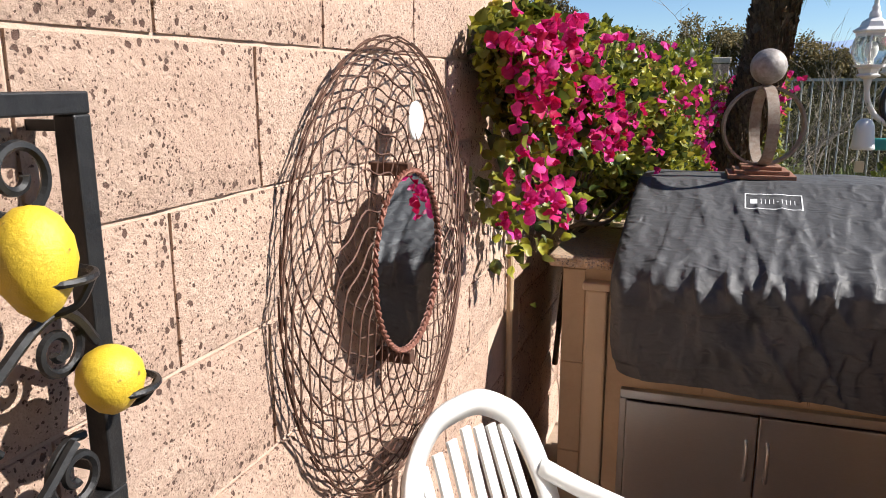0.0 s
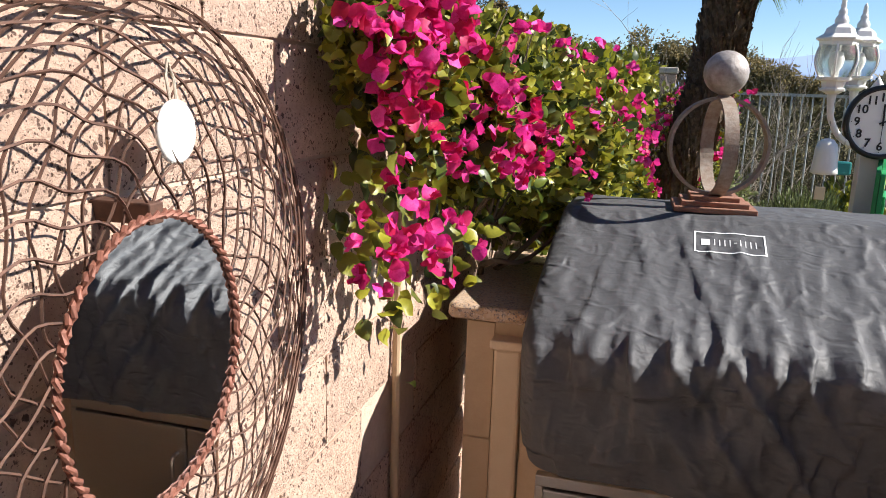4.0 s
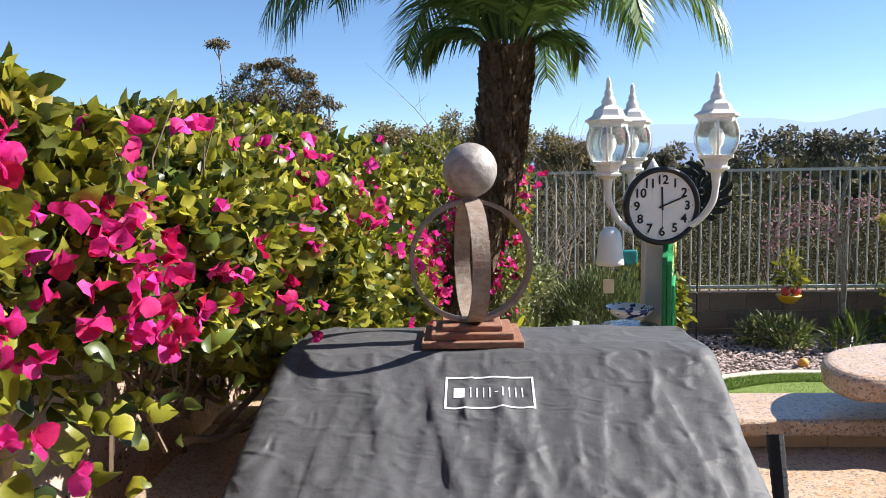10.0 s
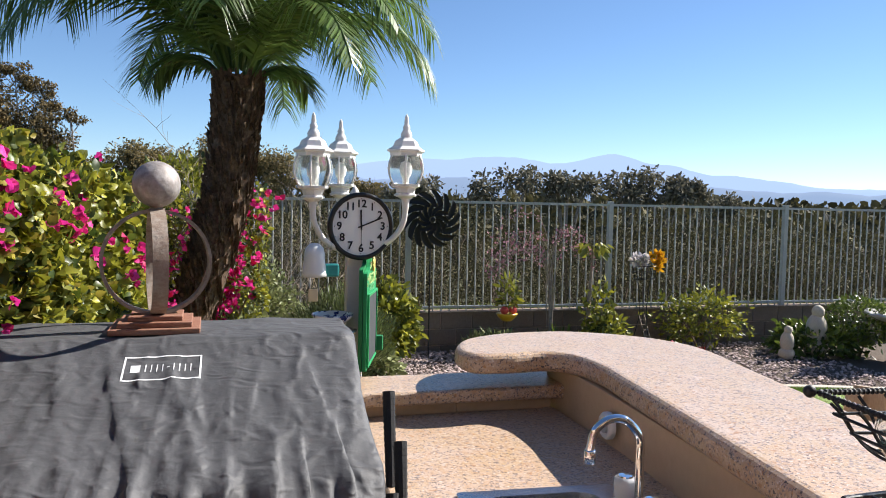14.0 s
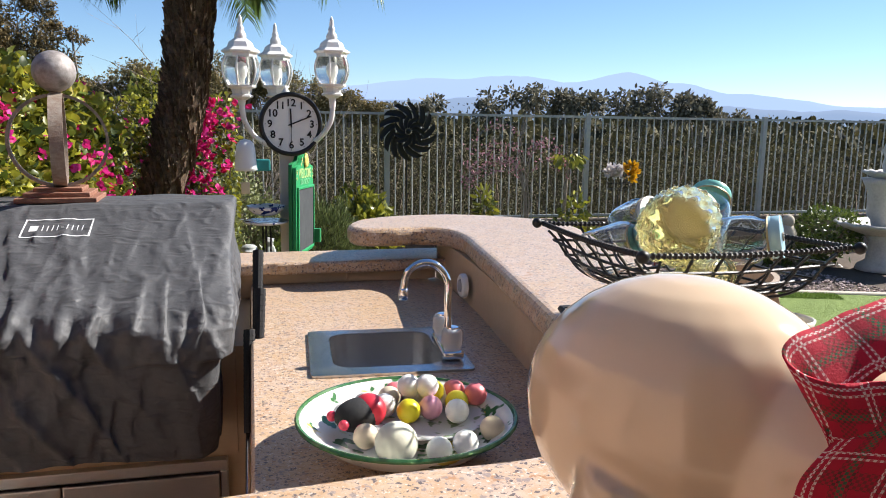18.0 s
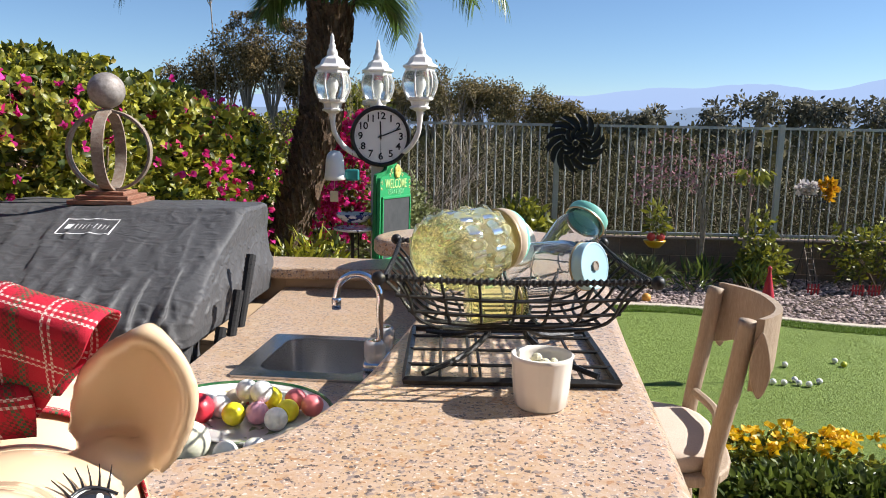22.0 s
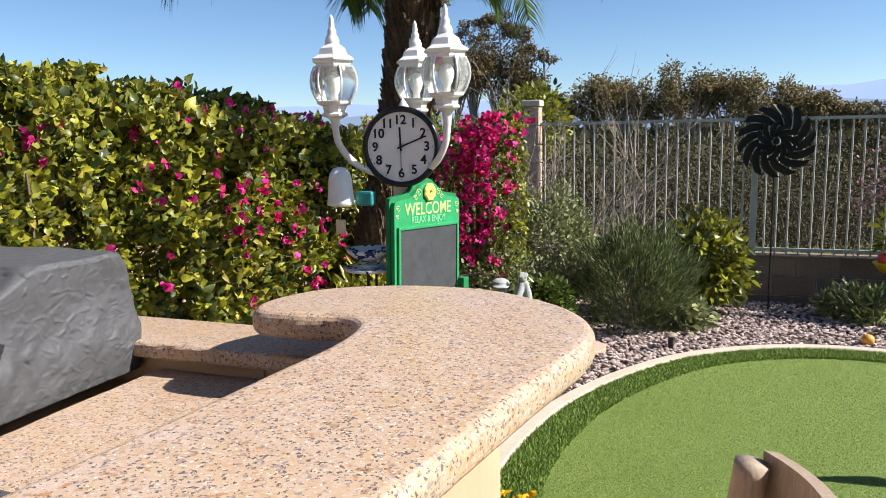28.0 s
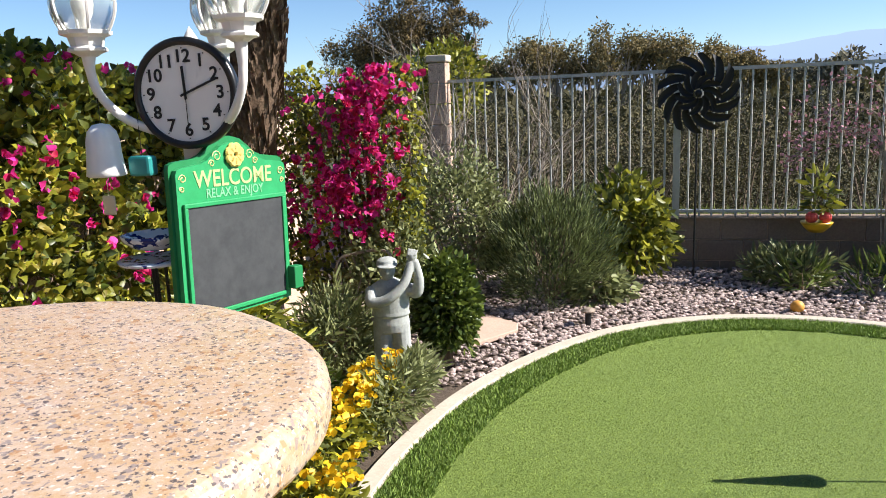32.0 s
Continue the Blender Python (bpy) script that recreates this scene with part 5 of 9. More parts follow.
# ---- welcome sign ----
S0, S1 = Vector((0.93, 3.955, 0)), Vector((1.035, 4.345, 0))
sd = (S1 - S0).normalized()
sign = thing("welcome_sign", ((S0.x + S1.x) / 2 + 0.0, (S0.y + S1.y) / 2 - 0.012, 0.822), "green wooden welcome chalkboard sign with a yellow clover", "sign", rz=math.degrees(math.atan2(sd.y, sd.x)))
SW = 0.214
sign.matrix_world = sign.matrix_world @ Matrix.Rotation(radians(2.2), 4, "Y")
green = mat("green_paint", (0.018, 0.27, 0.085), 0.5, grain=[(8, (0.03, 0.34, 0.13), 0.7), (50, (0.012, 0.2, 0.06), 0.4)])
greend = mat("dark_green_paint", (0.01, 0.17, 0.05), 0.5, grain=(20, (0.015, 0.21, 0.07), 0.6))
cream = mat("cream_paint", (0.62, 0.58, 0.26), 0.6, grain=(30, (0.55, 0.5, 0.2), 0.5))
top_half = [(0.008, 0.503), (0.045, 0.494), (0.075, 0.474), (0.10, 0.455), (0.125, 0.446), (SW - 0.02, 0.438), (SW - 0.004, 0.432), (SW, 0.42), (SW, 0.0)]
top_line = [(-x, z) for x, z in top_half[::-1]] + top_half
for nm, off, sc, mm in (("back_board", 0.012, 1.0, greend), ("front_board", -0.006, 0.965, green)):
    bm = bmesh.new()
    vs = [[bm.verts.new((x * sc, off + d, 0.006 + z * sc)) for x, z in top_line] for d in (-0.008, 0.008)]
    n = len(top_line)
    bm.faces.new(vs[0])
    bm.faces.new(vs[1][::-1])
    for k in range(n):
        bm.faces.new([vs[0][k], vs[1][k], vs[1][(k + 1) % n], vs[0][(k + 1) % n]])
    part(nm, bm, mm, sign)
bm = bmesh.new()
box(bm, (-0.180, -0.019, 0.03), (0.180, -0.0145, 0.322), 0.001)
part("chalkboard", bm, mat("chalkboard", (0.028, 0.030, 0.033), 0.75, grain=[(6, (0.05, 0.052, 0.055), 0.8), (22, (0.075, 0.078, 0.08), 0.35)]), sign, "dark smudged chalkboard")
for lo, hi in (((-0.192, 0.018), (0.192, 0.03)), ((-0.192, 0.322), (0.192, 0.334)), ((-0.192, 0.03), (-0.180, 0.322)), ((0.180, 0.03), (0.192, 0.322))):
    bm = bmesh.new()
    box(bm, (lo[0], -0.024, lo[1]), (hi[0], -0.0145, hi[1]), 0.002)
    part("moulding", bm, green, sign)
bm = bmesh.new()
box(bm, (0.186, -0.052, 0.035), (0.224, -0.02, 0.105), 0.003)
part("chalk_holder", bm, greend, sign, "dark green chalk pocket")
words("lettering", "WELCOME", 0.066, mat("faded_yellow_paint", (0.40, 0.52, 0.20), 0.6), sign, Matrix.Translation((0.0, -0.0148, 0.393)) @ FACE_Y, 0.0008, "cream capital letters", 0.012).scale = (0.92, 1, 1)
words("lettering", "RELAX & ENJOY", 0.036, mat("pale_green_paint", (0.20, 0.52, 0.26), 0.6), sign, Matrix.Translation((0.0, -0.0148, 0.354)) @ FACE_Y, 0.0008, "pale green capital letters", 0.006).scale = (0.85, 1, 1)
clover = bmesh.new()
for k in range(4):
    a = radians(45 + 90 * k)
    for s in (-1, 1):
        b = a + s * 0.38
        lathe(clover, [(0, -0.026), (0.012, -0.026), (0.0155, -0.022), (0.0155, -0.018), (0, -0.016)], n=18, m=Matrix.Translation((0.020 * math.cos(b), 0, 0.456 + 0.020 * math.sin(b))) @ Euler((radians(-90), 0, 0)).to_matrix().to_4x4() @ Matrix.Translation((0, 0, 0)) @ Matrix.Diagonal((1, 1, -1, 1)) @ Matrix.Diagonal((1, 1, -1, 1)))
part("clover", clover, mat("yellow_wood", (0.66, 0.50, 0.13), 0.55, grain=(20, (0.72, 0.58, 0.2), 0.6)), sign, "yellow four-leaf clover")
for s in (-1, 1):
    for c, r in (((s * 0.062, 0.455), 0.016), ((s * 0.082, 0.436), 0.011), ((s * 0.185, 0.400), 0.013), ((s * 0.190, 0.372), 0.009)):
        bm = bmesh.new()
        tube(bm, [(c[0] + s * r * (1 - 0.75 * k / 24) * math.cos(5.2 * k / 24 * 1.6), -0.0150, c[1] + r * (1 - 0.75 * k / 24) * math.sin(5.2 * k / 24 * 1.6)) for k in range(25)], 0.0016, 4)
        part("scroll_ornament", bm, cream, sign)

# ---- hanging ornaments on the lamp ----
bell = thing("ceramic_bell", (0.725, 3.965, 1.24), "white ceramic bell hanging from the lamp arm", "bell")
bm = bmesh.new()
lathe(bm, [(0.0, 0.0), (0.044, 0.0), (0.052, 0.004), (0.049, 0.02), (0.045, 0.06), (0.043, 0.095), (0.037, 0.12), (0.022, 0.138), (0, 0.142)], n=24)
part("body", bm, M["white"], bell, smooth=True)
bm = bmesh.new()
tube(bm, [(0, 0, 0.14), (0, 0, 0.30)], 0.0012, 4)
part("cord", bm, M["black"], bell)
bm = bmesh.new()
tube(bm, [(0, 0, 0.01), (-0.005, 0, -0.055)], 0.001, 4)
box(bm, (-0.024, -0.003, -0.105), (0.016, 0.003, -0.052), 0.004)
part("clapper_tag", bm, mat("cream_tag", (0.70, 0.60, 0.40), 0.6), bell, "cream wooden tag")
teal = thing("teal_ornament", (0.80, 4.02, 1.235), "small teal tin ornament hanging from the lamp post", "ornament")
bm = bmesh.new()
box(bm, (-0.034, -0.02, 0.0), (0.034, 0.02, 0.055), 0.008)
part("tin_body", bm, mat("teal_paint", (0.02, 0.22, 0.21), 0.45, grain=(14, (0.04, 0.3, 0.28), 0.6)), teal)
bm = bmesh.new()
tube(bm, [(0, 0, 0.05), (0, 0, 0.17), (0.06, 0.06, 0.17)], 0.0012, 4)
part("cord", bm, M["black"], teal)
china = mat("blue_and_white_china", (0.72, 0.73, 0.76), 0.15, spots=(34, (0.015, 0.025, 0.14), 0.53))
bb = thing("china_bird_bath", (0.81, 4.02, 0.0), "blue and white china dish on a black iron stand", "bird bath")
bm = bmesh.new()
lathe(bm, [(0, 1.03), (0.03, 1.03), (0.06, 1.04), (0.085, 1.06), (0.09, 1.075), (0.083, 1.075), (0.055, 1.05), (0, 1.042)], n=28)
part("dish", bm, china, bb, smooth=True)
bm = bmesh.new()
lathe(bm, [(0, 0.985), (0.05, 0.985), (0.10, 0.995), (0.105, 1.005), (0.05, 1.0), (0, 1.0)], n=28)
part("saucer", bm, china, bb, smooth=True)
for k in range(3):
    a = 2.1 * k + 0.4
    bm = bmesh.new()
    tube(bm, smooth_line([(0.02 * math.cos(a), 0.02 * math.sin(a), 0.99), (0.03 * math.cos(a), 0.03 * math.sin(a), 0.5), (0.11 * math.cos(a), 0.11 * math.sin(a), G)], 6), 0.005, 6)
    part("leg", bm, M["black"], bb)


# ---- garden: kerb, edging, gravel ----
def strip(line, d0, d1, z0, z1, bm, bevel=0.01):
    """A kerb between two offsets outside a closed outline."""
    P = [Vector((p[0], p[1])) for p in line]
    N = len(P)
    rings = []
    for i in range(N):
        v = (P[(i + 1) % N] - P[i - 1]).normalized()
        o = Vector((-v.y, v.x))
        rings.append([bm.verts.new((P[i].x + o.x * d, P[i].y + o.y * d, z)) for d, z in ((d0, z0), (d0, z1 - bevel), (d0 + bevel, z1), (d1 - bevel, z1), (d1, z1 - bevel), (d1, z0))])
    for i in range(N):
        a, b = rings[i], rings[(i + 1) % N]
        for j in range(5):
            bm.faces.new([a[j], b[j], b[j + 1], a[j + 1]])


bm = bmesh.new()
strip(green_edge, 0.0, 0.10, G - 0.1, G + 0.022, bm)
solid("kerb", bm, M["concrete"], "pale concrete kerb round the putting green", "kerb", kind="structure")


def blades(rng, n, area, base, length, lean=0.5, width=0.0035):
    V, F = [], []
    for i in range(n):
        x, y = area(rng)
        a = rng.uniform(0, 2 * math.pi)
        L = length * rng.uniform(0.6, 1.2)
        dx, dy = lean * L * math.cos(a), lean * L * math.sin(a)
        wx, wy = -math.sin(a) * width, math.cos(a) * width
        k = len(V)
        V += [(x - wx, y - wy, base), (x + wx, y + wy, base), (x + dx * 0.5 + wx * 0.7, y + dy * 0.5 + wy * 0.7, base + L * 0.7), (x + dx, y + dy, base + L)]
        F += [(k, k + 1, k + 2), (k, k + 2, k + 3)]
    return V, F


NE = len(green_edge)


def fringe_area(rng):
    i = rng.integers(0, 72)
    p, q = green_edge[i], green_edge[(i + 1) % NE]
    t, d = rng.uniform(), -rng.uniform(0.005, 0.24)
    v = (q - p).normalized()
    return p.x + (q.x - p.x) * t - v.y * d, p.y + (q.y - p.y) * t + v.x * d


V, F = blades(RNG, 34000, fringe_area, G, 0.026, 0.6)
tagged(new("turf_fringe", sheet("turf_fringe", V, F, M["fringe"])), "longer artificial grass fringe round the putting green", "grass", kind="stuff")


def pile_area(rng):
    while True:
        x, y = 1.1 + 3.6 * rng.uniform() ** 1.3, rng.uniform(4.2, 7.6)
        if not outside_green(x, y, -0.2):
            return x, y


# gravel between kerb and fence
stone_shapes = []
for s in range(6):
    b = bmesh.new()
    bmesh.ops.create_icosphere(b, subdivisions=1, radius=1)
    for v in b.verts:
        v.co *= 1 + 0.35 * noise.noise(v.co * 1.3 + Vector((s * 7, 0, 0)))
        v.co.z *= 0.62
    stone_shapes.append(([tuple(v.co) for v in b.verts], [tuple(v.index for v in f.verts) for f in b.faces]))
    b.free()


EDGE = np.array([(p.x, p.y) for p in green_edge])


def outside_green(x, y, pad=0.12):
    best = int(np.argmin((EDGE[:, 0] - x) ** 2 + (EDGE[:, 1] - y) ** 2))
    vx, vy = EDGE[(best + 1) % NE] - EDGE[best - 1]
    return ((x - EDGE[best, 0]) * -vy + (y - EDGE[best, 1]) * vx) / math.hypot(vx, vy) > pad


V, F = blades(RNG, 64000, pile_area, G + 0.002, 0.0085, 1.0, 0.0021)
tagged(new("turf_pile", sheet("turf_pile", V, F, M["pile"])), "short artificial grass pile of the putting green", "grass", kind="stuff")
V, F = [], []
count = 0
while count < 11500:
    x, y = RNG.uniform(0.55, 7.2), RNG.uniform(6.2, 9.35)
    if RNG.uniform() > (1.2 - 0.13 * x) or not outside_green(x, y):
        continue
    vs, fs = stone_shapes[count % 6]
    r = RNG.uniform(0.010, 0.024)
    a = RNG.uniform(0, 6.28)
    ca, sa = math.cos(a) * r, math.sin(a) * r
    k = len(V)
    V += [(x + ca * p[0] - sa * p[1], y + sa * p[0] * 0.8 + ca * p[1] * 0.8, G + 0.002 + (p[2] + 0.3) * r) for p in vs]
    F += [tuple(k + i for i in f) for f in fs]
    count += 1
tagged(new("gravel", sheet("gravel", V, F, M["gravel"])), "loose pinkish grey gravel in the flower bed", "gravel", kind="stuff")
bm = bmesh.new()
slab(bm, [(0.93, 7.55), (0.88, 7.05), (1.0, 6.85), (1.24, 7.2), (1.22, 7.35)], G, G + 0.035, 0.008)
solid("stepping_stone", bm, mat("pink_flagstone", (0.52, 0.36, 0.28), 0.9, grain=[(5, (0.58, 0.42, 0.33), 0.8), (60, (0.4, 0.27, 0.2), 0.5)], bump=0.003), "flat pink flagstone in the gravel", "stone")


# ---- plants ----
def shrub(name, c, r, n, size, material, label, category="bush", low=-0.75, lump=0.22, width=0.5, stems=8, droop=0.1, spread=0.7, seed=0, parent=None, shell=0.35):
    ob = thing(name, (c[0], c[1], G), label, category)
    c = (0, 0, c[2] - G)
    P, N = blob_points(RNG, n, c, r, shell, lump, seed, low)
    leaves("foliage", P, N, size, material, ob, RNG, width=width, droop=droop, spread=spread)
    bm = bmesh.new()
    for k in range(stems):
        a = RNG.uniform(0, 6.28)
        tube(bm, smooth_line([(0.02 * math.cos(a), 0.02 * math.sin(a), -0.02), (r[0] * 0.35 * math.cos(a), r[1] * 0.35 * math.sin(a), c[2] * 0.7), (r[0] * 0.7 * math.cos(a), r[1] * 0.7 * math.sin(a), c[2] + r[2] * 0.35)], 4), lambda t: 0.012 * (1 - 0.7 * t), 5)
    part("stem_mass", bm, M["stem"], ob)
    return ob


shrub("rosemary_bush", (1.36, 8.02, 0.21), (0.47, 0.42, 0.47), 14000, 0.06, M["rosemary"], "dense clipped rosemary bush in the gravel", low=-0.85, lump=0.22, width=0.13, droop=-1.2, spread=0.4, shell=0.35)
shrub("boxwood_bush", (0.92, 6.56, 0.14), (0.19, 0.19, 0.34), 3800, 0.05, M["leafdark"], "upright dark green boxwood bush", seed=3, lump=0.14)
shrub("green_shrub", (1.92, 8.7, 0.22), (0.36, 0.30, 0.44), 1700, 0.10, M["leaf"], "loose bright green shrub by the fence", seed=5, width=0.45)
shrub("dry_shrub", (0.55, 8.3, 0.35), (0.5, 0.45, 0.6), 5200, 0.05, M["leafpale"], "dry olive-yellow shrub behind the statue", seed=8)
shrub("olive_shrub", (0.42, 7.0, 0.18), (0.34, 0.3, 0.42), 3300, 0.05, M["leafpale"], "pale yellow-green shrub beside the bougainvillea", seed=9, lump=0.3)
shrub("grey_shrub", (0.36, 6.1, 0.0), (0.24, 0.26, 0.36), 3000, 0.08, M["leafpale"], "narrow-leaved grey-green shrub below the sign", seed=11, width=0.16, droop=-0.2)
shrub("low_plant", (1.72, 8.15, -0.10), (0.24, 0.22, 0.16), 700, 0.075, M["leafpale"], "low silvery ground plant", seed=12)
shrub("bed_plant", (0.42, 5.2, -0.05), (0.22, 0.5, 0.2), 2200, 0.075, M["leafdark"], "green bedding plants along the kerb", seed=14, width=0.3)
shrub("flowering_shrub", (5.95, 8.95, 0.16), (0.56, 0.34, 0.40), 1500, 0.065, M["leaf"], "open leafy shrub in front of the wall", seed=15, lump=0.4)
shrub("fern_clump", (7.3, 8.5, -0.05), (0.6, 0.45, 0.22), 1300, 0.09, M["leafdark"], "low dark green clump by the fountain", seed=16)
shrub("mum_bush", (7.7, 8.3, 0.20), (0.42, 0.38, 0.32), 2000, 0.05, M["leafdark"], "round bush with faded pinkish flower heads", seed=17, lump=0.1)
shrub("herb_clump", (3.2, 8.85, -0.08), (0.34, 0.22, 0.16), 700, 0.10, M["leafpale"], "low grey-green clump by the wall", seed=18, width=0.25, droop=-0.6)
for bx, by, bw in ((3.28, 8.6, 0.16), (3.75, 8.5, 0.19), (4.05, 8.9, 0.16), (4.4, 8.6, 0.18)):
    shrub("strap_plant", (bx, by, -0.10), (bw, bw * 0.8, 0.15), 95, 0.16, M["leafdark"], "dark strap-leaved plant in the gravel bed", "plant", seed=bx * 3, width=0.13, droop=-0.9, spread=0.6, stems=3)
shrub("herb_clump", (4.6, 8.9, 0.0), (0.28, 0.22, 0.24), 600, 0.08, M["leaf"], "small leafy plant below the wall", seed=19)
shrub("bed_plant", (0.86, 5.85, -0.10), (0.13, 0.5, 0.15), 1700, 0.07, M["leafpale"], "narrow grey-green plants along the kerb", seed=24, width=0.2, droop=-0.3)
shrub("trellis_plant", (0.35, 4.95, 0.35), (0.35, 0.4, 0.45), 1900, 0.10, M["leaf"], "strap-leaved plant below the hedge", seed=20, width=0.22, droop=0.3)
shrub("small_tree", (-0.4, 11.6, 1.55), (0.45, 0.45, 0.55), 1900, 0.09, M["leaf"], "small rounded green tree behind the wall", "tree", seed=22)

# magenta bougainvillea on the back wall
b2 = thing("back_bougainvillea", (0, 0, 0), "bougainvillea thick with magenta flowers beside the pillar", "shrub")
P, N = [], []
for i in range(7600):
    x, z = RNG.uniform(-0.75, 0.64), RNG.uniform(0.1, 1.68)
    k = 0.12 * noise.noise(Vector((x * 3, z * 3, 1)))
    if z > 1.62 + k:
        continue
    P.append((x, 7.02 + 0.2 * noise.noise(Vector((x * 4, z * 4, 3))) + abs(RNG.normal(0, 0.12)) + 0.15 * max(0, z - 1.45), z))
    N.append((0.4, -1, 0.3))
leaves("foliage", P, N, 0.05, M["leaf"], b2, RNG)
cl2 = []
for i in range(105):
    z = RNG.uniform(0.5, 1.62)
    x = 0.06 + 0.30 * max(0.0, z - 0.45) + RNG.normal(0, 0.15)
    cl2.append(((x, 6.90 + 0.15 * noise.noise(Vector((x * 4, z * 4, 3))), z), RNG.uniform(0.5, 1.3)))
for i in range(26):
    cl2.append(((RNG.uniform(-0.7, 0.1), 6.93, RNG.uniform(0.5, 1.6)), RNG.uniform(0.3, 0.8)))
for c in cl2:
    bracts("blossom", [c], RNG, M["bract"], b2, 0.042, 5, 0.05)
for i in range(26):
    x = RNG.uniform(-0.5, 0.5)
    bm = bmesh.new()
    tube(bm, smooth_line([(x * 0.4, 7.2, G), (x * 0.8, 7.15, 0.5), (x + RNG.normal(0, 0.1), 7.05, 1.1), (x + RNG.normal(0, 0.15), 7.05, 1.6)], 5), lambda t: 0.011 * (1 - 0.7 * t), 5)
    part("branch", bm, M["stem"], b2)

# bare twiggy shrub
bare = thing("bare_shrub", (0.75, 8.75, G), "leafless grey twiggy shrub in front of the pillar", "shrub")


def twigs(bm, p, d, L, r, depth, rng, spread=0.35):
    pts = [p]
    for k in range(4):
        d = (d + Vector((rng.normal(0, 0.13), rng.normal(0, 0.13), rng.normal(0.02, 0.08)))).normalized()
        pts.append(pts[-1] + d * L / 4)
    tube(bm, pts, lambda t: r * (1 - 0.55 * t), 4 if depth else 3, cap=False)
    if depth > 0:
        for k in range(4):
            q = pts[1 + (k % 4)]
            twigs(bm, q, (d + Vector((rng.normal(0, spread), rng.normal(0, spread), rng.normal(0.05, spread * 0.6)))).normalized(), L * rng.uniform(0.45, 0.7), r * 0.55, depth - 1, rng, spread)


for k in range(9):
    bm = bmesh.new()
    a = RNG.uniform(0, 6.28)
    twigs(bm, Vector((0.12 * math.cos(a), 0.12 * math.sin(a), 0)), Vector((0.42 * math.cos(a), 0.3 * math.sin(a), 0.9)).normalized(), RNG.uniform(1.1, 1.5), 0.012, 3, RNG, 0.42)
    part("branch", bm, M["twig"], bare)

# pink-tipped arching shrub by the fence
pink = thing("arching_shrub", (3.95, 9.0, G), "thin arching shrub with sparse pink blossom", "shrub")
bm = bmesh.new()
tips = []
for k in range(13):
    a = RNG.uniform(-0.5, 0.5)
    h = RNG.uniform(1.1, 1.72)
    s = -1 if k % 4 else 0.6
    pts = smooth_line([(0.03 * a, 0, 0), (0.12 * a, 0.02, h * 0.6), (s * 0.12 + 0.1 * a, 0.03, h * 0.95), (s * 0.45 + 0.2 * a, 0.0, h * 1.0), (s * 0.75 + 0.2 * a, -0.05, h * 0.9 - 0.1)], 5)
    tube(bm, pts, lambda t: 0.006 * (1 - 0.75 * t) + 0.001, 4)
    tips += pts[10:]
part("stem_mass", bm, M["twig"], pink)
pinkb = mat("pink_blossom", (0.42, 0.20, 0.24), 0.7, island=0.3, sub=0.3)
P = [(t.x + RNG.normal(0, 0.03), t.y + RNG.normal(0, 0.03), t.z + RNG.normal(0, 0.03)) for t in tips for _ in range(4)]
leaves("blossom", P, [(0, 0, 1)] * len(P), 0.03, pinkb, pink, RNG, width=0.8)

# papaya-like stem plant
pap = thing("young_papaya", (4.42, 8.98, G), "young papaya with a bare stem and drooping top leaves", "plant")
bm = bmesh.new()
tube(bm, smooth_line([(0, 0, 0), (0.01, 0, 0.6), (0.04, 0, 1.25)], 6), lambda t: 0.032 - 0.016 * t, 8)
part("stem", bm, M["twig"], pap)
for s in range(7):
    a = s * 0.9
    P = [(0.04 + 0.11 * math.cos(a) + RNG.normal(0, 0.03), 0.11 * math.sin(a) + RNG.normal(0, 0.03), 1.27 + RNG.normal(0, 0.03)) for _ in range(9)]
    leaves("leaf", P, [(math.cos(a), math.sin(a), -0.5)] * 9, 0.12, M["leaf"], pap, RNG, width=0.45, droop=0.5, spread=0.4)
P, N = blob_points(RNG, 360, (0.15, 0, 0.45), (0.22, 0.18, 0.40), 0.3, 0.3, 4)
tagged(leaves("climber", P, N, 0.075, M["leaf"], pap, RNG), kind="stuff")

# flower basket on a wire stand
fb = thing("flower_stand", (5.08, 8.86, G), "wire plant stand with white and yellow cut flowers", "flower stand")
for s in (-0.09, 0.0, 0.09):
    bm = bmesh.new()
    tube(bm, smooth_line([(s * 1.6, 0.05 * (1 if s else -1), 0), (s * 0.5, 0, 0.5), (s, 0, 0.92)], 5), 0.005, 5)
    part("leg", bm, M["black"], fb)
bm = bmesh.new()
for z, r in ((0.90, 0.13), (0.98, 0.15), (1.06, 0.16)):
    tube(bm, [(r * math.cos(a), r * math.sin(a) * 0.8, z) for a in np.linspace(0, 6.28, 25)[:-1]], 0.004, 5, True)
for k in range(14):
    a = 6.28 * k / 14
    tube(bm, [(0.13 * math.cos(a), 0.104 * math.sin(a), 0.90), (0.16 * math.cos(a), 0.128 * math.sin(a), 1.06)], 0.003, 4)
part("basket", bm, M["black"], fb)
wf = mat("white_petal", (0.74, 0.68, 0.66), 0.6, island=0.15, sub=0.3)
yf = mat("yellow_petal", (0.75, 0.42, 0.02), 0.55, island=0.2, sub=0.3)
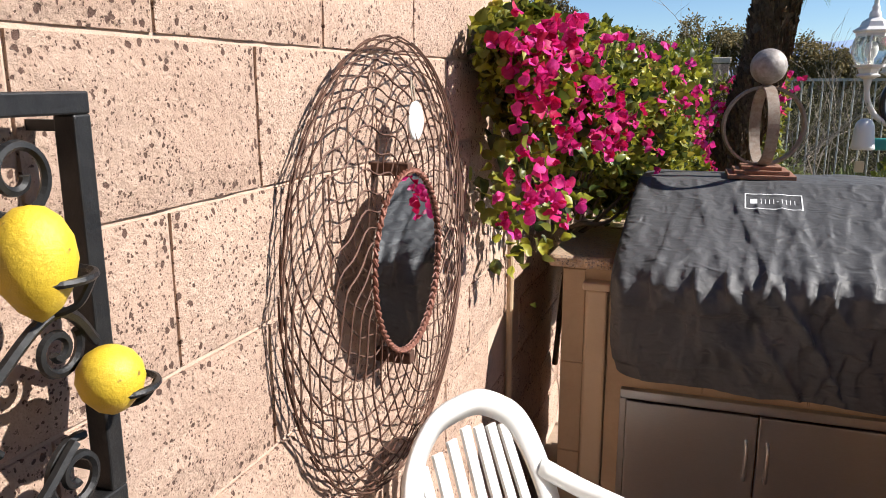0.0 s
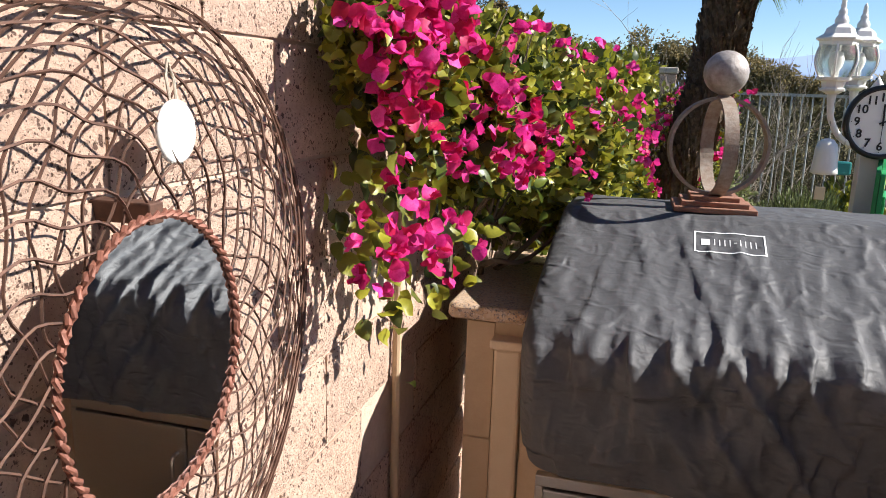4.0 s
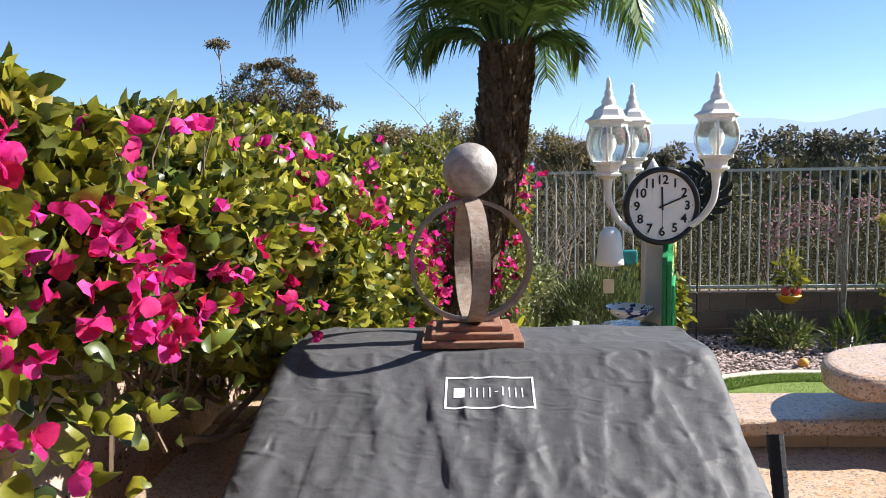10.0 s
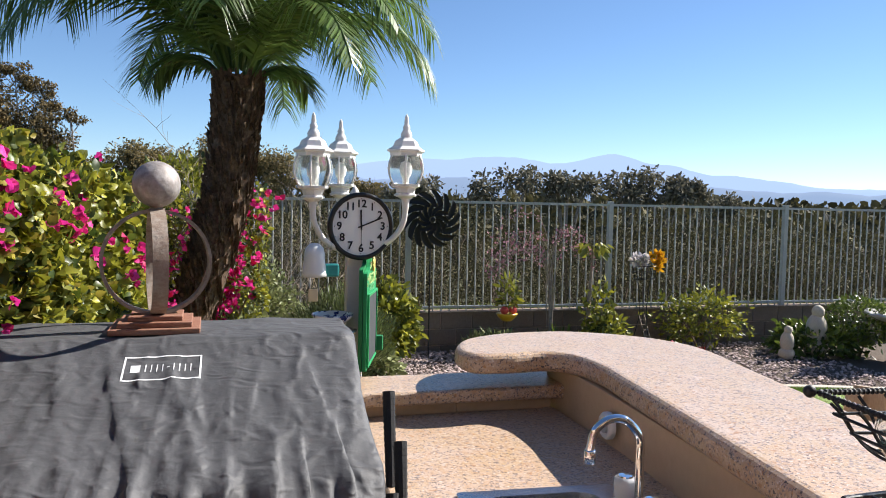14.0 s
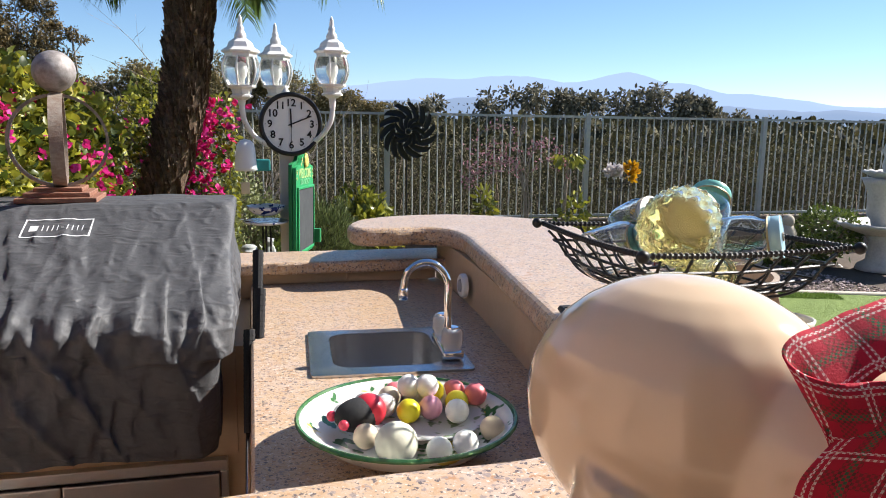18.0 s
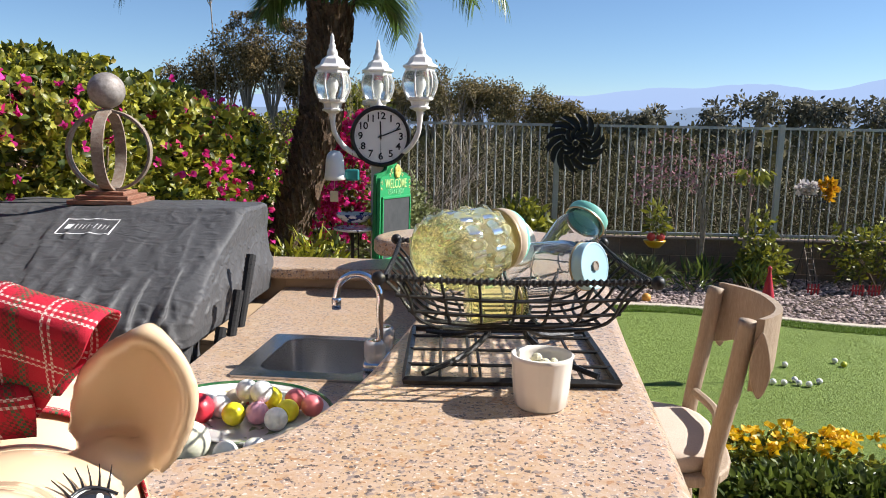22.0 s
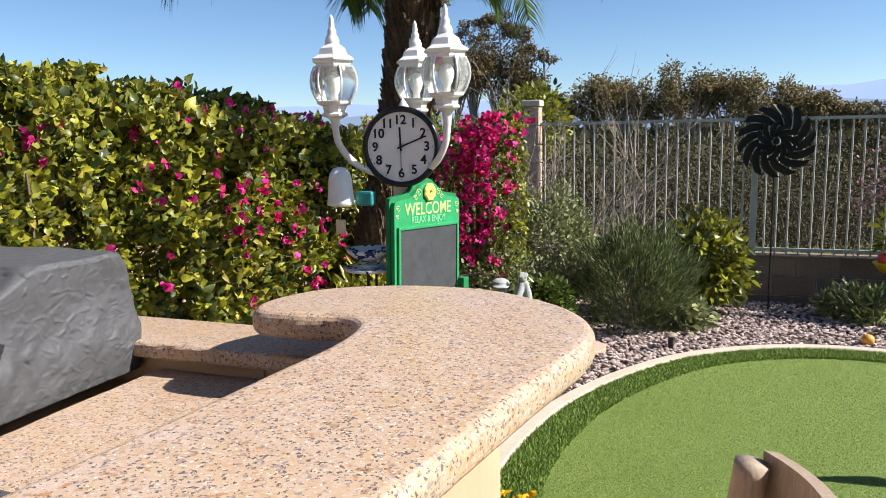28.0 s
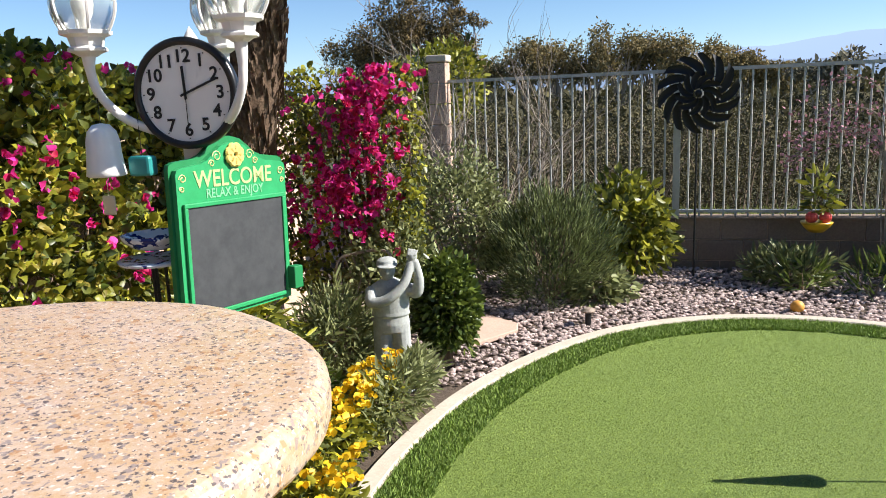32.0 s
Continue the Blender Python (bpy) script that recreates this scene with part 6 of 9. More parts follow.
for i in range(15):
    yel = i >= 9
    c = (RNG.uniform(-0.17, 0.03), RNG.uniform(-0.1, 0.05), RNG.uniform(1.08, 1.17)) if not yel else (RNG.uniform(0.04, 0.22), RNG.uniform(-0.12, 0.02), RNG.uniform(1.0, 1.20))
    P, N = [], []
    for k in range(34):
        d = Vector((RNG.normal(0, 0.7), RNG.normal(-0.8, 0.5), RNG.normal(0.3, 0.6))).normalized()
        P.append((c[0] + d.x * 0.012, c[1] + d.y * 0.012, c[2] + d.z * 0.012))
        N.append(tuple(d))
    leaves("blossom", P, N, 0.072, yf if yel else wf, fb, RNG, width=0.45, droop=0, spread=0.15)

# yellow and red pot on a stick
pot = thing("pot_on_stick", (3.45, 9.12, G), "yellow pot with red rim and green plant on a stick", "planter")
bm = bmesh.new()
tube(bm, [(0, 0, 0), (0, 0, 0.40)], 0.007, 6)
part("stick", bm, M["stem"], pot)
bm = bmesh.new()
lathe(bm, [(0, 0.39), (0.06, 0.39), (0.10, 0.43), (0.125, 0.465), (0.128, 0.475), (0, 0.475)], n=20)
part("pot", bm, mat("yellow_glaze", (0.66, 0.40, 0.02), 0.35, grain=(14, (0.6, 0.3, 0.02), 0.5)), pot, smooth=True)
bm = bmesh.new()
for dx in (-0.05, 0.055):
    ball(bm, (dx, -0.05, 0.52), (0.05, 0.04, 0.05), 14, 10)
part("red_ornament", bm, mat("red_glaze", (0.55, 0.06, 0.05), 0.4), pot, "two round red ornaments")
P, N = blob_points(RNG, 130, (0.03, 0, 0.70), (0.12, 0.1, 0.2), 0.2, 0.3, 2)
leaves("foliage", P, N, 0.10, M["leaf"], pot, RNG, width=0.35, droop=-0.4)

# wind spinner
spn = thing("wind_spinner", (2.47, 8.95, G), "black metal wind spinner with two rings of curved cups", "wind spinner")
bm = bmesh.new()
tube(bm, [(0, 0.02, 0), (0, 0.02, 1.57)], 0.009, 8)
part("pole", bm, M["black"], spn)
gloss = mat("spinner_black", (0.004, 0.004, 0.005), 0.6)
for ring, (r0, r1, n, tw, y) in enumerate(((0.14, 0.325, 14, 0.7, -0.03), (0.04, 0.18, 11, -0.8, -0.07))):
    for k in range(n):
        a = 2 * math.pi * k / n
        bm = bmesh.new()
        rows = []
        for j in range(8):
            t = j / 7
            r = r0 + (r1 - r0) * t
            aa = a + tw * t
            w = (0.045 if ring == 0 else 0.027) * math.sin(math.pi * (0.10 + 0.66 * t)) + 0.004
            c = Vector((r * math.cos(aa), y, r * math.sin(aa)))
            s = Vector((-math.sin(aa), 0, math.cos(aa)))
            rows.append([bm.verts.new(c + s * w + Vector((0, -0.02, 0))), bm.verts.new(c + Vector((0, 0.012, 0))), bm.verts.new(c - s * w + Vector((0, -0.005, 0)))])
        for p, q in zip(rows, rows[1:]):
            for j in range(2):
                bm.faces.new([p[j], p[j + 1], q[j + 1], q[j]])
        for v in bm.verts:
            v.co.z += 1.57
        part("blade", bm, gloss, spn, smooth=True)
bm = bmesh.new()
ball(bm, (0, -0.065, 1.57), 0.03, 16, 10)
part("hub", bm, gloss, spn, smooth=True)

# golfer statue: one plain shape
bm = bmesh.new()
SQ = Matrix.Diagonal((1, 0.74, 1, 1))
lathe(bm, [(0, 0), (0.13, 0.0), (0.125, 0.03), (0.09, 0.05), (0, 0.055)], n=24)
for sx in (-1, 1):
    tube(bm, smooth_line([(sx * 0.058, 0.0, 0.04), (sx * 0.055, 0, 0.22), (sx * 0.045, 0, 0.42)], 5), lambda t: 0.044 + 0.016 * t, 14)
    ball(bm, (sx * 0.06, -0.03, 0.06), (0.04, 0.07, 0.03), 14, 10)
lathe(bm, [(0.0, 0.36), (0.098, 0.37), (0.104, 0.42), (0.098, 0.47), (0.108, 0.475), (0.104, 0.50), (0.106, 0.56), (0.112, 0.62), (0.10, 0.66), (0.06, 0.685), (0.036, 0.70), (0, 0.72)], n=28, m=SQ)
ball(bm, (-0.008, -0.016, 0.755), (0.047, 0.052, 0.062), 18, 14)
ball(bm, (-0.012, -0.064, 0.748), (0.010, 0.014, 0.014), 10, 8)
lathe(bm, [(0.051, 0.775), (0.060, 0.782), (0.056, 0.812), (0.03, 0.828), (0, 0.832)], c=(-0.008, -0.012, 0), n=22)
slab(bm, smooth_line([(-0.056, -0.045), (0.04, -0.045), (0.03, -0.10), (-0.008, -0.112), (-0.046, -0.10)], 5, True), 0.779, 0.789, 0.004)
for pts in ([(-0.10, -0.01, 0.635), (-0.095, -0.09, 0.575), (0.0, -0.12, 0.605), (0.085, -0.10, 0.69), (0.125, -0.06, 0.80)], [(0.10, -0.01, 0.635), (0.15, -0.04, 0.61), (0.165, -0.055, 0.70), (0.145, -0.055, 0.81)]):
    tube(bm, smooth_line(pts, 6), lambda t: 0.038 - 0.014 * t, 12)
ball(bm, (0.132, -0.055, 0.835), (0.030, 0.028, 0.036), 12, 8)
for k in range(4):
    tube(bm, [(0.112 + 0.013 * k, -0.075, 0.845), (0.118 + 0.015 * k, -0.055, 0.885 - 0.004 * k)], 0.008, 6)
tmp = new("golfer_statue", finish("golfer_statue", bm, M["concrete"]))
rm = tmp.modifiers.new("join", "REMESH")
rm.mode, rm.voxel_size, rm.use_smooth_shade = "VOXEL", 0.0055, True
tmp.matrix_world = pose(0.72, 6.12, G, 0, 0, 18) @ Matrix.Diagonal((1.0, 1.0, 0.93, 1))
tmp.data.materials[0] = mat("grey_cast_stone", (0.36, 0.37, 0.35), 0.85, grain=[(9, (0.46, 0.47, 0.45), 0.8), (50, (0.24, 0.25, 0.24), 0.5)], bump=0.002)
tagged(tmp, "grey cast stone garden statue in mid golf swing", "statue")

# small path light, orange ball, flag, golf balls
pl = thing("path_light", (1.70, 7.46, G), "small black garden path light with a pale cap", "path light")
bm = bmesh.new()
lathe(bm, [(0, 0), (0.022, 0), (0.022, 0.10), (0, 0.10)], n=14)
part("stake", bm, M["black"], pl)
bm = bmesh.new()
lathe(bm, [(0.02, 0.10), (0.05, 0.105), (0.052, 0.113), (0.03, 0.13), (0, 0.135)], n=18)
part("cap", bm, M["rust"], pl)
bm = bmesh.new()
ball(bm, (0, 0, 0.045), (0.048, 0.045, 0.045), 16, 12)
solid("orange_fruit", bm, mat("orange_peel", (0.68, 0.30, 0.04), 0.5, grain=(20, (0.6, 0.36, 0.1), 0.6), bump=0.001), "orange fruit lying on the gravel", "fruit", smooth=True, at=pose(3.14, 7.98, G))
flag = thing("golf_flag", (3.40, 5.53, G), "white pin with a red cone flag on the putting green", "flag")
bm = bmesh.new()
tube(bm, [(0, 0, 0), (0.012, 0.02, 0.80)], 0.006, 8)
part("pin", bm, M["white"], flag)
bm = bmesh.new()
lathe(bm, [(0, 0), (0.058, 0.0), (0.058, 0.006), (0.035, 0.012), (0, 0.014)], n=24)
part("cup_plate", bm, M["white"], flag)
bm = bmesh.new()
lathe(bm, [(0.055, 0.50), (0.058, 0.505), (0.038, 0.63), (0.012, 0.77), (0.01, 0.79), (0.016, 0.80), (0.01, 0.815), (0, 0.82)], c=(0.012, 0.015, 0), n=24)
part("flag_cone", bm, mat("red_vinyl", (0.50, 0.02, 0.045), 0.45, grain=(8, (0.42, 0.015, 0.035), 0.5)), flag, "red cone-shaped flag", True)
golf_white = mat("golf_ball_white", (0.78, 0.78, 0.76), 0.3, grain=(12, (0.68, 0.67, 0.63), 0.5), bump=0.0012, bscale=260)
bm = bmesh.new()
ball(bm, (0, 0, 0), 0.0214, 18, 12)
golf_me = finish("golf_ball", bm, golf_white, True)
for x, y in ((3.53, 6.09), (3.71, 5.88), (3.47, 5.47), (3.54, 5.46), (3.64, 5.53), (3.64, 5.46), (3.70, 5.44), (3.80, 5.51), (4.13, 6.01)):
    o = new("golf_ball", golf_me)
    o.location = (x, y, G + 0.026)
    tagged(o, "white golf ball on the putting green", "golf ball", "golf balls on the green")
o = new("golf_ball", golf_me.copy())
o.data.materials[0] = mat("golf_ball_yellow", (0.62, 0.62, 0.06), 0.3)
o.location = (4.159, 5.928, G + 0.026)
tagged(o, "yellow golf ball on the putting green", "golf ball", "golf balls on the green")

# yellow flowers
petal = mat("yellow_flower", (0.78, 0.50, 0.015), 0.5, island=0.2, sub=0.3)
for (cx, cy), (rx, ry), n in (((1.50, 4.08), (0.34, 0.2), 100), ((2.95, 3.93), (0.46, 0.16), 90), ((0.76, 5.3), (0.13, 0.75), 110), ((1.0, 4.62), (0.10, 0.22), 24)):
    ob = thing("yellow_flower_bed", (cx, cy, G), "clump of bright yellow flowers with green leaves by the kerb", "flowers", "yellow flower clumps")
    P, N = blob_points(RNG, 22 * n, (0, 0, 0.08), (rx, ry, 0.17), 0.2, 0.2, cx)
    leaves("foliage", P, N, 0.05, M["leaf"], ob, RNG, width=0.45)
    P, N = [], []
    for k in range(n):
        a, q = RNG.uniform(0, 6.28), RNG.uniform(0, 1) ** 0.5
        c = Vector((rx * q * math.cos(a), ry * q * math.sin(a), 0.245 + RNG.normal(0, 0.022)))
        for j in range(5):
            b = 6.28 * j / 5 + RNG.uniform(-0.2, 0.2)
            P.append(tuple(c))
            N.append((math.cos(b), math.sin(b), 0.35))
    leaves("petal_mass", P, N, 0.036, petal, ob, RNG, width=0.95, droop=0, spread=0.12)

bed = shrub("bedding_shrub", (2.95, 3.50, -0.10), (0.66, 0.30, 0.15), 6000, 0.055, M["leafdark"], "low dark green bedding plants beside the patio", seed=26, lump=0.2)
# stone pillar at the fence end
pil = thing("stone_pillar", (0.12, 9.45, G), "pinkish block pillar at the end of the fence", "pillar")
for k in range(10):
    bm = bmesh.new()
    box(bm, (-0.085, -0.085, k * 0.195 + 0.004), (0.085, 0.085, k * 0.195 + 0.19), 0.006)
    part("block", bm, M["block"], pil)
bm = bmesh.new()
box(bm, (-0.1, -0.1, 1.955), (0.1, 0.1, 2.02), 0.01)
part("cap", bm, M["concrete"], pil)
# iron garden chair back
ich = thing("iron_chair", (0.30, 6.75, G), "white-grey cast iron garden chair with lattice back", "chair")
bm = bmesh.new()
tube(bm, smooth_line([(-0.17, 0, 0.35), (-0.18, 0.03, 0.58), (-0.05, 0.05, 0.64), (0.1, 0.05, 0.66), (0.2, 0.03, 0.62), (0.19, 0, 0.35)], 6), 0.010, 6)
part("back_frame", bm, M["rust"], ich)
for k in range(5):
    bm = bmesh.new()
    x = -0.12 + 0.065 * k
    tube(bm, [(x, 0.01, 0.36), (x + 0.04, 0.03, 0.48), (x - 0.02, 0.04, 0.62)], 0.006, 5)
    part("lattice", bm, M["rust"], ich)
bm = bmesh.new()
slab(bm, smooth_line([(-0.2, -0.02), (-0.2, -0.36), (0.22, -0.36), (0.21, -0.02)], 4, True), 0.34, 0.36, 0.006)
part("seat", bm, M["rust"], ich)
for x, y in ((-0.17, -0.33), (0.19, -0.33), (-0.17, -0.02), (0.19, -0.02)):
    bm = bmesh.new()
    tube(bm, [(x, y, 0), (x, y, 0.345)], 0.010, 6)
    part("leg", bm, M["rust"], ich)

# fountain and small figures at the right
fount = mat("weathered_white_stone", (0.50, 0.48, 0.45), 0.8, grain=[(7, (0.36, 0.35, 0.33), 0.8), (40, (0.6, 0.58, 0.55), 0.5)], bump=0.006, bscale=30)
ft = thing("garden_fountain", (8.05, 7.85, G), "white tiered garden fountain with a wide scalloped bowl", "fountain")
for nm, pr in (("pedestal", [(0, 0), (0.26, 0), (0.24, 0.06), (0.15, 0.12), (0.13, 0.35), (0.18, 0.42), (0, 0.43)]), ("lower_bowl", [(0, 0.42), (0.2, 0.43), (0.46, 0.52), (0.54, 0.56), (0.52, 0.58), (0.4, 0.54), (0, 0.5)]), ("column", [(0.12, 0.5), (0.14, 0.6), (0.19, 0.66), (0.2, 0.95), (0.24, 1.02), (0.28, 1.1), (0, 1.1)]), ("upper_bowl", [(0, 1.08), (0.15, 1.1), (0.28, 1.17), (0.27, 1.19), (0.1, 1.16), (0, 1.15)]), ("finial", [(0.05, 1.15), (0.08, 1.25), (0.06, 1.35), (0.09, 1.42), (0.06, 1.52), (0.03, 1.6), (0, 1.62)])):
    bm = bmesh.new()
    lathe(bm, pr, n=28)
    for v in bm.verts:
        if nm.endswith("bowl"):
            a = math.atan2(v.co.y, v.co.x)
            v.co.z += 0.012 * math.cos(12 * a) * min(1, math.hypot(v.co.x, v.co.y) / 0.3)
    part(nm, bm, fount, ft, smooth=True)
for x, y, h in ((6.63, 8.25, 0.40), (7.12, 8.35, 0.62)):
    bm = bmesh.new()
    for c, r in (((0, 0, 0.08), (0.10, 0.09, 0.08)), ((0, 0, 0.22), (0.085, 0.08, 0.14)), ((0, -0.01, 0.37), (0.05, 0.05, 0.055))):
        ball(bm, c, r, 14, 10)
    solid("small_statue", bm, M["concrete"], "small grey stone garden figure by the wall", "statue", smooth=True, at=pose(x, y, G) @ Matrix.Scale(h / 0.42, 4))
lad = thing("toy_ladder", (5.15, 8.75, G), "miniature wooden ladder leaning on the garden wall", "ornament")
for s in (-0.035, 0.035):
    bm = bmesh.new()
    tube(bm, [(s, -0.02, 0), (s - 0.05, 0.18, 0.46)], 0.006, 5)
    part("side_rail", bm, M["twig"], lad)
for k in range(7):
    bm = bmesh.new()
    t = 0.1 + 0.13 * k
    tube(bm, [(-0.035 - 0.05 * t, -0.02 + 0.2 * t, 0.46 * t), (0.035 - 0.05 * t, -0.02 + 0.2 * t, 0.46 * t)], 0.004, 4)
    part("rung", bm, M["twig"], lad)
redp = mat("red_paint", (0.38, 0.03, 0.03), 0.5)
for x in (4.98, 5.45, 5.62):
    ob = thing("red_toy_fence", (x, 8.55, G), "tiny red picket fence in the miniature garden", "ornament", "red toy fences")
    for k in range(4):
        bm = bmesh.new()
        box(bm, (k * 0.035, -0.004, 0), (k * 0.035 + 0.018, 0.004, 0.12), 0.002)
        part("picket", bm, redp, ob)
    bm = bmesh.new()
    box(bm, (-0.01, 0.004, 0.05), (0.135, 0.009, 0.065))
    part("rail", bm, redp, ob)


# ---- scrub, trees and distance ----
def tree(name, at, trunk, crowns, n, size, leafmat, label, rng, seed=0, limbs=True):
    ob = thing(name, at, label, "tree")
    bm = bmesh.new()
    tube(bm, smooth_line([(0, 0, -0.3), (0.05 * trunk, 0, trunk * 0.5), (0, 0.05 * trunk, trunk)], 5), lambda t: 0.06 * trunk ** 0.5 * (1 - 0.5 * t), 7)
    part("trunk", bm, M["twig"], ob)
    if limbs:
        for c, r in crowns:
            bm = bmesh.new()
            tube(bm, smooth_line([(0, 0, trunk * 0.6), (c[0] * 0.5, c[1] * 0.5, (trunk + c[2]) / 2), (c[0], c[1], c[2])], 5), lambda t: 0.035 * trunk ** 0.5 * (1 - 0.7 * t), 5)
            part("limb", bm, M["twig"], ob)
    tot = sum(r[0] * r[2] for c, r in crowns)
    for i, (c, r) in enumerate(crowns):
        P, N = blob_points(rng, max(60, int(n * r[0] * r[2] / tot)), c, r, 0.15, 0.35, seed + i)
        leaves("crown", P, N, size, leafmat, ob, rng, width=0.45, droop=0.5, spread=0.8)
    return ob


def crowns(rng, R, H, z, k):
    return [((rng.uniform(-R, R), rng.uniform(-R, R) * 0.6, z + rng.uniform(-H, H)), (rng.uniform(0.35, 0.6) * R, rng.uniform(0.35, 0.6) * R, rng.uniform(0.3, 0.5) * R)) for _ in range(k)]


def tree_at(name, x, y, top, R, n, size, lm, label, k=7):
    z0 = land(x, y)
    h = top - z0
    return tree(name, (x, y, z0), h * 0.6, crowns(RNG, R, R * 0.45, h - R * 0.75, k), n, size, lm, label, RNG, seed=x)


M["hillleaf"] = mat("dry_hill_leaf", (0.135, 0.105, 0.05), 0.9, island=((0.4, 0.42, 0.45), (1.9, 1.7, 1.4)), sub=0.2)
# leaf colour paled for the distant trees, air haze painted into it
M["hazy"] = mat("haze_tinted_leaf", (0.16, 0.155, 0.11), 0.9, island=((0.6, 0.6, 0.65), (1.5, 1.4, 1.3)), sub=0.2)
# eucalyptus group and a brown mound of trees on the rise beyond the fence
for x, y, top, R in ((-10.2, 60, 4.6, 2.0), (-7.6, 61, 5.2, 2.2), (-5.0, 60, 5.4, 2.2), (-2.6, 62, 5.5, 2.3), (-0.4, 60, 5.9, 2.4), (2.0, 62, 5.3, 2.2), (4.1, 60, 4.8, 2.0), (6.2, 61, 4.2, 1.8), (7.9, 60, 3.8, 1.6), (9.8, 61, 3.0, 1.5)):
    tree_at("eucalyptus_tree", x, y, top, R, 4200, 0.24, M["eucleaf"], "olive-brown eucalyptus tree on the slope behind the fence", 12)
for x, y, top, R in ((-17.0, 60, 9.4, 2.5), (-19.2, 62, 7.4, 2.4), (-15.0, 60, 7.7, 2.1), (-13.4, 61, 6.0, 1.8), (-21.5, 62, 6.2, 2.2)):
    tree_at("hillside_tree", x, y, top, R, 5200, 0.22, M["hillleaf"], "brownish rounded tree on the hillside above the hedge", 14)
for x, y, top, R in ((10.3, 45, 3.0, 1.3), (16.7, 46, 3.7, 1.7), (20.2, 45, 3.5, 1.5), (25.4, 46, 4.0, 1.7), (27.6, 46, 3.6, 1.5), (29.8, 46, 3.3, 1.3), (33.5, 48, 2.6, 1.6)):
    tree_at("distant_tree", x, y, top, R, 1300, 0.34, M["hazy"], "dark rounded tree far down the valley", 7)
# thin-stemmed trees with small clumped crowns, high on the rise
for x, top, spread, k in ((-19.7, 12.1, 0.55, 3), (-17.3, 10.2, 0.95, 7), (-14.85, 10.5, 0.85, 8), (-13.1, 9.6, 0.80, 7), (-12.6, 8.2, 0.6, 4), (-11.3, 7.6, 0.55, 4)):
    z0 = land(x, 60)
    hh = top - z0
    ob = thing("slender_tree", (x, 60, z0), "thin bare-stemmed tree with a small clumped crown", "tree", "slender trees on the rise")
    bm = bmesh.new()
    tube(bm, smooth_line([(0, 0, -0.2), (0.3, 0, hh * 0.5), (0.0, 0.1, hh - 0.3)], 5), lambda t: 0.09 * (1 - 0.6 * t), 5)
    heads = [(RNG.normal(0, spread * 0.75), RNG.normal(0, 0.4), hh - 0.25 - RNG.uniform(0, 1.5) * spread) for _ in range(k)]
    for hd in heads:
        tube(bm, [(0.02, 0.06, hd[2] - 1.1), (hd[0] * 0.6, hd[1], hd[2] - 0.5), hd], 0.035, 4)
    part("stem", bm, M["twig"], ob)
    for i, hd in enumerate(heads):
        P, N = blob_points(RNG, 210, hd, (0.50, 0.50, 0.28), 0.2, 0.4, i)
        tagged(leaves("crown", P, N, 0.16, M["hillleaf"], ob, RNG), kind="stuff")
# scrub filling the slope behind the fence
SCRUB = [(RNG.uniform(-2.5, 16), RNG.uniform(11.2, 19)) for _ in range(60)] + [(RNG.uniform(-6, 34), RNG.uniform(19, 36)) for _ in range(70)]
for i, (x, y) in enumerate(SCRUB):
    z0 = land(x, y)
    near = y < 19
    line = 1.35 + 0.012 * (y - 10) + 0.25 * noise.noise(Vector((x * 0.35, y * 0.2, 4)))
    if x > 9:
        line -= 0.06 * (x - 9)
    h = max(0.8, (line - z0) * RNG.uniform(0.75, 1.0))
    R = RNG.uniform(0.8, 1.3) * (1.0 if near else 1.7)
    ob = thing("scrub_bush", (x, y, z0), "dry grey-green scrub bush on the slope", "bush", "scrub on the slope")
    P, N = [], []
    for k in range(max(2, int(h / 0.9))):
        p, q = blob_points(RNG, 950 if near else 420, (RNG.normal(0, R * 0.3), RNG.normal(0, R * 0.3), h * (0.25 + 0.55 * k / max(1, int(h / 0.9) - 1))), (R, R, h * 0.33), 0.2, 0.2, i + k)
        P += p
        N += q
    leaves("foliage", P, N, 0.050 if near else 0.115, M["bushfar"], ob, RNG, width=0.5, droop=0.2, spread=0.9)
    bm = bmesh.new()
    for k in range(4):
        a = RNG.uniform(0, 6.28)
        tube(bm, [(0, 0, -0.1), (R * 0.4 * math.cos(a), R * 0.4 * math.sin(a), h * 0.6), (R * 0.8 * math.cos(a), R * 0.8 * math.sin(a), h * 0.92)], lambda t: 0.022 * (1 - 0.7 * t), 4, cap=False)
    part("stem_mass", bm, M["stem"], ob)
# grass band right behind the fence
V, F = blades(RNG, 9000, lambda r: (r.uniform(0.4, 12), r.uniform(9.9, 11.2)), G - 0.05, 0.34, 0.5, 0.008)
tagged(new("wild_grass", sheet("wild_grass", V, F, mat("wild_grass", (0.17, 0.20, 0.05), 0.7, island=0.4, sub=0.3))), "wild green grass behind the fence", "grass", kind="stuff")
# far woods: one canopy of many clumps, down to the horizon
P, N = [], []
for i in range(1500):
    y = 40 * (26 ** RNG.uniform(0, 1))
    x = RNG.uniform(-0.75, 1.15) * y
    zt = 1.5 - 0.0125 * y ** 0.9 + 1.4 * noise.noise(Vector((x * 0.03, y * 0.02, 0))) * min(1.0, y / 120) - (1.6 if y < 90 else 0.4)
    R = 0.022 * y + 0.8
    p, q = blob_points(RNG, 26, (x, y, zt - R * 0.6), (R, R, R * RNG.uniform(0.6, 1.3)), 0.3, 0.2, i)
    P += p
    N += q
PA = np.asarray(P)
far = leaves("far_woods", P, N, 1.0, M["bushfar"], None, RNG, width=0.7, droop=0.1, spread=0.9)
me = far.data
co = np.empty(len(me.vertices) * 3)
me.vertices.foreach_get("co", co)
co = co.reshape(-1, 7, 3)
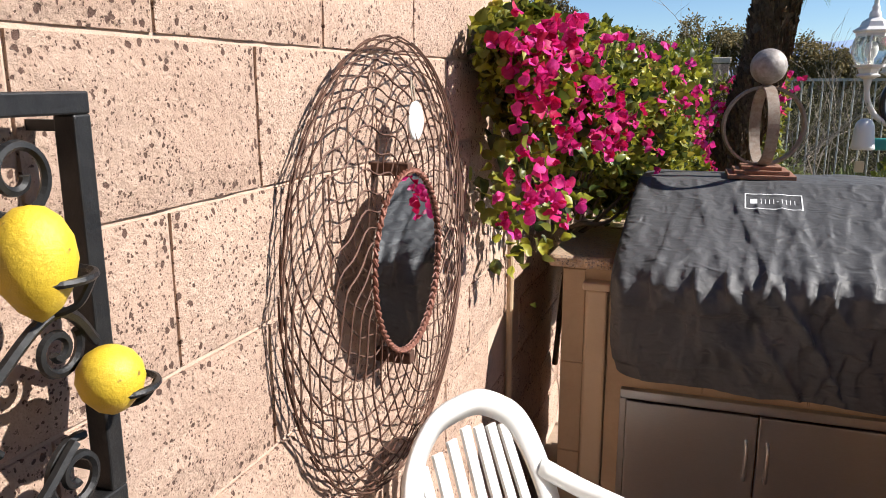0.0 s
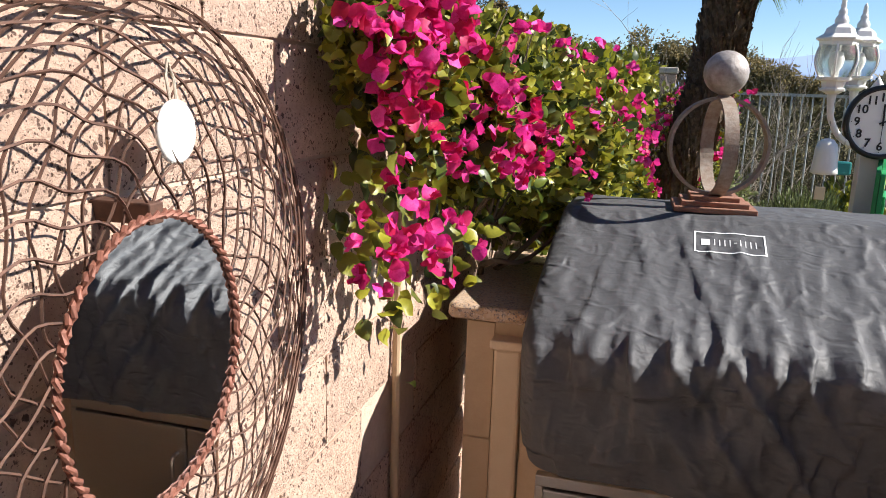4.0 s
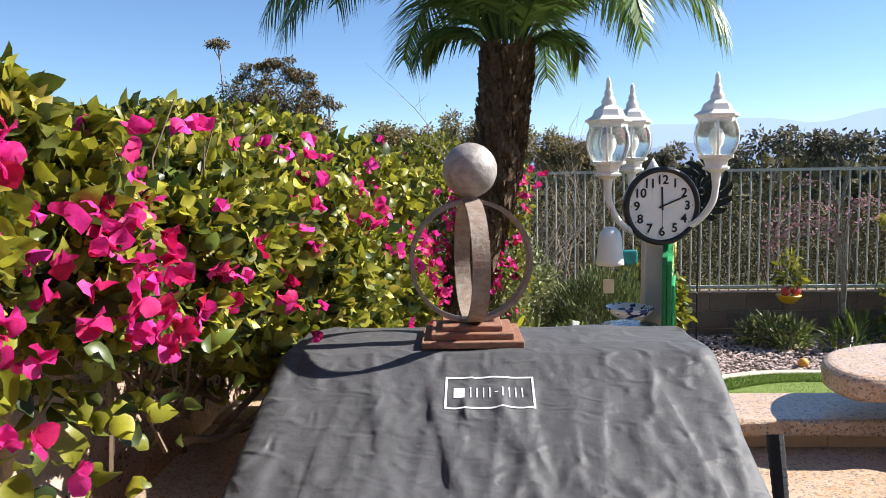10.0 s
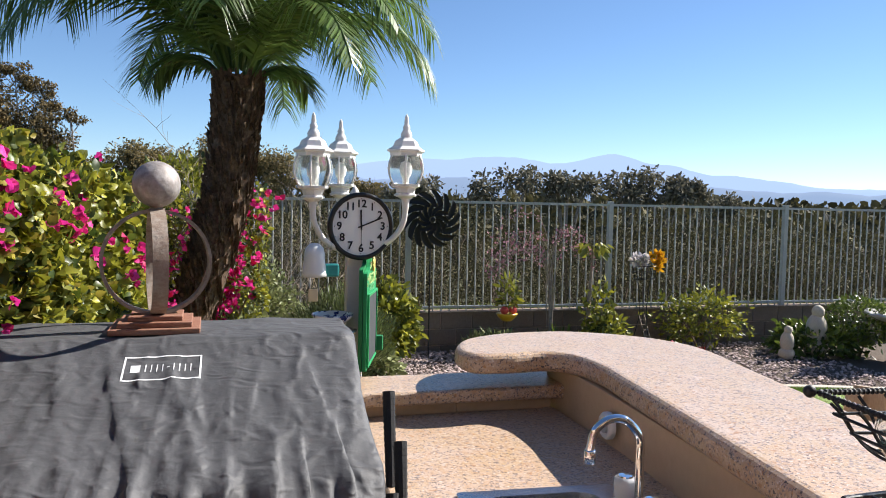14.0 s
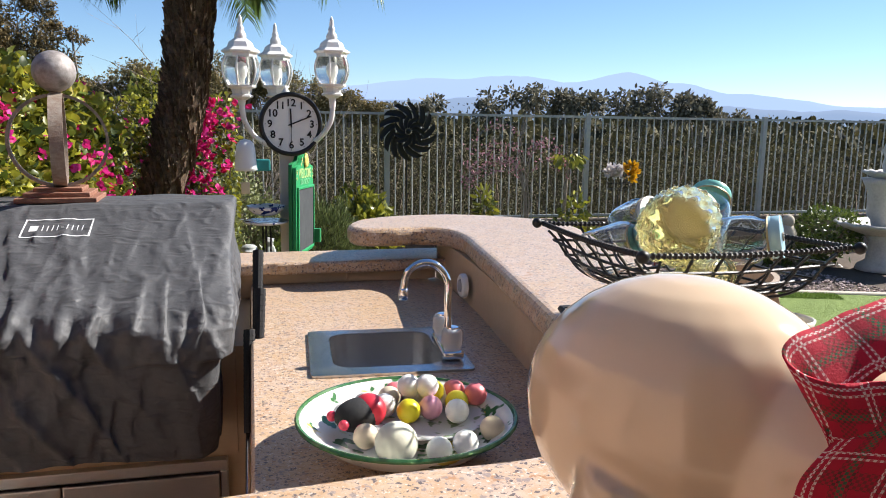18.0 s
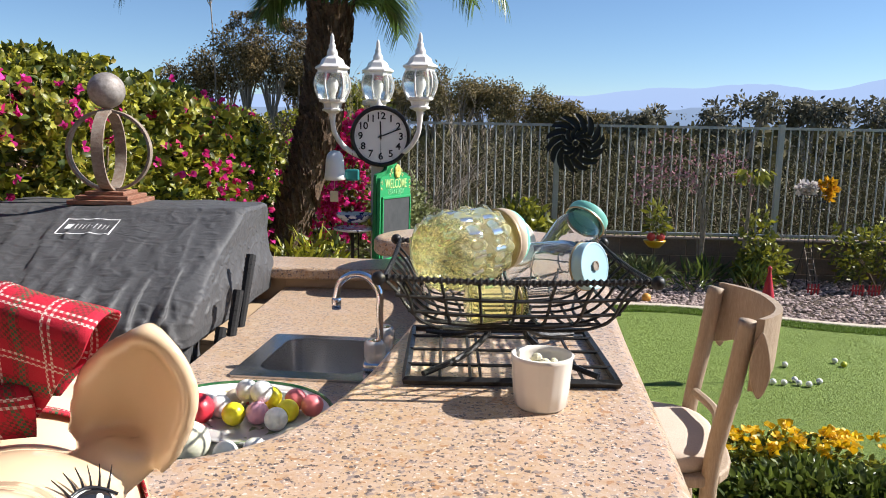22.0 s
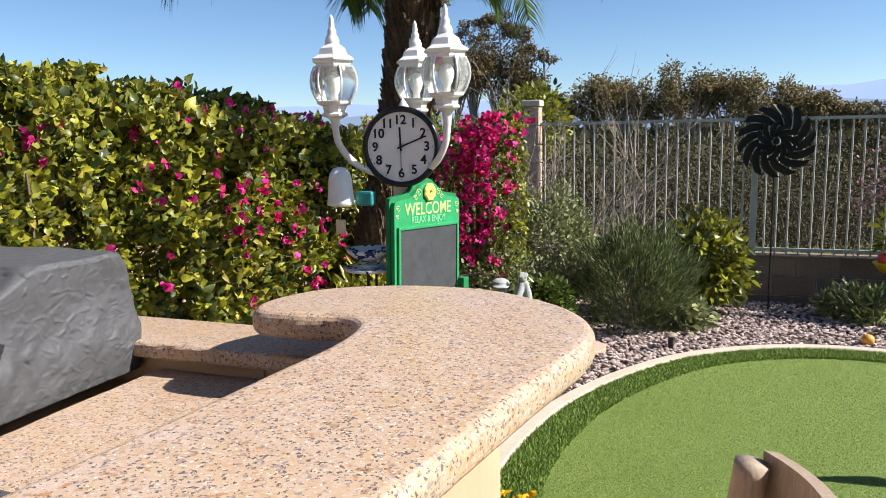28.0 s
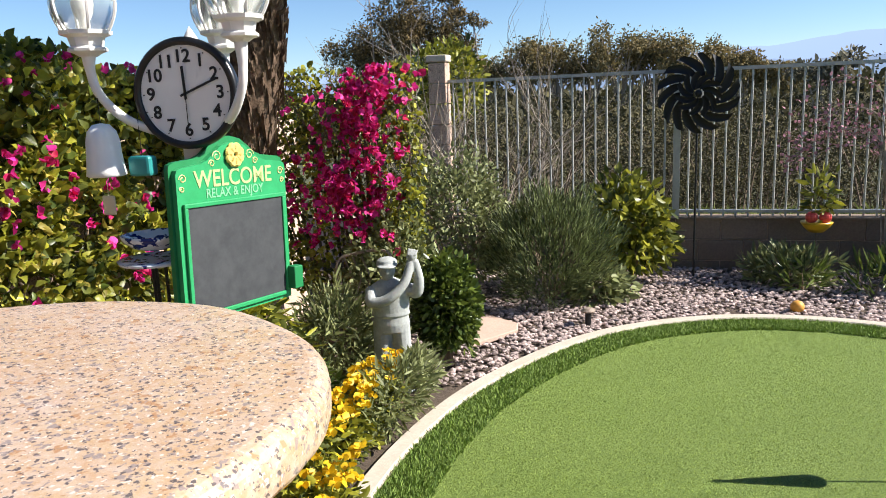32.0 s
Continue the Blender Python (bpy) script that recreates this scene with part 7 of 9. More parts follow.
sc = (0.35 + 0.012 * PA[:, 1])[:, None, None]
co = PA[:, None, :] + (co - PA[:, None, :]) * sc
me.vertices.foreach_set("co", co.reshape(-1))
tagged(far, "hazy belt of distant trees below the mountains", "woods", kind="stuff")


# ---- low counter with a cut-out, sink and tap ----
bm = bmesh.new()
c_out = rounded_loop(0.738, 1.38, 1.05, 2.955, 0.012, 4, 8)
c_in = [(p.x, p.y) for p in (pose(1.045, 2.135, 0, 0, 0, -3) @ Vector((x, y, 0)) for x, y in rounded_loop(-0.132, 0.132, -0.142, 0.142, 0.03, 4, 8))]
shrink = [(1.059 + (x - 1.059) * 0.98, 2.0 + (y - 2.0) * 0.993) for x, y in c_out]
lev = [(c_in, CNT - 0.045), (shrink, CNT - 0.045), (c_out, CNT - 0.036), (c_out, CNT - 0.009), ([((a + p) / 2 + (a - p) * 0.2, (b + q) / 2 + (b - q) * 0.2) for (a, b), (p, q) in zip(c_out, shrink)], CNT - 0.003), (shrink, CNT), (c_in, CNT), (c_in, CNT - 0.045)]
rs = [[bm.verts.new((x, y, z)) for x, y in lp] for lp, z in lev]
for a, b in zip(rs, rs[1:]):
    for i in range(len(a)):
        bm.faces.new([a[i], a[(i + 1) % len(a)], b[(i + 1) % len(b)], b[i]])
bmesh.ops.remove_doubles(bm, verts=bm.verts, dist=0.0001)
counter = solid("low_counter", bm, M["granite"], "low granite counter beside the covered grill", "countertop")
sink = thing("bar_sink", (1.045, 2.135, CNT), "small square stainless steel bar sink set in the counter", "sink", rz=-3)
bm = bmesh.new()
outer = rounded_loop(-0.175, 0.185, -0.175, 0.175, 0.012, 5, 4)
inner = rounded_loop(-0.125, 0.125, -0.135, 0.135, 0.045, 5, 4)
lev = [(outer, 0.0005), (outer, 0.006), (inner, 0.008), (inner, 0.002), ([(x * 0.93, y * 0.93) for x, y in inner], -0.13), ([(x * 0.8, y * 0.8) for x, y in inner], -0.15)]
rs = [[bm.verts.new((x, y, z)) for x, y in lp] for lp, z in lev]
for a, b in zip(rs, rs[1:]):
    for i in range(len(a)):
        bm.faces.new([a[i], a[(i + 1) % len(a)], b[(i + 1) % len(b)], b[i]])
bm.faces.new(rs[-1])
part("basin", bm, mat("sink_steel", (0.55, 0.55, 0.56), 0.25, 1.0, grain=(30, (0.42, 0.42, 0.43), 0.5)), sink, smooth=False)
bm = bmesh.new()
lathe(bm, [(0, -0.148), (0.04, -0.148), (0.042, -0.144), (0.03, -0.1455), (0, -0.1455)], n=20)
part("drain", bm, M["chrome"], sink)
tap = thing("bar_tap", (1.19, 2.09, CNT + 0.009), "chrome gooseneck tap with two clear ribbed knobs", "tap", rz=-4)
bm = bmesh.new()
box(bm, (-0.025, -0.085, 0.0), (0.025, 0.085, 0.022), 0.008)
part("base", bm, M["chrome"], tap, smooth=True)
bm = bmesh.new()
tube(bm, smooth_line([(0, 0, 0.02), (0, 0, 0.12), (-0.002, 0, 0.17), (-0.03, 0, 0.205), (-0.065, 0, 0.21), (-0.095, 0, 0.19), (-0.105, 0, 0.155), (-0.105, 0, 0.145)], 7), 0.0085, 12)
part("spout", bm, M["chrome"], tap, smooth=True)
bm = bmesh.new()
lathe(bm, [(0, 0.125), (0.0115, 0.125), (0.0115, 0.15), (0.009, 0.152), (0, 0.152)], c=(-0.105, 0, 0), n=16)
part("aerator", bm, M["chrome"], tap, smooth=True)
for s in (-1, 1):
    bm = bmesh.new()
    lathe(bm, [(0.02, 0.02), (0.022, 0.03), (0.024, 0.033), (0.024, 0.062), (0.019, 0.07), (0, 0.07)], c=(0, s * 0.062, 0), n=20)
    for v in bm.verts:
        a = math.atan2(v.co.y - s * 0.062, v.co.x)
        if v.co.z > 0.032:
            v.co.x += 0.0012 * math.cos(10 * a) * math.cos(a)
            v.co.y += 0.0012 * math.cos(10 * a) * math.sin(a)
    part("knob", bm, mat("clear_acrylic", (0.86, 0.86, 0.84), 0.12, trans=0.6, ior=1.4), tap, "clear ribbed acrylic knob", True)
    bm = bmesh.new()
    lathe(bm, [(0, 0.0702), (0.015, 0.0702), (0.014, 0.073), (0, 0.0735)], c=(0, s * 0.062, 0), n=16)
    part("knob_cap", bm, M["chrome"], tap)
outlet = thing("round_outlet", (1.362, 2.545, 0.992), "round white outlet cover on the bar wall", "outlet", rz=0)
bm = bmesh.new()
lathe(bm, [(0.036, 0), (0.036, 0.012), (0.031, 0.018), (0.024, 0.018), (0.022, 0.012), (0, 0.012)], n=26, m=Euler((0, radians(-90), 0)).to_matrix().to_4x4())
part("cover_ring", bm, M["white"], outlet, smooth=True)
bm = bmesh.new()
lathe(bm, [(0.02, 0.012), (0.018, 0.02), (0, 0.021)], n=20, m=Euler((0, radians(-90), 0)).to_matrix().to_4x4())
part("jet", bm, mat("grey_plastic", (0.4, 0.4, 0.4), 0.4), outlet)

# ---- bowl of balls ----
BC = Vector((0.992, 1.588, CNT))
bowl = thing("ceramic_bowl", tuple(BC), "wide white ceramic bowl painted with leaves and a green rim", "bowl")
bm = bmesh.new()
lathe(bm, [(0, 0.0), (0.085, 0.0), (0.095, 0.006), (0.14, 0.026), (0.172, 0.052), (0.180, 0.058), (0.182, 0.061), (0.178, 0.063), (0.168, 0.055), (0.135, 0.031), (0.09, 0.014), (0, 0.012)], n=56)
part("body", bm, mat("painted_china", (0.74, 0.72, 0.66), 0.16, spots=[(24, (0.05, 0.15, 0.05), 0.585), (17, (0.62, 0.46, 0.08), 0.66)]), bowl, smooth=True)
bm = bmesh.new()
tube(bm, [(0.1805 * math.cos(a), 0.1805 * math.sin(a), 0.0615) for a in np.linspace(0, 2 * math.pi, 65)[:-1]], 0.0042, 6, True)
part("rim", bm, mat("green_glaze", (0.03, 0.13, 0.05), 0.2, grain=(30, (0.2, 0.3, 0.12), 0.5)), bowl, "green glazed rim")
dish = thing("inner_dish", (BC.x + 0.035, BC.y + 0.02, BC.z + 0.034), "grey painted dish lying inside the bowl", "dish")
bm = bmesh.new()
lathe(bm, [(0, 0), (0.06, 0.0), (0.10, 0.012), (0.104, 0.015), (0.098, 0.016), (0.055, 0.006), (0, 0.006)], n=40)
part("body", bm, mat("grey_glaze", (0.45, 0.44, 0.43), 0.2, spots=(30, (0.16, 0.2, 0.12), 0.62)), dish, smooth=True)
BALLS = {"white": golf_white, "yellow": mat("yellow_ball", (0.68, 0.60, 0.02), 0.28, grain=(12, (0.6, 0.52, 0.02), 0.4)), "pink": mat("pink_ball", (0.66, 0.33, 0.42), 0.3, grain=(12, (0.6, 0.28, 0.36), 0.4)), "coral": mat("coral_ball", (0.62, 0.16, 0.18), 0.35), "cream": mat("cream_ball", (0.62, 0.52, 0.38), 0.45, grain=(20, (0.52, 0.43, 0.3), 0.5))}
bm = bmesh.new()
ball(bm, (0, 0, 0), 0.0205, 20, 14)
gb = {k: None for k in BALLS}
base_me = finish("ball", bm, golf_white, True)
for k, mm in BALLS.items():
    gb[k] = base_me.copy()
    gb[k].materials[0] = mm
for dx, dy, dz, c in ((-0.06, 0.075, 0.055, "white"), (-0.015, 0.085, 0.06, "cream"), (0.03, 0.09, 0.06, "white"), (0.075, 0.08, 0.06, "white"), (-0.03, 0.045, 0.062, "white"), (0.005, 0.012, 0.062, "yellow"), (0.045, 0.02, 0.062, "pink"), (0.085, -0.005, 0.062, "white"), (0.095, 0.035, 0.062, "yellow"), (0.058, 0.062, 0.075, "yellow"), (0.10, 0.075, 0.068, "coral"), (0.135, 0.055, 0.066, "coral"), (-0.10, 0.045, 0.05, "white"), (0.0, 0.115, 0.056, "coral"), (0.045, 0.05, 0.09, "white"), (0.03, -0.105, 0.042, "white"), (0.075, -0.095, 0.045, "white"), (0.13, -0.06, 0.05, "cream"), (-0.075, -0.04, 0.046, "cream"), (0.015, 0.06, 0.088, "white")):
    o = new("golf_ball", gb[c])
    o.location = (BC.x + dx, BC.y + dy, BC.z + dz)
    tagged(o, c + " golf ball lying in the painted bowl", "golf ball", "golf balls in the bowl")
o = new("tennis_ball", gb["white"].copy())
o.data.materials[0] = mat("worn_ball_felt", (0.60, 0.60, 0.50), 0.9, grain=(30, (0.5, 0.5, 0.4), 0.6))
o.matrix_world = pose(BC.x - 0.035, BC.y - 0.09, BC.z + 0.052) @ Matrix.Scale(1.65, 4)
tagged(o, "large worn off-white ball in the bowl", "ball")
bug = thing("ladybird_ornament", (BC.x - 0.085, BC.y + 0.01, BC.z + 0.062), "red and black painted ladybird ornament in the bowl", "ornament", rz=20)
bm = bmesh.new()
ball(bm, (0.006, 0, 0), (0.042, 0.032, 0.028), 20, 14)
part("body", bm, M["rubber"], bug, smooth=True)
for s, c in ((1, (0.026, 0.0, 0.004)),):
    bm = bmesh.new()
    ball(bm, c, (0.028, 0.031, 0.028), 18, 12)
    part("shell", bm, mat("red_enamel", (0.55, 0.03, 0.05), 0.35), bug, "red shell", True)
for c in ((-0.03, -0.018, -0.004), (-0.034, 0.018, 0.0), (-0.005, -0.03, -0.012)):
    bm = bmesh.new()
    ball(bm, c, 0.009, 12, 8)
    part("foot", bm, mat("red_knob", (0.6, 0.05, 0.09), 0.4), bug, smooth=True)

# ---- golf clubs leaning in the gap ----
for top, bot, gl in (((0.762, 2.49, 1.122), (0.715, 1.98, 0.02), 0.27), ((0.764, 2.36, 1.045), (0.712, 1.90, 0.02), 0.27), ((0.735, 2.30, 0.955), (0.70, 1.84, 0.02), 0.25)):
    club = thing("golf_club", bot, "golf club with a black grip leaning beside the grill", "golf club", "clubs beside the grill")
    v = Vector(top) - Vector(bot)
    n = v.normalized()
    bm = bmesh.new()
    tube(bm, [v, v - n * gl * 0.5, v - n * gl], lambda t: 0.0145 - 0.004 * t, 10)
    for k in range(18):
        p = v - n * gl * (0.04 + 0.9 * k / 18)
        tube(bm, [p, p - n * 0.006], 0.0152 - 0.004 * k / 18, 10)
    part("grip", bm, M["rubber"], club, "black ribbed rubber grip")
    bm = bmesh.new()
    tube(bm, [v - n * gl, Vector((0, 0, 0.03))], 0.0055, 8)
    part("shaft", bm, M["chrome"], club, smooth=True)
    bm = bmesh.new()
    box(bm, (-0.08, -0.012, 0.0), (0.012, 0.012, 0.035), 0.006)
    part("head", bm, M["steel"], club)

# ---- wire basket of jars ----
bask = thing("wire_basket", (1.466, 1.556, BAR), "black wrought wire basket on a stand with twisted rim", "basket", rz=2.5)


def rect(w, d, z, n=10, sag=0.0):
    pts = []
    for (x0, y0), (x1, y1) in (((-w, -d), (w, -d)), ((w, -d), (w, d)), ((w, d), (-w, d)), ((-w, d), (-w, -d))):
        for k in range(n):
            t = k / n
            pts.append((x0 + (x1 - x0) * t, y0 + (y1 - y0) * t, z - sag * math.sin(math.pi * t)))
    return pts


bm = bmesh.new()
tube(bm, rect(0.183, 0.177, 0.166, 10, 0.005), 0.0034, 6, True)
part("rim", bm, M["black"], bask)
bm = bmesh.new()
for side in rect(0.183, 0.177, 0.166, 10, 0.005), :
    P = side + side[:1]
    for k in range(len(P) - 1):
        a, b = Vector(P[k]), Vector(P[k + 1])
        for j in range(4):
            q = a.lerp(b, (j + 0.5) / 4)
            ball(bm, tuple(q), (0.0044, 0.0044, 0.0056), 6, 4)
part("rope_twist", bm, M["black"], bask, "twisted iron rope on the rim")
for sx in (-1, 1):
    for sy in (-1, 1):
        bm = bmesh.new()
        ball(bm, (sx * 0.191, sy * 0.185, 0.166), 0.0098, 14, 10)
        part("corner_knob", bm, M["black"], bask, smooth=True)
for w, d, z in ((0.168, 0.160, 0.137), (0.151, 0.143, 0.111), (0.128, 0.119, 0.090), (0.097, 0.09, 0.080)):
    bm = bmesh.new()
    tube(bm, rect(w, d, z, 8, 0.006), 0.0027, 5, True)
    part("hoop_wire", bm, M["black"], bask)
for axis in (0, 1):
    for k in range(7):
        t = -1 + 2 * (k + 0.5) / 7
        pr = [(1.0, 0.166), (0.91, 0.138), (0.82, 0.112), (0.68, 0.090), (0.45, 0.079), (0.0, 0.077)]
        pr = pr + [(-a, b) for a, b in pr[-2::-1]]
        pts = []
        for a, z in pr:
            sh = 0.70 + 0.30 * abs(a) ** 1.5
            pts.append((a * 0.183, t * 0.177 * sh, z - 0.010 * (abs(a) > 0.95)) if axis == 0 else (t * 0.183 * sh, a * 0.177, z - 0.010 * (abs(a) > 0.95)))
        bm = bmesh.new()
        tube(bm, smooth_line(pts, 3), 0.0025, 5)
        part("wire", bm, M["black"], bask)
bm = bmesh.new()
tube(bm, rect(0.155, 0.145, 0.008, 6), 0.0068, 5, True)
part("base_frame", bm, M["black"], bask)
for x in (-0.105, -0.06, -0.045, 0.045, 0.06, 0.105):
    bm = bmesh.new()
    tube(bm, [(x, -0.145, 0.010), (x, 0.145, 0.010)], 0.0028, 5)
    part("base_bar", bm, M["black"], bask)
for k in range(3):
    bm = bmesh.new()
    y = -0.08 + 0.08 * k
    tube(bm, [(-0.155, y, 0.012), (0.155, y, 0.012)], 0.0028, 5)
    part("base_bar", bm, M["black"], bask)
for sx in (-1, 1):
    for sy in (-1, 1):
        bm = bmesh.new()
        tube(bm, smooth_line([(sx * 0.13, sy * 0.12, 0.010), (sx * 0.07, sy * 0.065, 0.022), (sx * 0.03, sy * 0.028, 0.05), (sx * 0.045, sy * 0.04, 0.078)], 6), 0.0048, 6)
        part("leg", bm, M["black"], bask)


def jar(name, centre, axis, R, L, glass, lidm, label, pattern=False, lid_label=""):
    ob = thing(name, (0, 0, 0), label, "jar")
    z = Vector(axis).normalized()
    m = Matrix.Translation(centre) @ z.to_track_quat("Z", "Y").to_matrix().to_4x4() @ Matrix.Translation((0, 0, -L / 2))
    prof = [(0, 0.0), (R * 0.8, 0.0), (R * 0.96, L * 0.06), (R, L * 0.16), (R, L * 0.66), (R * 0.93, L * 0.76), (R * 0.76, L * 0.85), (R * 0.74, L * 0.99)]
    pin = [(R * 0.71, L * 0.99), (R * 0.73, L * 0.85), (R * 0.875, L * 0.755), (R * 0.94, L * 0.66), (R * 0.94, L * 0.16), (R * 0.92, L * 0.07), (R * 0.75, L * 0.03), (0, L * 0.03)]
    if pattern:
        prof = [(0, 0.0), (R * 0.8, 0.0)] + [(R * (0.95 + 0.05 * math.sin(math.pi * k / 32)), L * (0.05 + 0.70 * k / 32)) for k in range(33)] + [(R * 0.76, L * 0.85), (R * 0.74, L * 0.99)]
    bm = bmesh.new()
    lathe(bm, prof + pin, n=72 if pattern else 36)
    for v in bm.verts:
        a = math.atan2(v.co.y, v.co.x)
        r = math.hypot(v.co.x, v.co.y)
        if pattern and L * 0.04 < v.co.z < L * 0.78 and r > R * 0.9:
            q = abs(math.sin(6 * a + v.co.z * 70)) * abs(math.sin(6 * a - v.co.z * 70))
            v.co.x *= 1 + 0.17 * (q - 0.4)
            v.co.y *= 1 + 0.17 * (q - 0.4)
        else:
            w = 0.012 * noise.noise(Vector((math.cos(a) * 2, math.sin(a) * 2, v.co.z * 25)))
            v.co.x *= 1 + w
            v.co.y *= 1 + w
        v.co = m @ v.co
    g = part("glass_body", bm, glass, ob, smooth=True)
    g.visible_shadow = False
    bm = bmesh.new()
    lathe(bm, [(R * 0.80, L * 0.90), (R * 0.845, L * 0.90), (R * 0.845, L * 0.93), (R * 0.83, L * 0.935), (R * 0.845, L * 0.94), (R * 0.845, L * 1.022), (R * 0.84, L * 1.030), (R * 0.825, L * 1.034), (R * 0.79, L * 1.035), (R * 0.77, L * 1.030), (R * 0.74, L * 1.029), (0, L * 1.029)], n=48, m=m)
    lid = part("lid", bm, lidm, ob, lid_label, True)
    bm = bmesh.new()
    tube(bm, [m @ Vector((R * 0.85 * math.cos(a), R * 0.85 * math.sin(a), L * 0.905)) for a in np.linspace(0, 2 * math.pi, 33)[:-1]], 0.0018, 5, True)
    rg = part("lid_ring", bm, mat("brass_ring_" + name, (0.45, 0.36, 0.22), 0.4, 0.8), ob)
    rg.parent = lid
    return ob, m


yglass = mat("yellow_glass", (0.97, 0.955, 0.62), 0.03, trans=0.95, ior=1.38)
teal_lid = mat("teal_enamel", (0.20, 0.55, 0.48), 0.35, grain=(14, (0.26, 0.62, 0.55), 0.6))
blue_lid = mat("pale_blue_enamel", (0.36, 0.58, 0.68), 0.35, grain=(10, (0.44, 0.65, 0.74), 0.6))
cream_lid = mat("worn_cream_enamel", (0.56, 0.46, 0.35), 0.4, grain=(14, (0.42, 0.32, 0.22), 0.6))
white_lid = mat("worn_white_enamel", (0.72, 0.68, 0.62), 0.4, grain=(10, (0.6, 0.55, 0.48), 0.5))
yellow_jar, yj = jar("glass_jar", (1.404, 1.466, 1.322), (0.66, 0.74, 0.06), 0.056, 0.156, yglass, cream_lid, "yellowish pineapple-pattern glass jar lying in the basket", True, "worn cream lid ring")
bm = bmesh.new()
lathe(bm, [(0, 0.156 * 1.03), (0.043, 0.156 * 1.03), (0.0445, 0.156 * 1.04), (0.0445, 0.156 * 1.085), (0.042, 0.156 * 1.10), (0, 0.156 * 1.10)], n=40, m=yj)
cap = part("lid_disc", bm, teal_lid, yellow_jar, "bright teal lid disc", True)
cap.parent = [c for c in yellow_jar.children if c.name.startswith("lid")][0]
blue_jar, bj = jar("glass_jar", (1.534, 1.520, 1.283), (0.72, -0.66, 0.18), 0.042, 0.15, GLASS, blue_lid, "clear glass jar with a pale blue lid", False, "pale blue lid with a straw hole")
jar("glass_jar", (1.575, 1.662, 1.297), (0.50, 0.58, 0.62), 0.044, 0.145, GLASS, teal_lid, "clear glass jar with a teal lid, tilted upwards", False, "teal lid")
jar("glass_jar", (1.463, 1.702, 1.284), (0.36, -0.80, 0.48), 0.0535, 0.08, GLASS, white_lid, "clear glass jar with a plain white lid", False, "plain white lid")
jar("glass_jar", (1.375, 1.625, 1.258), (0.90, 0.12, 0.22), 0.044, 0.12, GLASS, teal_lid, "clear glass jar with a teal lid lying low", False, "teal lid")
jar("glass_jar", (1.445, 1.455, 1.240), (0.93, 0.25, 0.05), 0.030, 0.085, yglass, yglass, "small yellow glass jar under the others", False)
bm = bmesh.new()
lathe(bm, [(0.0055, 0), (0.0075, 0.0), (0.0075, 0.002), (0.0055, 0.002)], c=(0, 0, 0.15 * 1.036), n=16, m=bj)
lathe(bm, [(0, 0), (0.0055, 0.0), (0.0055, 0.0012), (0, 0.0012)], c=(0, 0, 0.15 * 1.036), n=14, m=bj)
hole = part("straw_hole", bm, M["rust"], blue_jar, "dark ringed straw hole")
hole.parent = [c for c in blue_jar.children if c.name.startswith("lid")][0]

# ---- white ramekin ----
ram = thing("ramekin", (1.508, 1.341, BAR), "small white fluted ceramic cup on the granite bar", "cup")
bm = bmesh.new()
lathe(bm, [(0, 0.0), (0.031, 0.0), (0.035, 0.004), (0.038, 0.028), (0.041, 0.067), (0.0425, 0.073), (0.039, 0.074), (0.037, 0.066), (0.033, 0.018), (0, 0.012)], n=60)
for v in bm.verts:
    a = math.atan2(v.co.y, v.co.x)
    if 0.003 < v.co.z < 0.064 and math.hypot(v.co.x, v.co.y) > 0.0335:
        v.co.x *= 1 + 0.014 * math.cos(14 * a)
        v.co.y *= 1 + 0.014 * math.cos(14 * a)
part("cup_body", bm, mat("white_porcelain", (0.76, 0.72, 0.66), 0.22, grain=(8, (0.7, 0.66, 0.6), 0.5)), ram, smooth=True)
bm = bmesh.new()
for k in range(16):
    ball(bm, (RNG.uniform(-0.02, 0.02), RNG.uniform(-0.02, 0.02), 0.054 + RNG.uniform(0, 0.008)), RNG.uniform(0.005, 0.009), 8, 6)
lathe(bm, [(0, 0.043), (0.035, 0.043), (0.0358, 0.052), (0, 0.054)], n=20)
part("filling", bm, mat("pale_wax", (0.62, 0.58, 0.42), 0.6, grain=(30, (0.5, 0.46, 0.3), 0.5)), ram, "pale crumbly filling")

# ---- bar stools ----
wood = mat("greyed_oak", (0.36, 0.27, 0.19), 0.6, grain=[(9, (0.44, 0.35, 0.26), 0.8), (45, (0.26, 0.185, 0.125), 0.6)], stretch=(6, 6, 1), bump=0.0012, bscale=40)
cush = mat("beige_linen", (0.52, 0.42, 0.34), 0.9, grain=[(8, (0.58, 0.48, 0.4), 0.7), (200, (0.45, 0.36, 0.29), 0.5)], bump=0.001, bscale=300)


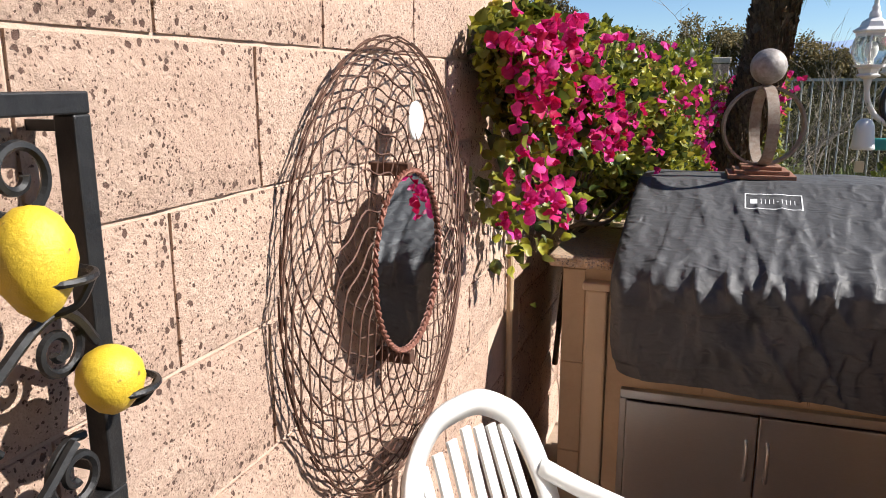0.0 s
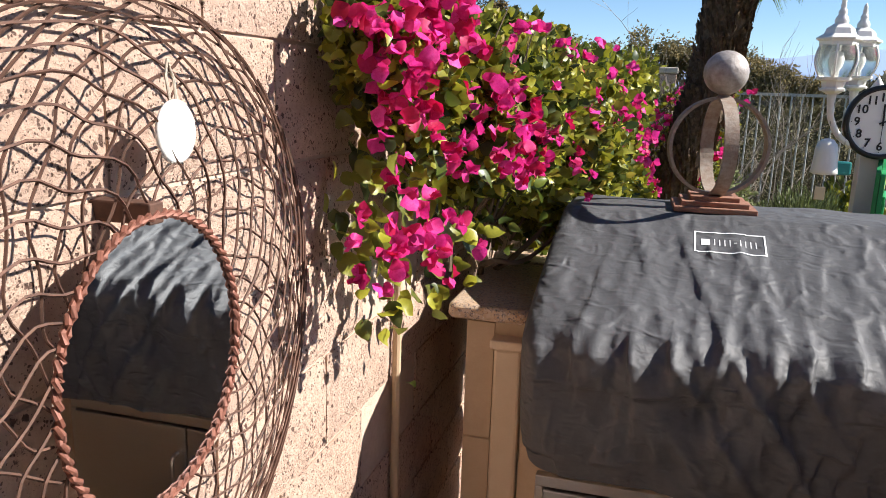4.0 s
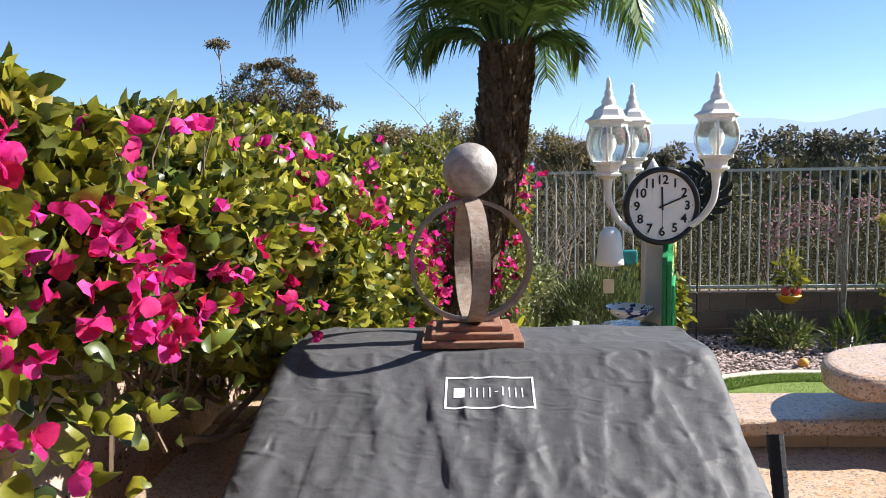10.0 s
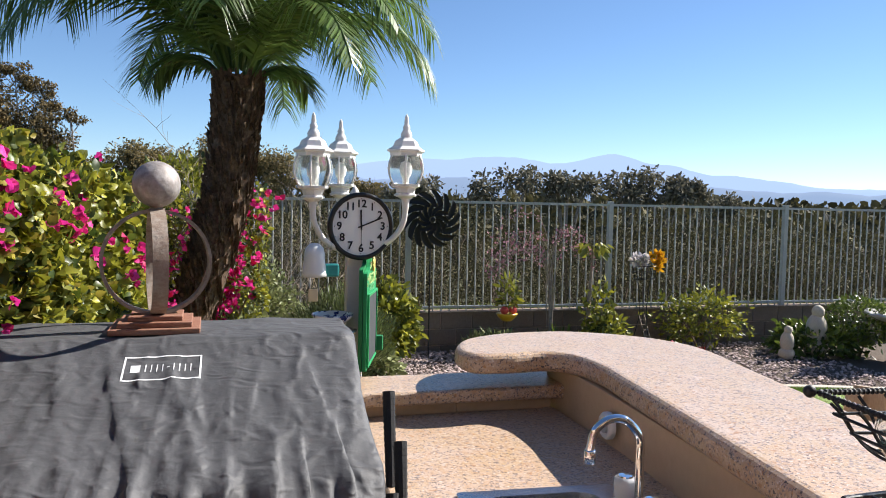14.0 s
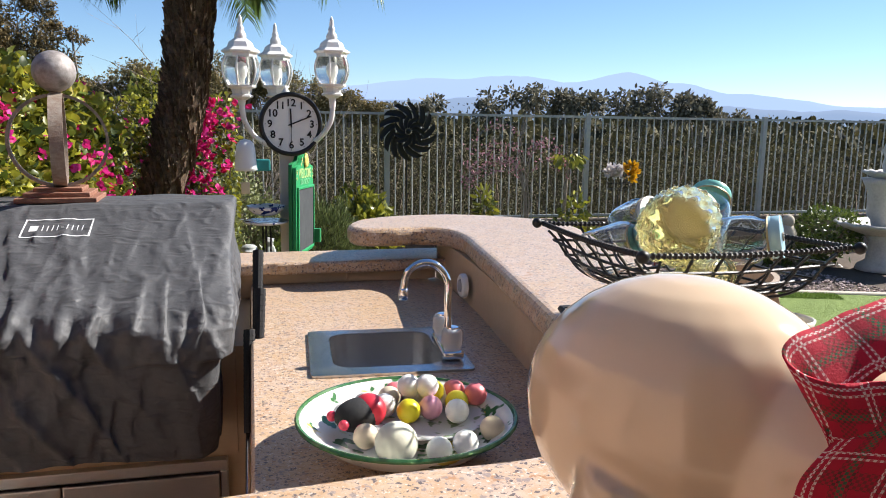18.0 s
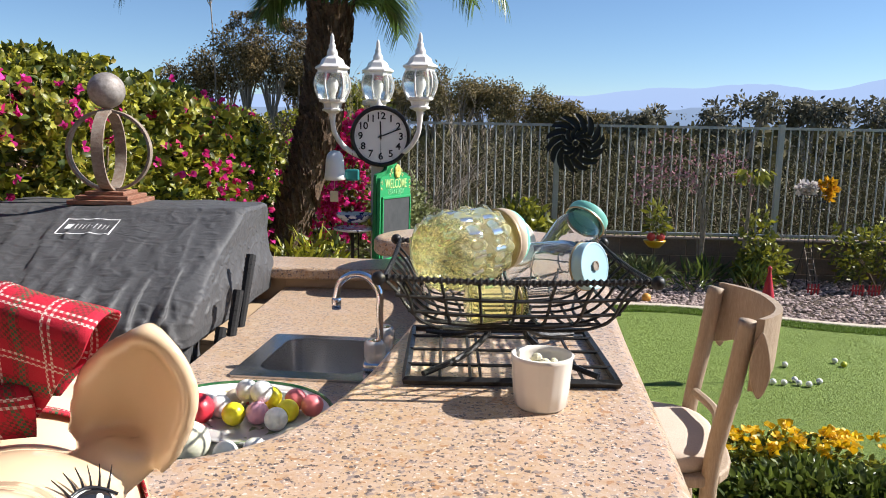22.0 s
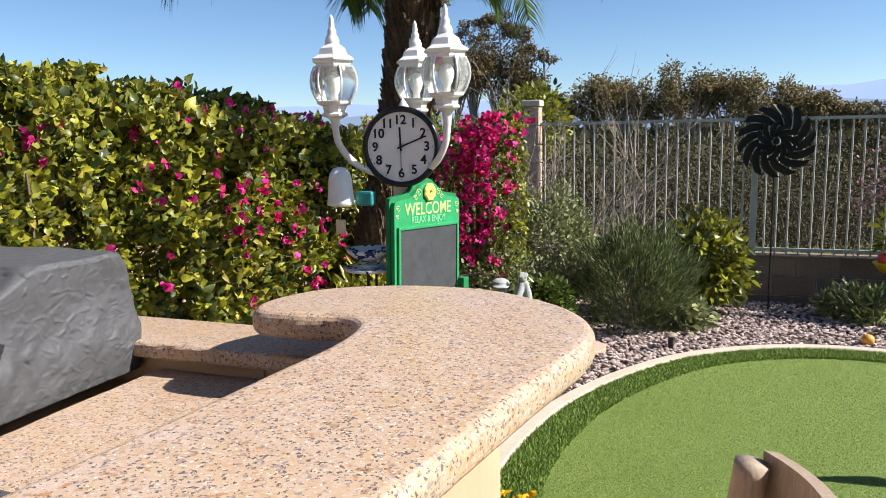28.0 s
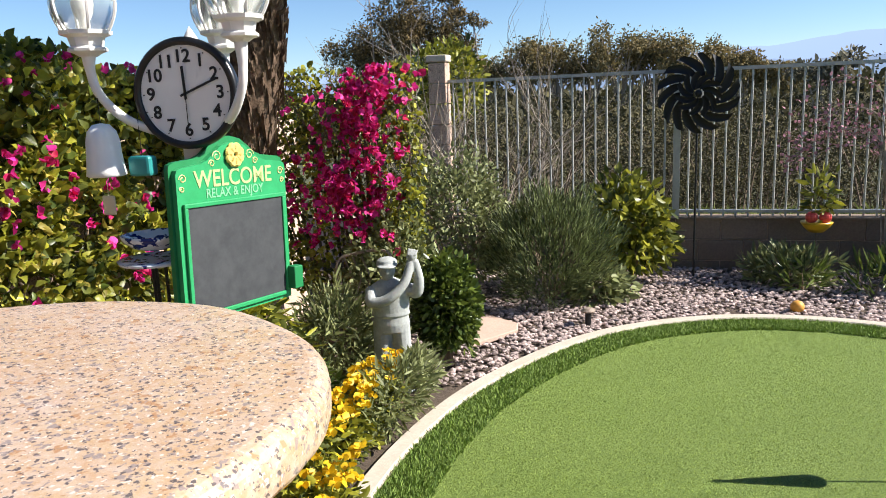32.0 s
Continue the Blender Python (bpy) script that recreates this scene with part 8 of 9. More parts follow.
def stool(at, rz):
    ob = thing("bar_stool", at, "greyed oak bar stool with a curved back and beige cushion", "stool", "stools at the bar", rz=rz)
    for s in (-1, 1):
        bm = bmesh.new()
        tube(bm, smooth_line([(0.20, s * 0.165, 0.0), (0.165, s * 0.165, 0.40), (0.155, s * 0.175, 0.66), (0.19, s * 0.188, 0.90), (0.212, s * 0.196, 1.06)], 6), lambda t: 0.019 + 0.004 * t, 12)
        part("back_leg", bm, wood, ob, smooth=True)
        bm = bmesh.new()
        tube(bm, [(-0.20, s * 0.17, 0.0), (-0.17, s * 0.155, 0.64)], 0.019, 10)
        part("front_leg", bm, wood, ob, smooth=True)
        bm = bmesh.new()
        tube(bm, [(-0.19, s * 0.165, 0.22), (0.185, s * 0.163, 0.22)], 0.012, 8)
        part("stretcher", bm, wood, ob)
    # curved back rest
    bm = bmesh.new()
    rows = []
    for k in range(17):
        t = -1 + 2 * k / 16
        y = t * 0.218
        x = 0.224 + 0.082 * (1 - abs(t) ** 2.6)
        lowz = 0.945 - 0.05 * t * t
        rows.append([bm.verts.new((x + dx, y, z)) for dx, z in ((-0.009, lowz), (0.009, lowz), (0.018, 1.07), (0.0, 1.07))])
    for a, b in zip(rows, rows[1:]):
        for j in range(4):
            bm.faces.new([a[j], a[(j + 1) % 4], b[(j + 1) % 4], b[j]])
    bm.faces.new(rows[0])
    bm.faces.new(rows[-1][::-1])
    part("backrest", bm, wood, ob)
    for s in (-1, 1):
        bm = bmesh.new()
        slab(bm, smooth_line([(0.0, 0.0), (0.022, 0.05), (0.018, 0.11), (0.0, 0.16), (-0.02, 0.11), (-0.022, 0.05)], 5, True), -0.008, 0.008, 0.004)
        for v in bm.verts:
            v.co = Matrix.Translation((0.238, s * 0.224, 0.88)) @ Euler((radians(90), 0, radians(8 * s))).to_matrix() .to_4x4() @ v.co
        part("bracket", bm, wood, ob, "leaf-shaped wooden bracket")
    bm = bmesh.new()
    tube(bm, smooth_line([(0.168, -0.15, 0.76), (0.195, 0, 0.76), (0.168, 0.15, 0.76)], 6), 0.013, 8)
    part("lower_rail", bm, wood, ob)
    bm = bmesh.new()
    slab(bm, smooth_line([(-0.21, -0.18), (0.18, -0.17), (0.19, 0.17), (-0.21, 0.18)], 6, True), 0.63, 0.66, 0.008)
    part("seat_frame", bm, wood, ob)
    bm = bmesh.new()
    slab(bm, smooth_line([(-0.20, -0.17), (0.15, -0.16), (0.16, 0.16), (-0.20, 0.17)], 6, True), 0.655, 0.715, 0.028)
    for v in bm.verts:
        v.co.z += 0.01 * noise.noise(v.co * 12)
        v.co.x += 0.006 * noise.noise(v.co * 20)
    part("cushion", bm, cush, ob, "wrinkled beige seat cushion", True)
    for z in (0.99, 1.03):
        bm = bmesh.new()
        lathe(bm, [(0, 0), (0.008, 0), (0.007, 0.003), (0, 0.0035)], n=12, m=Matrix.Translation((0.317, 0.05, z)) @ Euler((0, radians(90), 0)).to_matrix().to_4x4())
        part("screw_cap", bm, M["rust"], ob)
    return ob


first_stool = stool((1.869, 2.337, 0.0), -6)
copy_thing(first_stool, pose(1.735, 1.065, 0.0, 0, 0, -6))

# ---- pig figurine: one mesh ----
PO = Vector((1.104, 0.82, BAR))


def ell(bm, c, r, direction=None, u=20, v=14):
    m = Matrix.Translation(c)
    if direction:
        m = m @ Vector(direction).to_track_quat("X", "Z").to_matrix().to_4x4()
    bmesh.ops.create_uvsphere(bm, u_segments=u, v_segments=v, radius=1, matrix=m @ Matrix.Diagonal((*r, 1)))


bm = bmesh.new()
AX, HX = (0.60, -0.80, 0), (0.56, -0.82, 0.06)
ell(bm, (-0.047, 0.068, 0.140), (0.124, 0.092, 0.104), AX)
ell(bm, (0.020, -0.030, 0.125), (0.11, 0.082, 0.088), AX)
ell(bm, (0.068, -0.105, 0.140), (0.066, 0.062, 0.056), HX)
ell(bm, (0.086, -0.131, 0.166), (0.052, 0.054, 0.042), HX)
ell(bm, (0.106, -0.168, 0.134), (0.050, 0.049, 0.035), HX)
ell(bm, (0.122, -0.192, 0.144), (0.032, 0.040, 0.022), HX)
ell(bm, (0.112, -0.178, 0.166), (0.034, 0.036, 0.028), HX)
ell(bm, (0.116, -0.186, 0.194), (0.034, 0.031, 0.027), HX)
lathe(bm, [(0, 0), (0.026, 0.0), (0.0315, 0.003), (0.0335, 0.011), (0.030, 0.036), (0, 0.04)], n=32, m=Matrix.Translation((0.136, -0.226, 0.202)) @ Vector((-0.44, 0.87, -0.20)).to_track_quat("Z", "Y").to_matrix().to_4x4())
LEGS = ((-0.128, 0.042), (-0.06, 0.15), (-0.01, -0.10), (0.09, -0.01))
for c in LEGS:
    tube(bm, [(c[0], c[1], 0.005), (c[0] * 0.98, c[1] * 0.98, 0.05), (c[0] * 0.82, c[1] * 0.82, 0.11)], lambda t: 0.020 + 0.016 * t, 14)
# ears: one a leaf seen from its back, one a shallow cup
d = Vector((0.022, -0.020, 0.078)).normalized()
s = Vector((0.85, 0.45, -0.1)).normalized()
nm = d.cross(s).normalized()
for k in range(13):
    t = -1 + 2 * k / 12
    ww = 0.023 * math.sqrt(max(0.0, 1 - abs(t) ** 2.6)) * (1 - 0.35 * t)
    for j in range(-4, 5):
        u = j / 4
        ell(bm, Vector((0.029, -0.149, 0.218)) + d * 0.040 * t + s * ww * u + nm * (0.010 * (1 - u * u) * (1 - 0.4 * t)) * (1 if nm.y < 0 else -1), (0.0062,) * 3, None, 8, 6)
ell(bm, (0.052, -0.132, 0.196), (0.012, 0.010, 0.013), None)
lo_l, lo_r, tipv = Vector((0.094, -0.080, 0.202)), Vector((0.148, -0.092, 0.188)), Vector((0.142, -0.094, 0.262))
for k in range(12):
    t = k / 11
    le = lo_l.lerp(tipv, t) + Vector((-0.010, 0.0, 0.008)) * math.sin(math.pi * t)
    ri = lo_r.lerp(tipv, t) + Vector((0.020, 0.0, 0.006)) * math.sin(math.pi * t) ** 0.8
    for j in range(9):
        u = j / 8
        ell(bm, le.lerp(ri, u) + Vector((0, 0.020 * math.sin(math.pi * u) * (1 - 0.6 * t), 0)), (0.0060,) * 3, None, 8, 6)
ell(bm, (0.118, -0.088, 0.186), (0.022, 0.016, 0.016), None)
tmp = new("pig_raw", finish("pig_raw", bm, M["white"]))
rmod = tmp.modifiers.new("join", "REMESH")
rmod.mode, rmod.voxel_size = "VOXEL", 0.0036
smod = tmp.modifiers.new("soft", "SMOOTH")
smod.factor, smod.iterations = 0.6, 12
dg = bpy.context.evaluated_depsgraph_get()
ev = tmp.evaluated_get(dg)
me = bpy.data.meshes.new_from_object(ev)
bm = bmesh.new()
bm.from_mesh(me)
for f in bm.faces:
    f.material_index = 0
    f.smooth = True
tree_p = BVHTree.FromBMesh(bm)
bpy.data.objects.remove(tmp)


def decal(p, rx, rz, idx, lift=0.0012, tilt=0.0, thick=0.003):
    loc, nor, _, _ = tree_p.find_nearest(Vector(p))
    m = Matrix.Translation(loc + nor * lift) @ nor.to_track_quat("Z", "Y").to_matrix().to_4x4() @ Matrix.Rotation(tilt, 4, "Z") @ Matrix.Diagonal((rx, rz, thick, 1))
    before = set(bm.faces)
    bmesh.ops.create_uvsphere(bm, u_segments=20, v_segments=10, radius=1, matrix=m)
    for f in bm.faces:
        if f not in before:
            f.material_index, f.smooth = idx, True
    return loc, nor, m


def stroke(pts, r, idx):
    before = set(bm.faces)
    q = []
    for p in pts:
        loc, nor, _, _ = tree_p.find_nearest(Vector(p))
        q.append(loc + nor * 0.0008)
    tube(bm, q, lambda t: r * (1 - 0.6 * t), 5)
    for f in bm.faces:
        if f not in before:
            f.material_index = idx


def paint(build, idx):
    before = set(bm.faces)
    build()
    for f in bm.faces:
        if f not in before:
            f.material_index, f.smooth = idx, True


for ex, sgn in (((0.070, -0.172, 0.186), -1), ((0.139, -0.140, 0.194), 1)):
    loc, nor, _, _ = tree_p.find_nearest(Vector(ex))
    N = (nor * 0.6 + Vector((0.30, -0.85, 0.25)) * 0.6 + (Vector((0.3, 0.2, 0.0)) if sgn > 0 else Vector())).normalized()
    R = Vector((0, 0, 1)).cross(N).normalized()
    R = (R + Vector((0, 0, 0.10 * -sgn))).normalized()
    U = N.cross(R).normalized()
    at = Matrix((R, U, N)).transposed().to_4x4()
    at.translation = loc + nor * 0.0005
    for rx, ry, th, idx, off in ((0.0165, 0.0088, 0.0030, 3, Vector()), (0.0140, 0.0082, 0.0042, 1, Vector((0.001, 0.0, 0.0))), (0.0021, 0.0021, 0.0012, 3, Vector((0.0055, 0.0025, 0.0036)))):
        paint(lambda: bmesh.ops.create_uvsphere(bm, u_segments=20, v_segments=10, radius=1, matrix=at @ Matrix.Translation(off) @ Matrix.Diagonal((rx, ry, th, 1))), idx)
    rim = [at @ Vector((0.0168 * u, 0.0092 * math.cos(u * 1.45), 0.0016)) for u in np.linspace(-1.12, 1, 12)]
    paint(lambda: tube(bm, rim, 0.0010, 5), 1)
    for k in range(8):
        u = -1.0 + 1.75 * k / 7
        p0 = Vector((0.0165 * u, 0.0095 * math.cos(u * 1.35), 0.0018))
        lash = [at @ p0, at @ (p0 + Vector((0.004 * (u - 0.15), 0.0045, 0.0006))), at @ (p0 + Vector((0.010 * (u - 0.15), 0.0105, 0.0002)))]
        paint(lambda: tube(bm, lash, lambda t: 0.0008 * (1 - 0.7 * t), 4), 1)
for n0 in ((0.126, -0.233, 0.202), (0.147, -0.222, 0.204)):
    stroke([(n0[0] + 0.0005, n0[1], n0[2] + 0.009), (n0[0] - 0.0015, n0[1], n0[2] + 0.003), (n0[0] - 0.0008, n0[1], n0[2] - 0.004), (n0[0] + 0.003, n0[1], n0[2] - 0.009)], 0.0010, 1)
decal((0.140, -0.222, 0.160), 0.020, 0.0056, 2, 0.0002, 0.1, 0.0020)
for c in LEGS:
    before = set(bm.faces)
    bmesh.ops.create_uvsphere(bm, u_segments=18, v_segments=10, radius=1, matrix=Matrix.Translation((c[0] * 1.02, c[1] * 1.02, 0.026)) @ Matrix.Diagonal((0.0265, 0.0265, 0.026, 1)))
    for f in bm.faces:
        if f not in before:
            f.material_index, f.smooth = 4, True
pig_me = bpy.data.meshes.new("pig_figurine")
bm.to_mesh(pig_me)
bm.free()
glaze = mat("cream_glaze", (0.74, 0.55, 0.36), 0.12, grain=[(5, (0.78, 0.60, 0.41), 0.8), (20, (0.70, 0.51, 0.33), 0.5)], coat=0.6)
for mm in (glaze, mat("black_glaze", (0.015, 0.015, 0.018), 0.15, coat=0.4), mat("dark_red_glaze", (0.30, 0.012, 0.026), 0.2), M["white"], mat("brown_glaze", (0.17, 0.050, 0.026), 0.18, grain=(20, (0.26, 0.09, 0.045), 0.6), coat=0.4)):
    pig_me.materials.append(mm)
def stain(m, spots, colour):
    """Worn brown glaze in uneven patches: each (centre, radii) in the thing's own space."""
    nt = m.node_tree
    b = nt.nodes["Principled BSDF"]
    tc = nt.nodes.new("ShaderNodeTexCoord")
    nz = nt.nodes.new("ShaderNodeTexNoise")
    nz.inputs["Scale"].default_value, nz.inputs["Detail"].default_value = 70, 4
    nt.links.new(tc.outputs["Object"], nz.inputs["Vector"])
    for c, r in spots:
        mp = nt.nodes.new("ShaderNodeMapping")
        mp.vector_type = "TEXTURE"
        mp.inputs["Location"].default_value, mp.inputs["Scale"].default_value = c, r
        nt.links.new(tc.outputs["Object"], mp.inputs[0])
        ln = nt.nodes.new("ShaderNodeVectorMath")
        ln.operation = "LENGTH"
        nt.links.new(mp.outputs[0], ln.inputs[0])
        ad = nt.nodes.new("ShaderNodeMath")
        ad.operation = "MULTIPLY_ADD"
        ad.inputs[1].default_value = 1.1
        nt.links.new(nz.outputs["Fac"], ad.inputs[0])
        nt.links.new(ln.outputs["Value"], ad.inputs[2])
        mr = nt.nodes.new("ShaderNodeMapRange")
        mr.inputs[1].default_value, mr.inputs[2].default_value, mr.inputs[3].default_value, mr.inputs[4].default_value = 0.9, 1.6, 0.9, 0.0
        nt.links.new(ad.outputs[0], mr.inputs[0])
        mx = nt.nodes.new("ShaderNodeMix")
        mx.data_type = "RGBA"
        nt.links.new(mr.outputs[0], mx.inputs[0])
        nt.links.new(b.inputs["Base Color"].links[0].from_socket, mx.inputs[6])
        mx.inputs[7].default_value = (*colour, 1)
        nt.links.new(mx.outputs[2], b.inputs["Base Color"])


stain(glaze, [((0.104, -0.207, 0.200), (0.011, 0.014, 0.013)), ((0.104, -0.209, 0.184), (0.009, 0.013, 0.014)), ((0.108, -0.211, 0.168), (0.006, 0.010, 0.010))], (0.26, 0.075, 0.03))
pig = new("pig_figurine", pig_me)
pig.matrix_world = Matrix.Translation(PO)
tagged(pig, "glossy cream ceramic pig figurine with painted face on the bar", "figurine")


# plaid ribbon bow
def plaid():
    m = mat("red_plaid", (0.50, 0.010, 0.035), 0.85, bump=0.0006, bscale=500)
    nt = m.node_tree
    b = nt.nodes["Principled BSDF"]
    tc = nt.nodes.new("ShaderNodeUVMap")
    sep = nt.nodes.new("ShaderNodeSeparateXYZ")
    nt.links.new(tc.outputs[0], sep.inputs[0])
    col = None
    prev = (0.50, 0.010, 0.035, 1)
    for axis, scale, lo, hi, c, f in (("X", 2.2, 0.45, 0.75, (0.06, 0.035, 0.02), 0.62), ("Y", 2.2, 0.45, 0.75, (0.06, 0.035, 0.02), 0.62), ("X", 1.1, 0.28, 0.34, (0.01, 0.14, 0.06), 0.9), ("Y", 1.1, 0.28, 0.34, (0.01, 0.14, 0.06), 0.7), ("X", 2.2, 0.08, 0.13, (0.80, 0.68, 0.62), 0.85), ("X", 2.2, 0.20, 0.25, (0.80, 0.68, 0.62), 0.8), ("Y", 2.2, 0.08, 0.13, (0.80, 0.68, 0.62), 0.85), ("Y", 2.2, 0.20, 0.25, (0.80, 0.68, 0.62), 0.8)):
        mul = nt.nodes.new("ShaderNodeMath")
        mul.operation = "MULTIPLY"
        mul.inputs[1].default_value = scale
        nt.links.new(sep.outputs[axis], mul.inputs[0])
        fr = nt.nodes.new("ShaderNodeMath")
        fr.operation = "FRACT"
        nt.links.new(mul.outputs[0], fr.inputs[0])
        r = ramp(nt, [(0, (0, 0, 0)), (lo, (f, f, f)), (hi, (0, 0, 0))])
        r.color_ramp.interpolation = "CONSTANT"
        weave = nt.nodes.new("ShaderNodeTexChecker")
        weave.inputs["Scale"].default_value = 42
        nt.links.new(tc.outputs[0], weave.inputs[0])
        mm = nt.nodes.new("ShaderNodeMath")
        mm.operation = "MULTIPLY"
        nt.links.new(fr.outputs[0], r.inputs[0])
        nt.links.new(r.outputs[0], mm.inputs[0])
        add = nt.nodes.new("ShaderNodeMath")
        add.operation = "MULTIPLY_ADD"
        add.inputs[1].default_value, add.inputs[2].default_value = 0.85, 0.15
        nt.links.new(weave.outputs["Fac"], add.inputs[0])
        nt.links.new(add.outputs[0], mm.inputs[1])
        mx = nt.nodes.new("ShaderNodeMix")
        mx.data_type = "RGBA"
        nt.links.new(mm.outputs[0], mx.inputs[0])
        if col is None:
            mx.inputs[6].default_value = prev
        else:
            nt.links.new(col, mx.inputs[6])
        mx.inputs[7].default_value = (*c, 1)
        col = mx.outputs[2]
    nt.links.new(col, b.inputs["Base Color"])
    return m


PLAID = plaid()


def cloth(name, line, widths, parent, n=10, wav=0.003, du=0.07):
    """A strip of cloth: a line of points, and at each the vector across it."""
    L = smooth_line(line, n)
    W = smooth_line(widths, n)
    V, F, UV = [], [], []
    m = 8
    s = 0.0
    for i, (p, w) in enumerate(zip(L, W)):
        if i:
            s += (p - L[i - 1]).length
        for j in range(m + 1):
            t = j / m - 0.5
            nrm = Vector((noise.noise(p * 40 + w * t * 30), noise.noise(p * 30 + w * t * 40 + Vector((3, 0, 0))), noise.noise(p * 35 + w * t * 25))) * wav
            V.append(tuple(p + w * t + nrm))
            UV.append((s / du, (t + 0.5) * w.length / du))
    for i in range(len(L) - 1):
        for j in range(m):
            k = i * (m + 1) + j
            F.append((k, k + 1, k + m + 2, k + m + 1))
    me = sheet(name, V, F, PLAID, True)
    uv = me.uv_layers.new(name="UVMap")
    for lp in me.loops:
        uv.data[lp.index].uv = UV[lp.vertex_index]
    ob = new(name, me)
    ob.parent = parent
    sol = ob.modifiers.new("thick", "SOLIDIFY")
    sol.thickness = 0.0015
    return ob


bow = thing("plaid_bow", (0.004, 0, 0), "red plaid fabric bow tied round the pig's neck", "ribbon")
cloth("loop", [(1.162, 0.738, 1.350), (1.150, 0.742, 1.372), (1.118, 0.752, 1.372), (1.080, 0.758, 1.352), (1.046, 0.756, 1.334), (1.046, 0.742, 1.318), (1.075, 0.730, 1.318), (1.115, 0.722, 1.325), (1.158, 0.724, 1.340)], [(0.0, -0.02, 0.01), (0.005, -0.028, 0.008), (0.005, -0.036, -0.01), (0.008, -0.036, -0.022), (0.010, -0.03, -0.034), (0.015, -0.016, -0.046), (0.014, -0.012, -0.046), (0.010, -0.012, -0.038), (0.0, -0.01, -0.02)], bow)
cloth("tail", [(1.090, 0.728, 1.330), (1.074, 0.726, 1.308), (1.062, 0.726, 1.285), (1.056, 0.728, 1.262), (1.052, 0.732, 1.240)], [(0.035, -0.022, 0.02), (0.044, -0.026, 0.006), (0.046, -0.028, -0.004), (0.045, -0.030, -0.012), (0.044, -0.034, -0.022)], bow)
cloth("loop", [(1.170, 0.728, 1.340), (1.176, 0.722, 1.358), (1.186, 0.714, 1.382), (1.191, 0.714, 1.398), (1.194, 0.728, 1.405), (1.194, 0.746, 1.396), (1.186, 0.750, 1.372), (1.174, 0.742, 1.345)], [(0.022, -0.004, 0.0), (0.036, -0.006, -0.006), (0.052, -0.008, -0.012), (0.060, -0.008, -0.014), (0.060, -0.004, -0.013), (0.055, 0.0, -0.012), (0.04, 0.0, -0.006), (0.022, 0.0, 0.0)], bow)
cloth("tail", [(1.160, 0.728, 1.352), (1.148, 0.724, 1.366), (1.140, 0.722, 1.372), (1.128, 0.722, 1.362)], [(0.02, 0.004, 0.016), (0.02, 0.004, 0.026), (0.018, 0.004, 0.03), (0.014, 0.002, 0.03)], bow)
cloth("knot", [(1.160, 0.745, 1.345), (1.164, 0.722, 1.356), (1.170, 0.716, 1.348), (1.170, 0.722, 1.330)], [(0.025, 0.006, 0.002), (0.028, 0.008, 0.002), (0.028, 0.008, 0.002), (0.022, 0.006, 0)], bow)
nb, NA = [], Vector((0.58, -0.80, 0.10)).normalized()
NC = Vector((0.030, -0.088, 0.125))
s1 = NA.cross(Vector((0, 0, 1))).normalized()
s2 = s1.cross(NA)
for k in range(41):
    a = 2 * math.pi * k / 40
    d = s1 * math.cos(a) + s2 * math.sin(a)
    hit, nor, _, _ = tree_p.ray_cast(NC + d * 0.25, -d)
    nb.append(PO - Vector((0.004, 0, 0)) + (hit + d * 0.0022 if hit else NC + d * 0.08))
cloth("neck_band", nb, [NA * 0.016] * 41, bow, 3, 0.0004)

# ---- pieces: wall blocks, retaining blocks, tiles, paving ----
def rough_block(l, h, d, seed, rough=0.006):
    """A block with a broken face, 0.2 m high, face towards +x; the origin lies in the middle of the face."""
    bm = bmesh.new()
    ny, nz = 9, 5
    g = []
    for j in range(nz + 1):
        row = []
        for i in range(ny + 1):
            y, z = -l / 2 + l * i / ny, -h / 2 + h * j / nz
            e = min(i, ny - i, j, nz - j)
            x = (-0.006 if e == 0 else 0.0) + rough * noise.noise(Vector((y * 17, z * 17, seed))) * (1 if e else 0.4)
            row.append(bm.verts.new((x, y, z)))
        g.append(row)
    for j in range(nz):
        for i in range(ny):
            bm.faces.new([g[j][i], g[j][i + 1], g[j + 1][i + 1], g[j + 1][i]])
    ring = g[0] + [g[j][ny] for j in range(1, nz + 1)] + g[nz][-2::-1] + [g[j][0] for j in range(nz - 1, 0, -1)]
    back = [bm.verts.new((-d, v.co.y, v.co.z)) for v in ring]
    for k in range(len(ring)):
        bm.faces.new([ring[k], back[k], back[(k + 1) % len(ring)], ring[(k + 1) % len(ring)]])
    return bm


shapes = [finish("block", rough_block(0.384, 0.188, 0.03, s * 9.7, 0.007), M["block"], False) for s in range(6)]
shapes_h = finish("half_block", rough_block(0.189, 0.188, 0.03, 70), M["block"], False)
nb_ = 0
for c in range(0, 10):
    z = 0.045 + 0.195 * c + 0.0975 - 0.005
    off = 0.745 if c % 2 == 0 else 0.94
    for k in range(-6, 5):
        y = off + 0.39 * k + 0.195
        if y > 2.15 or y < -1.4:
            continue
        o = new("block", shapes[(nb_ * 7 + c) % 6])
        o.parent, o.location = wall_west, (WALL, y, z)
        nb_ += 1
for c in range(0, 7):
    z = 0.045 + 0.195 * c + 0.0975 - 0.005
    off = 0.745 if c % 2 == 0 else 0.94
    for k in range(4, 13):
        y = off + 0.39 * k + 0.195
        if y > 5.5:
            continue
        o = new("block", shapes[(nb_ * 5 + c) % 6])
        o.parent, o.location = wall_west, (WALL, y, z)
        nb_ += 1
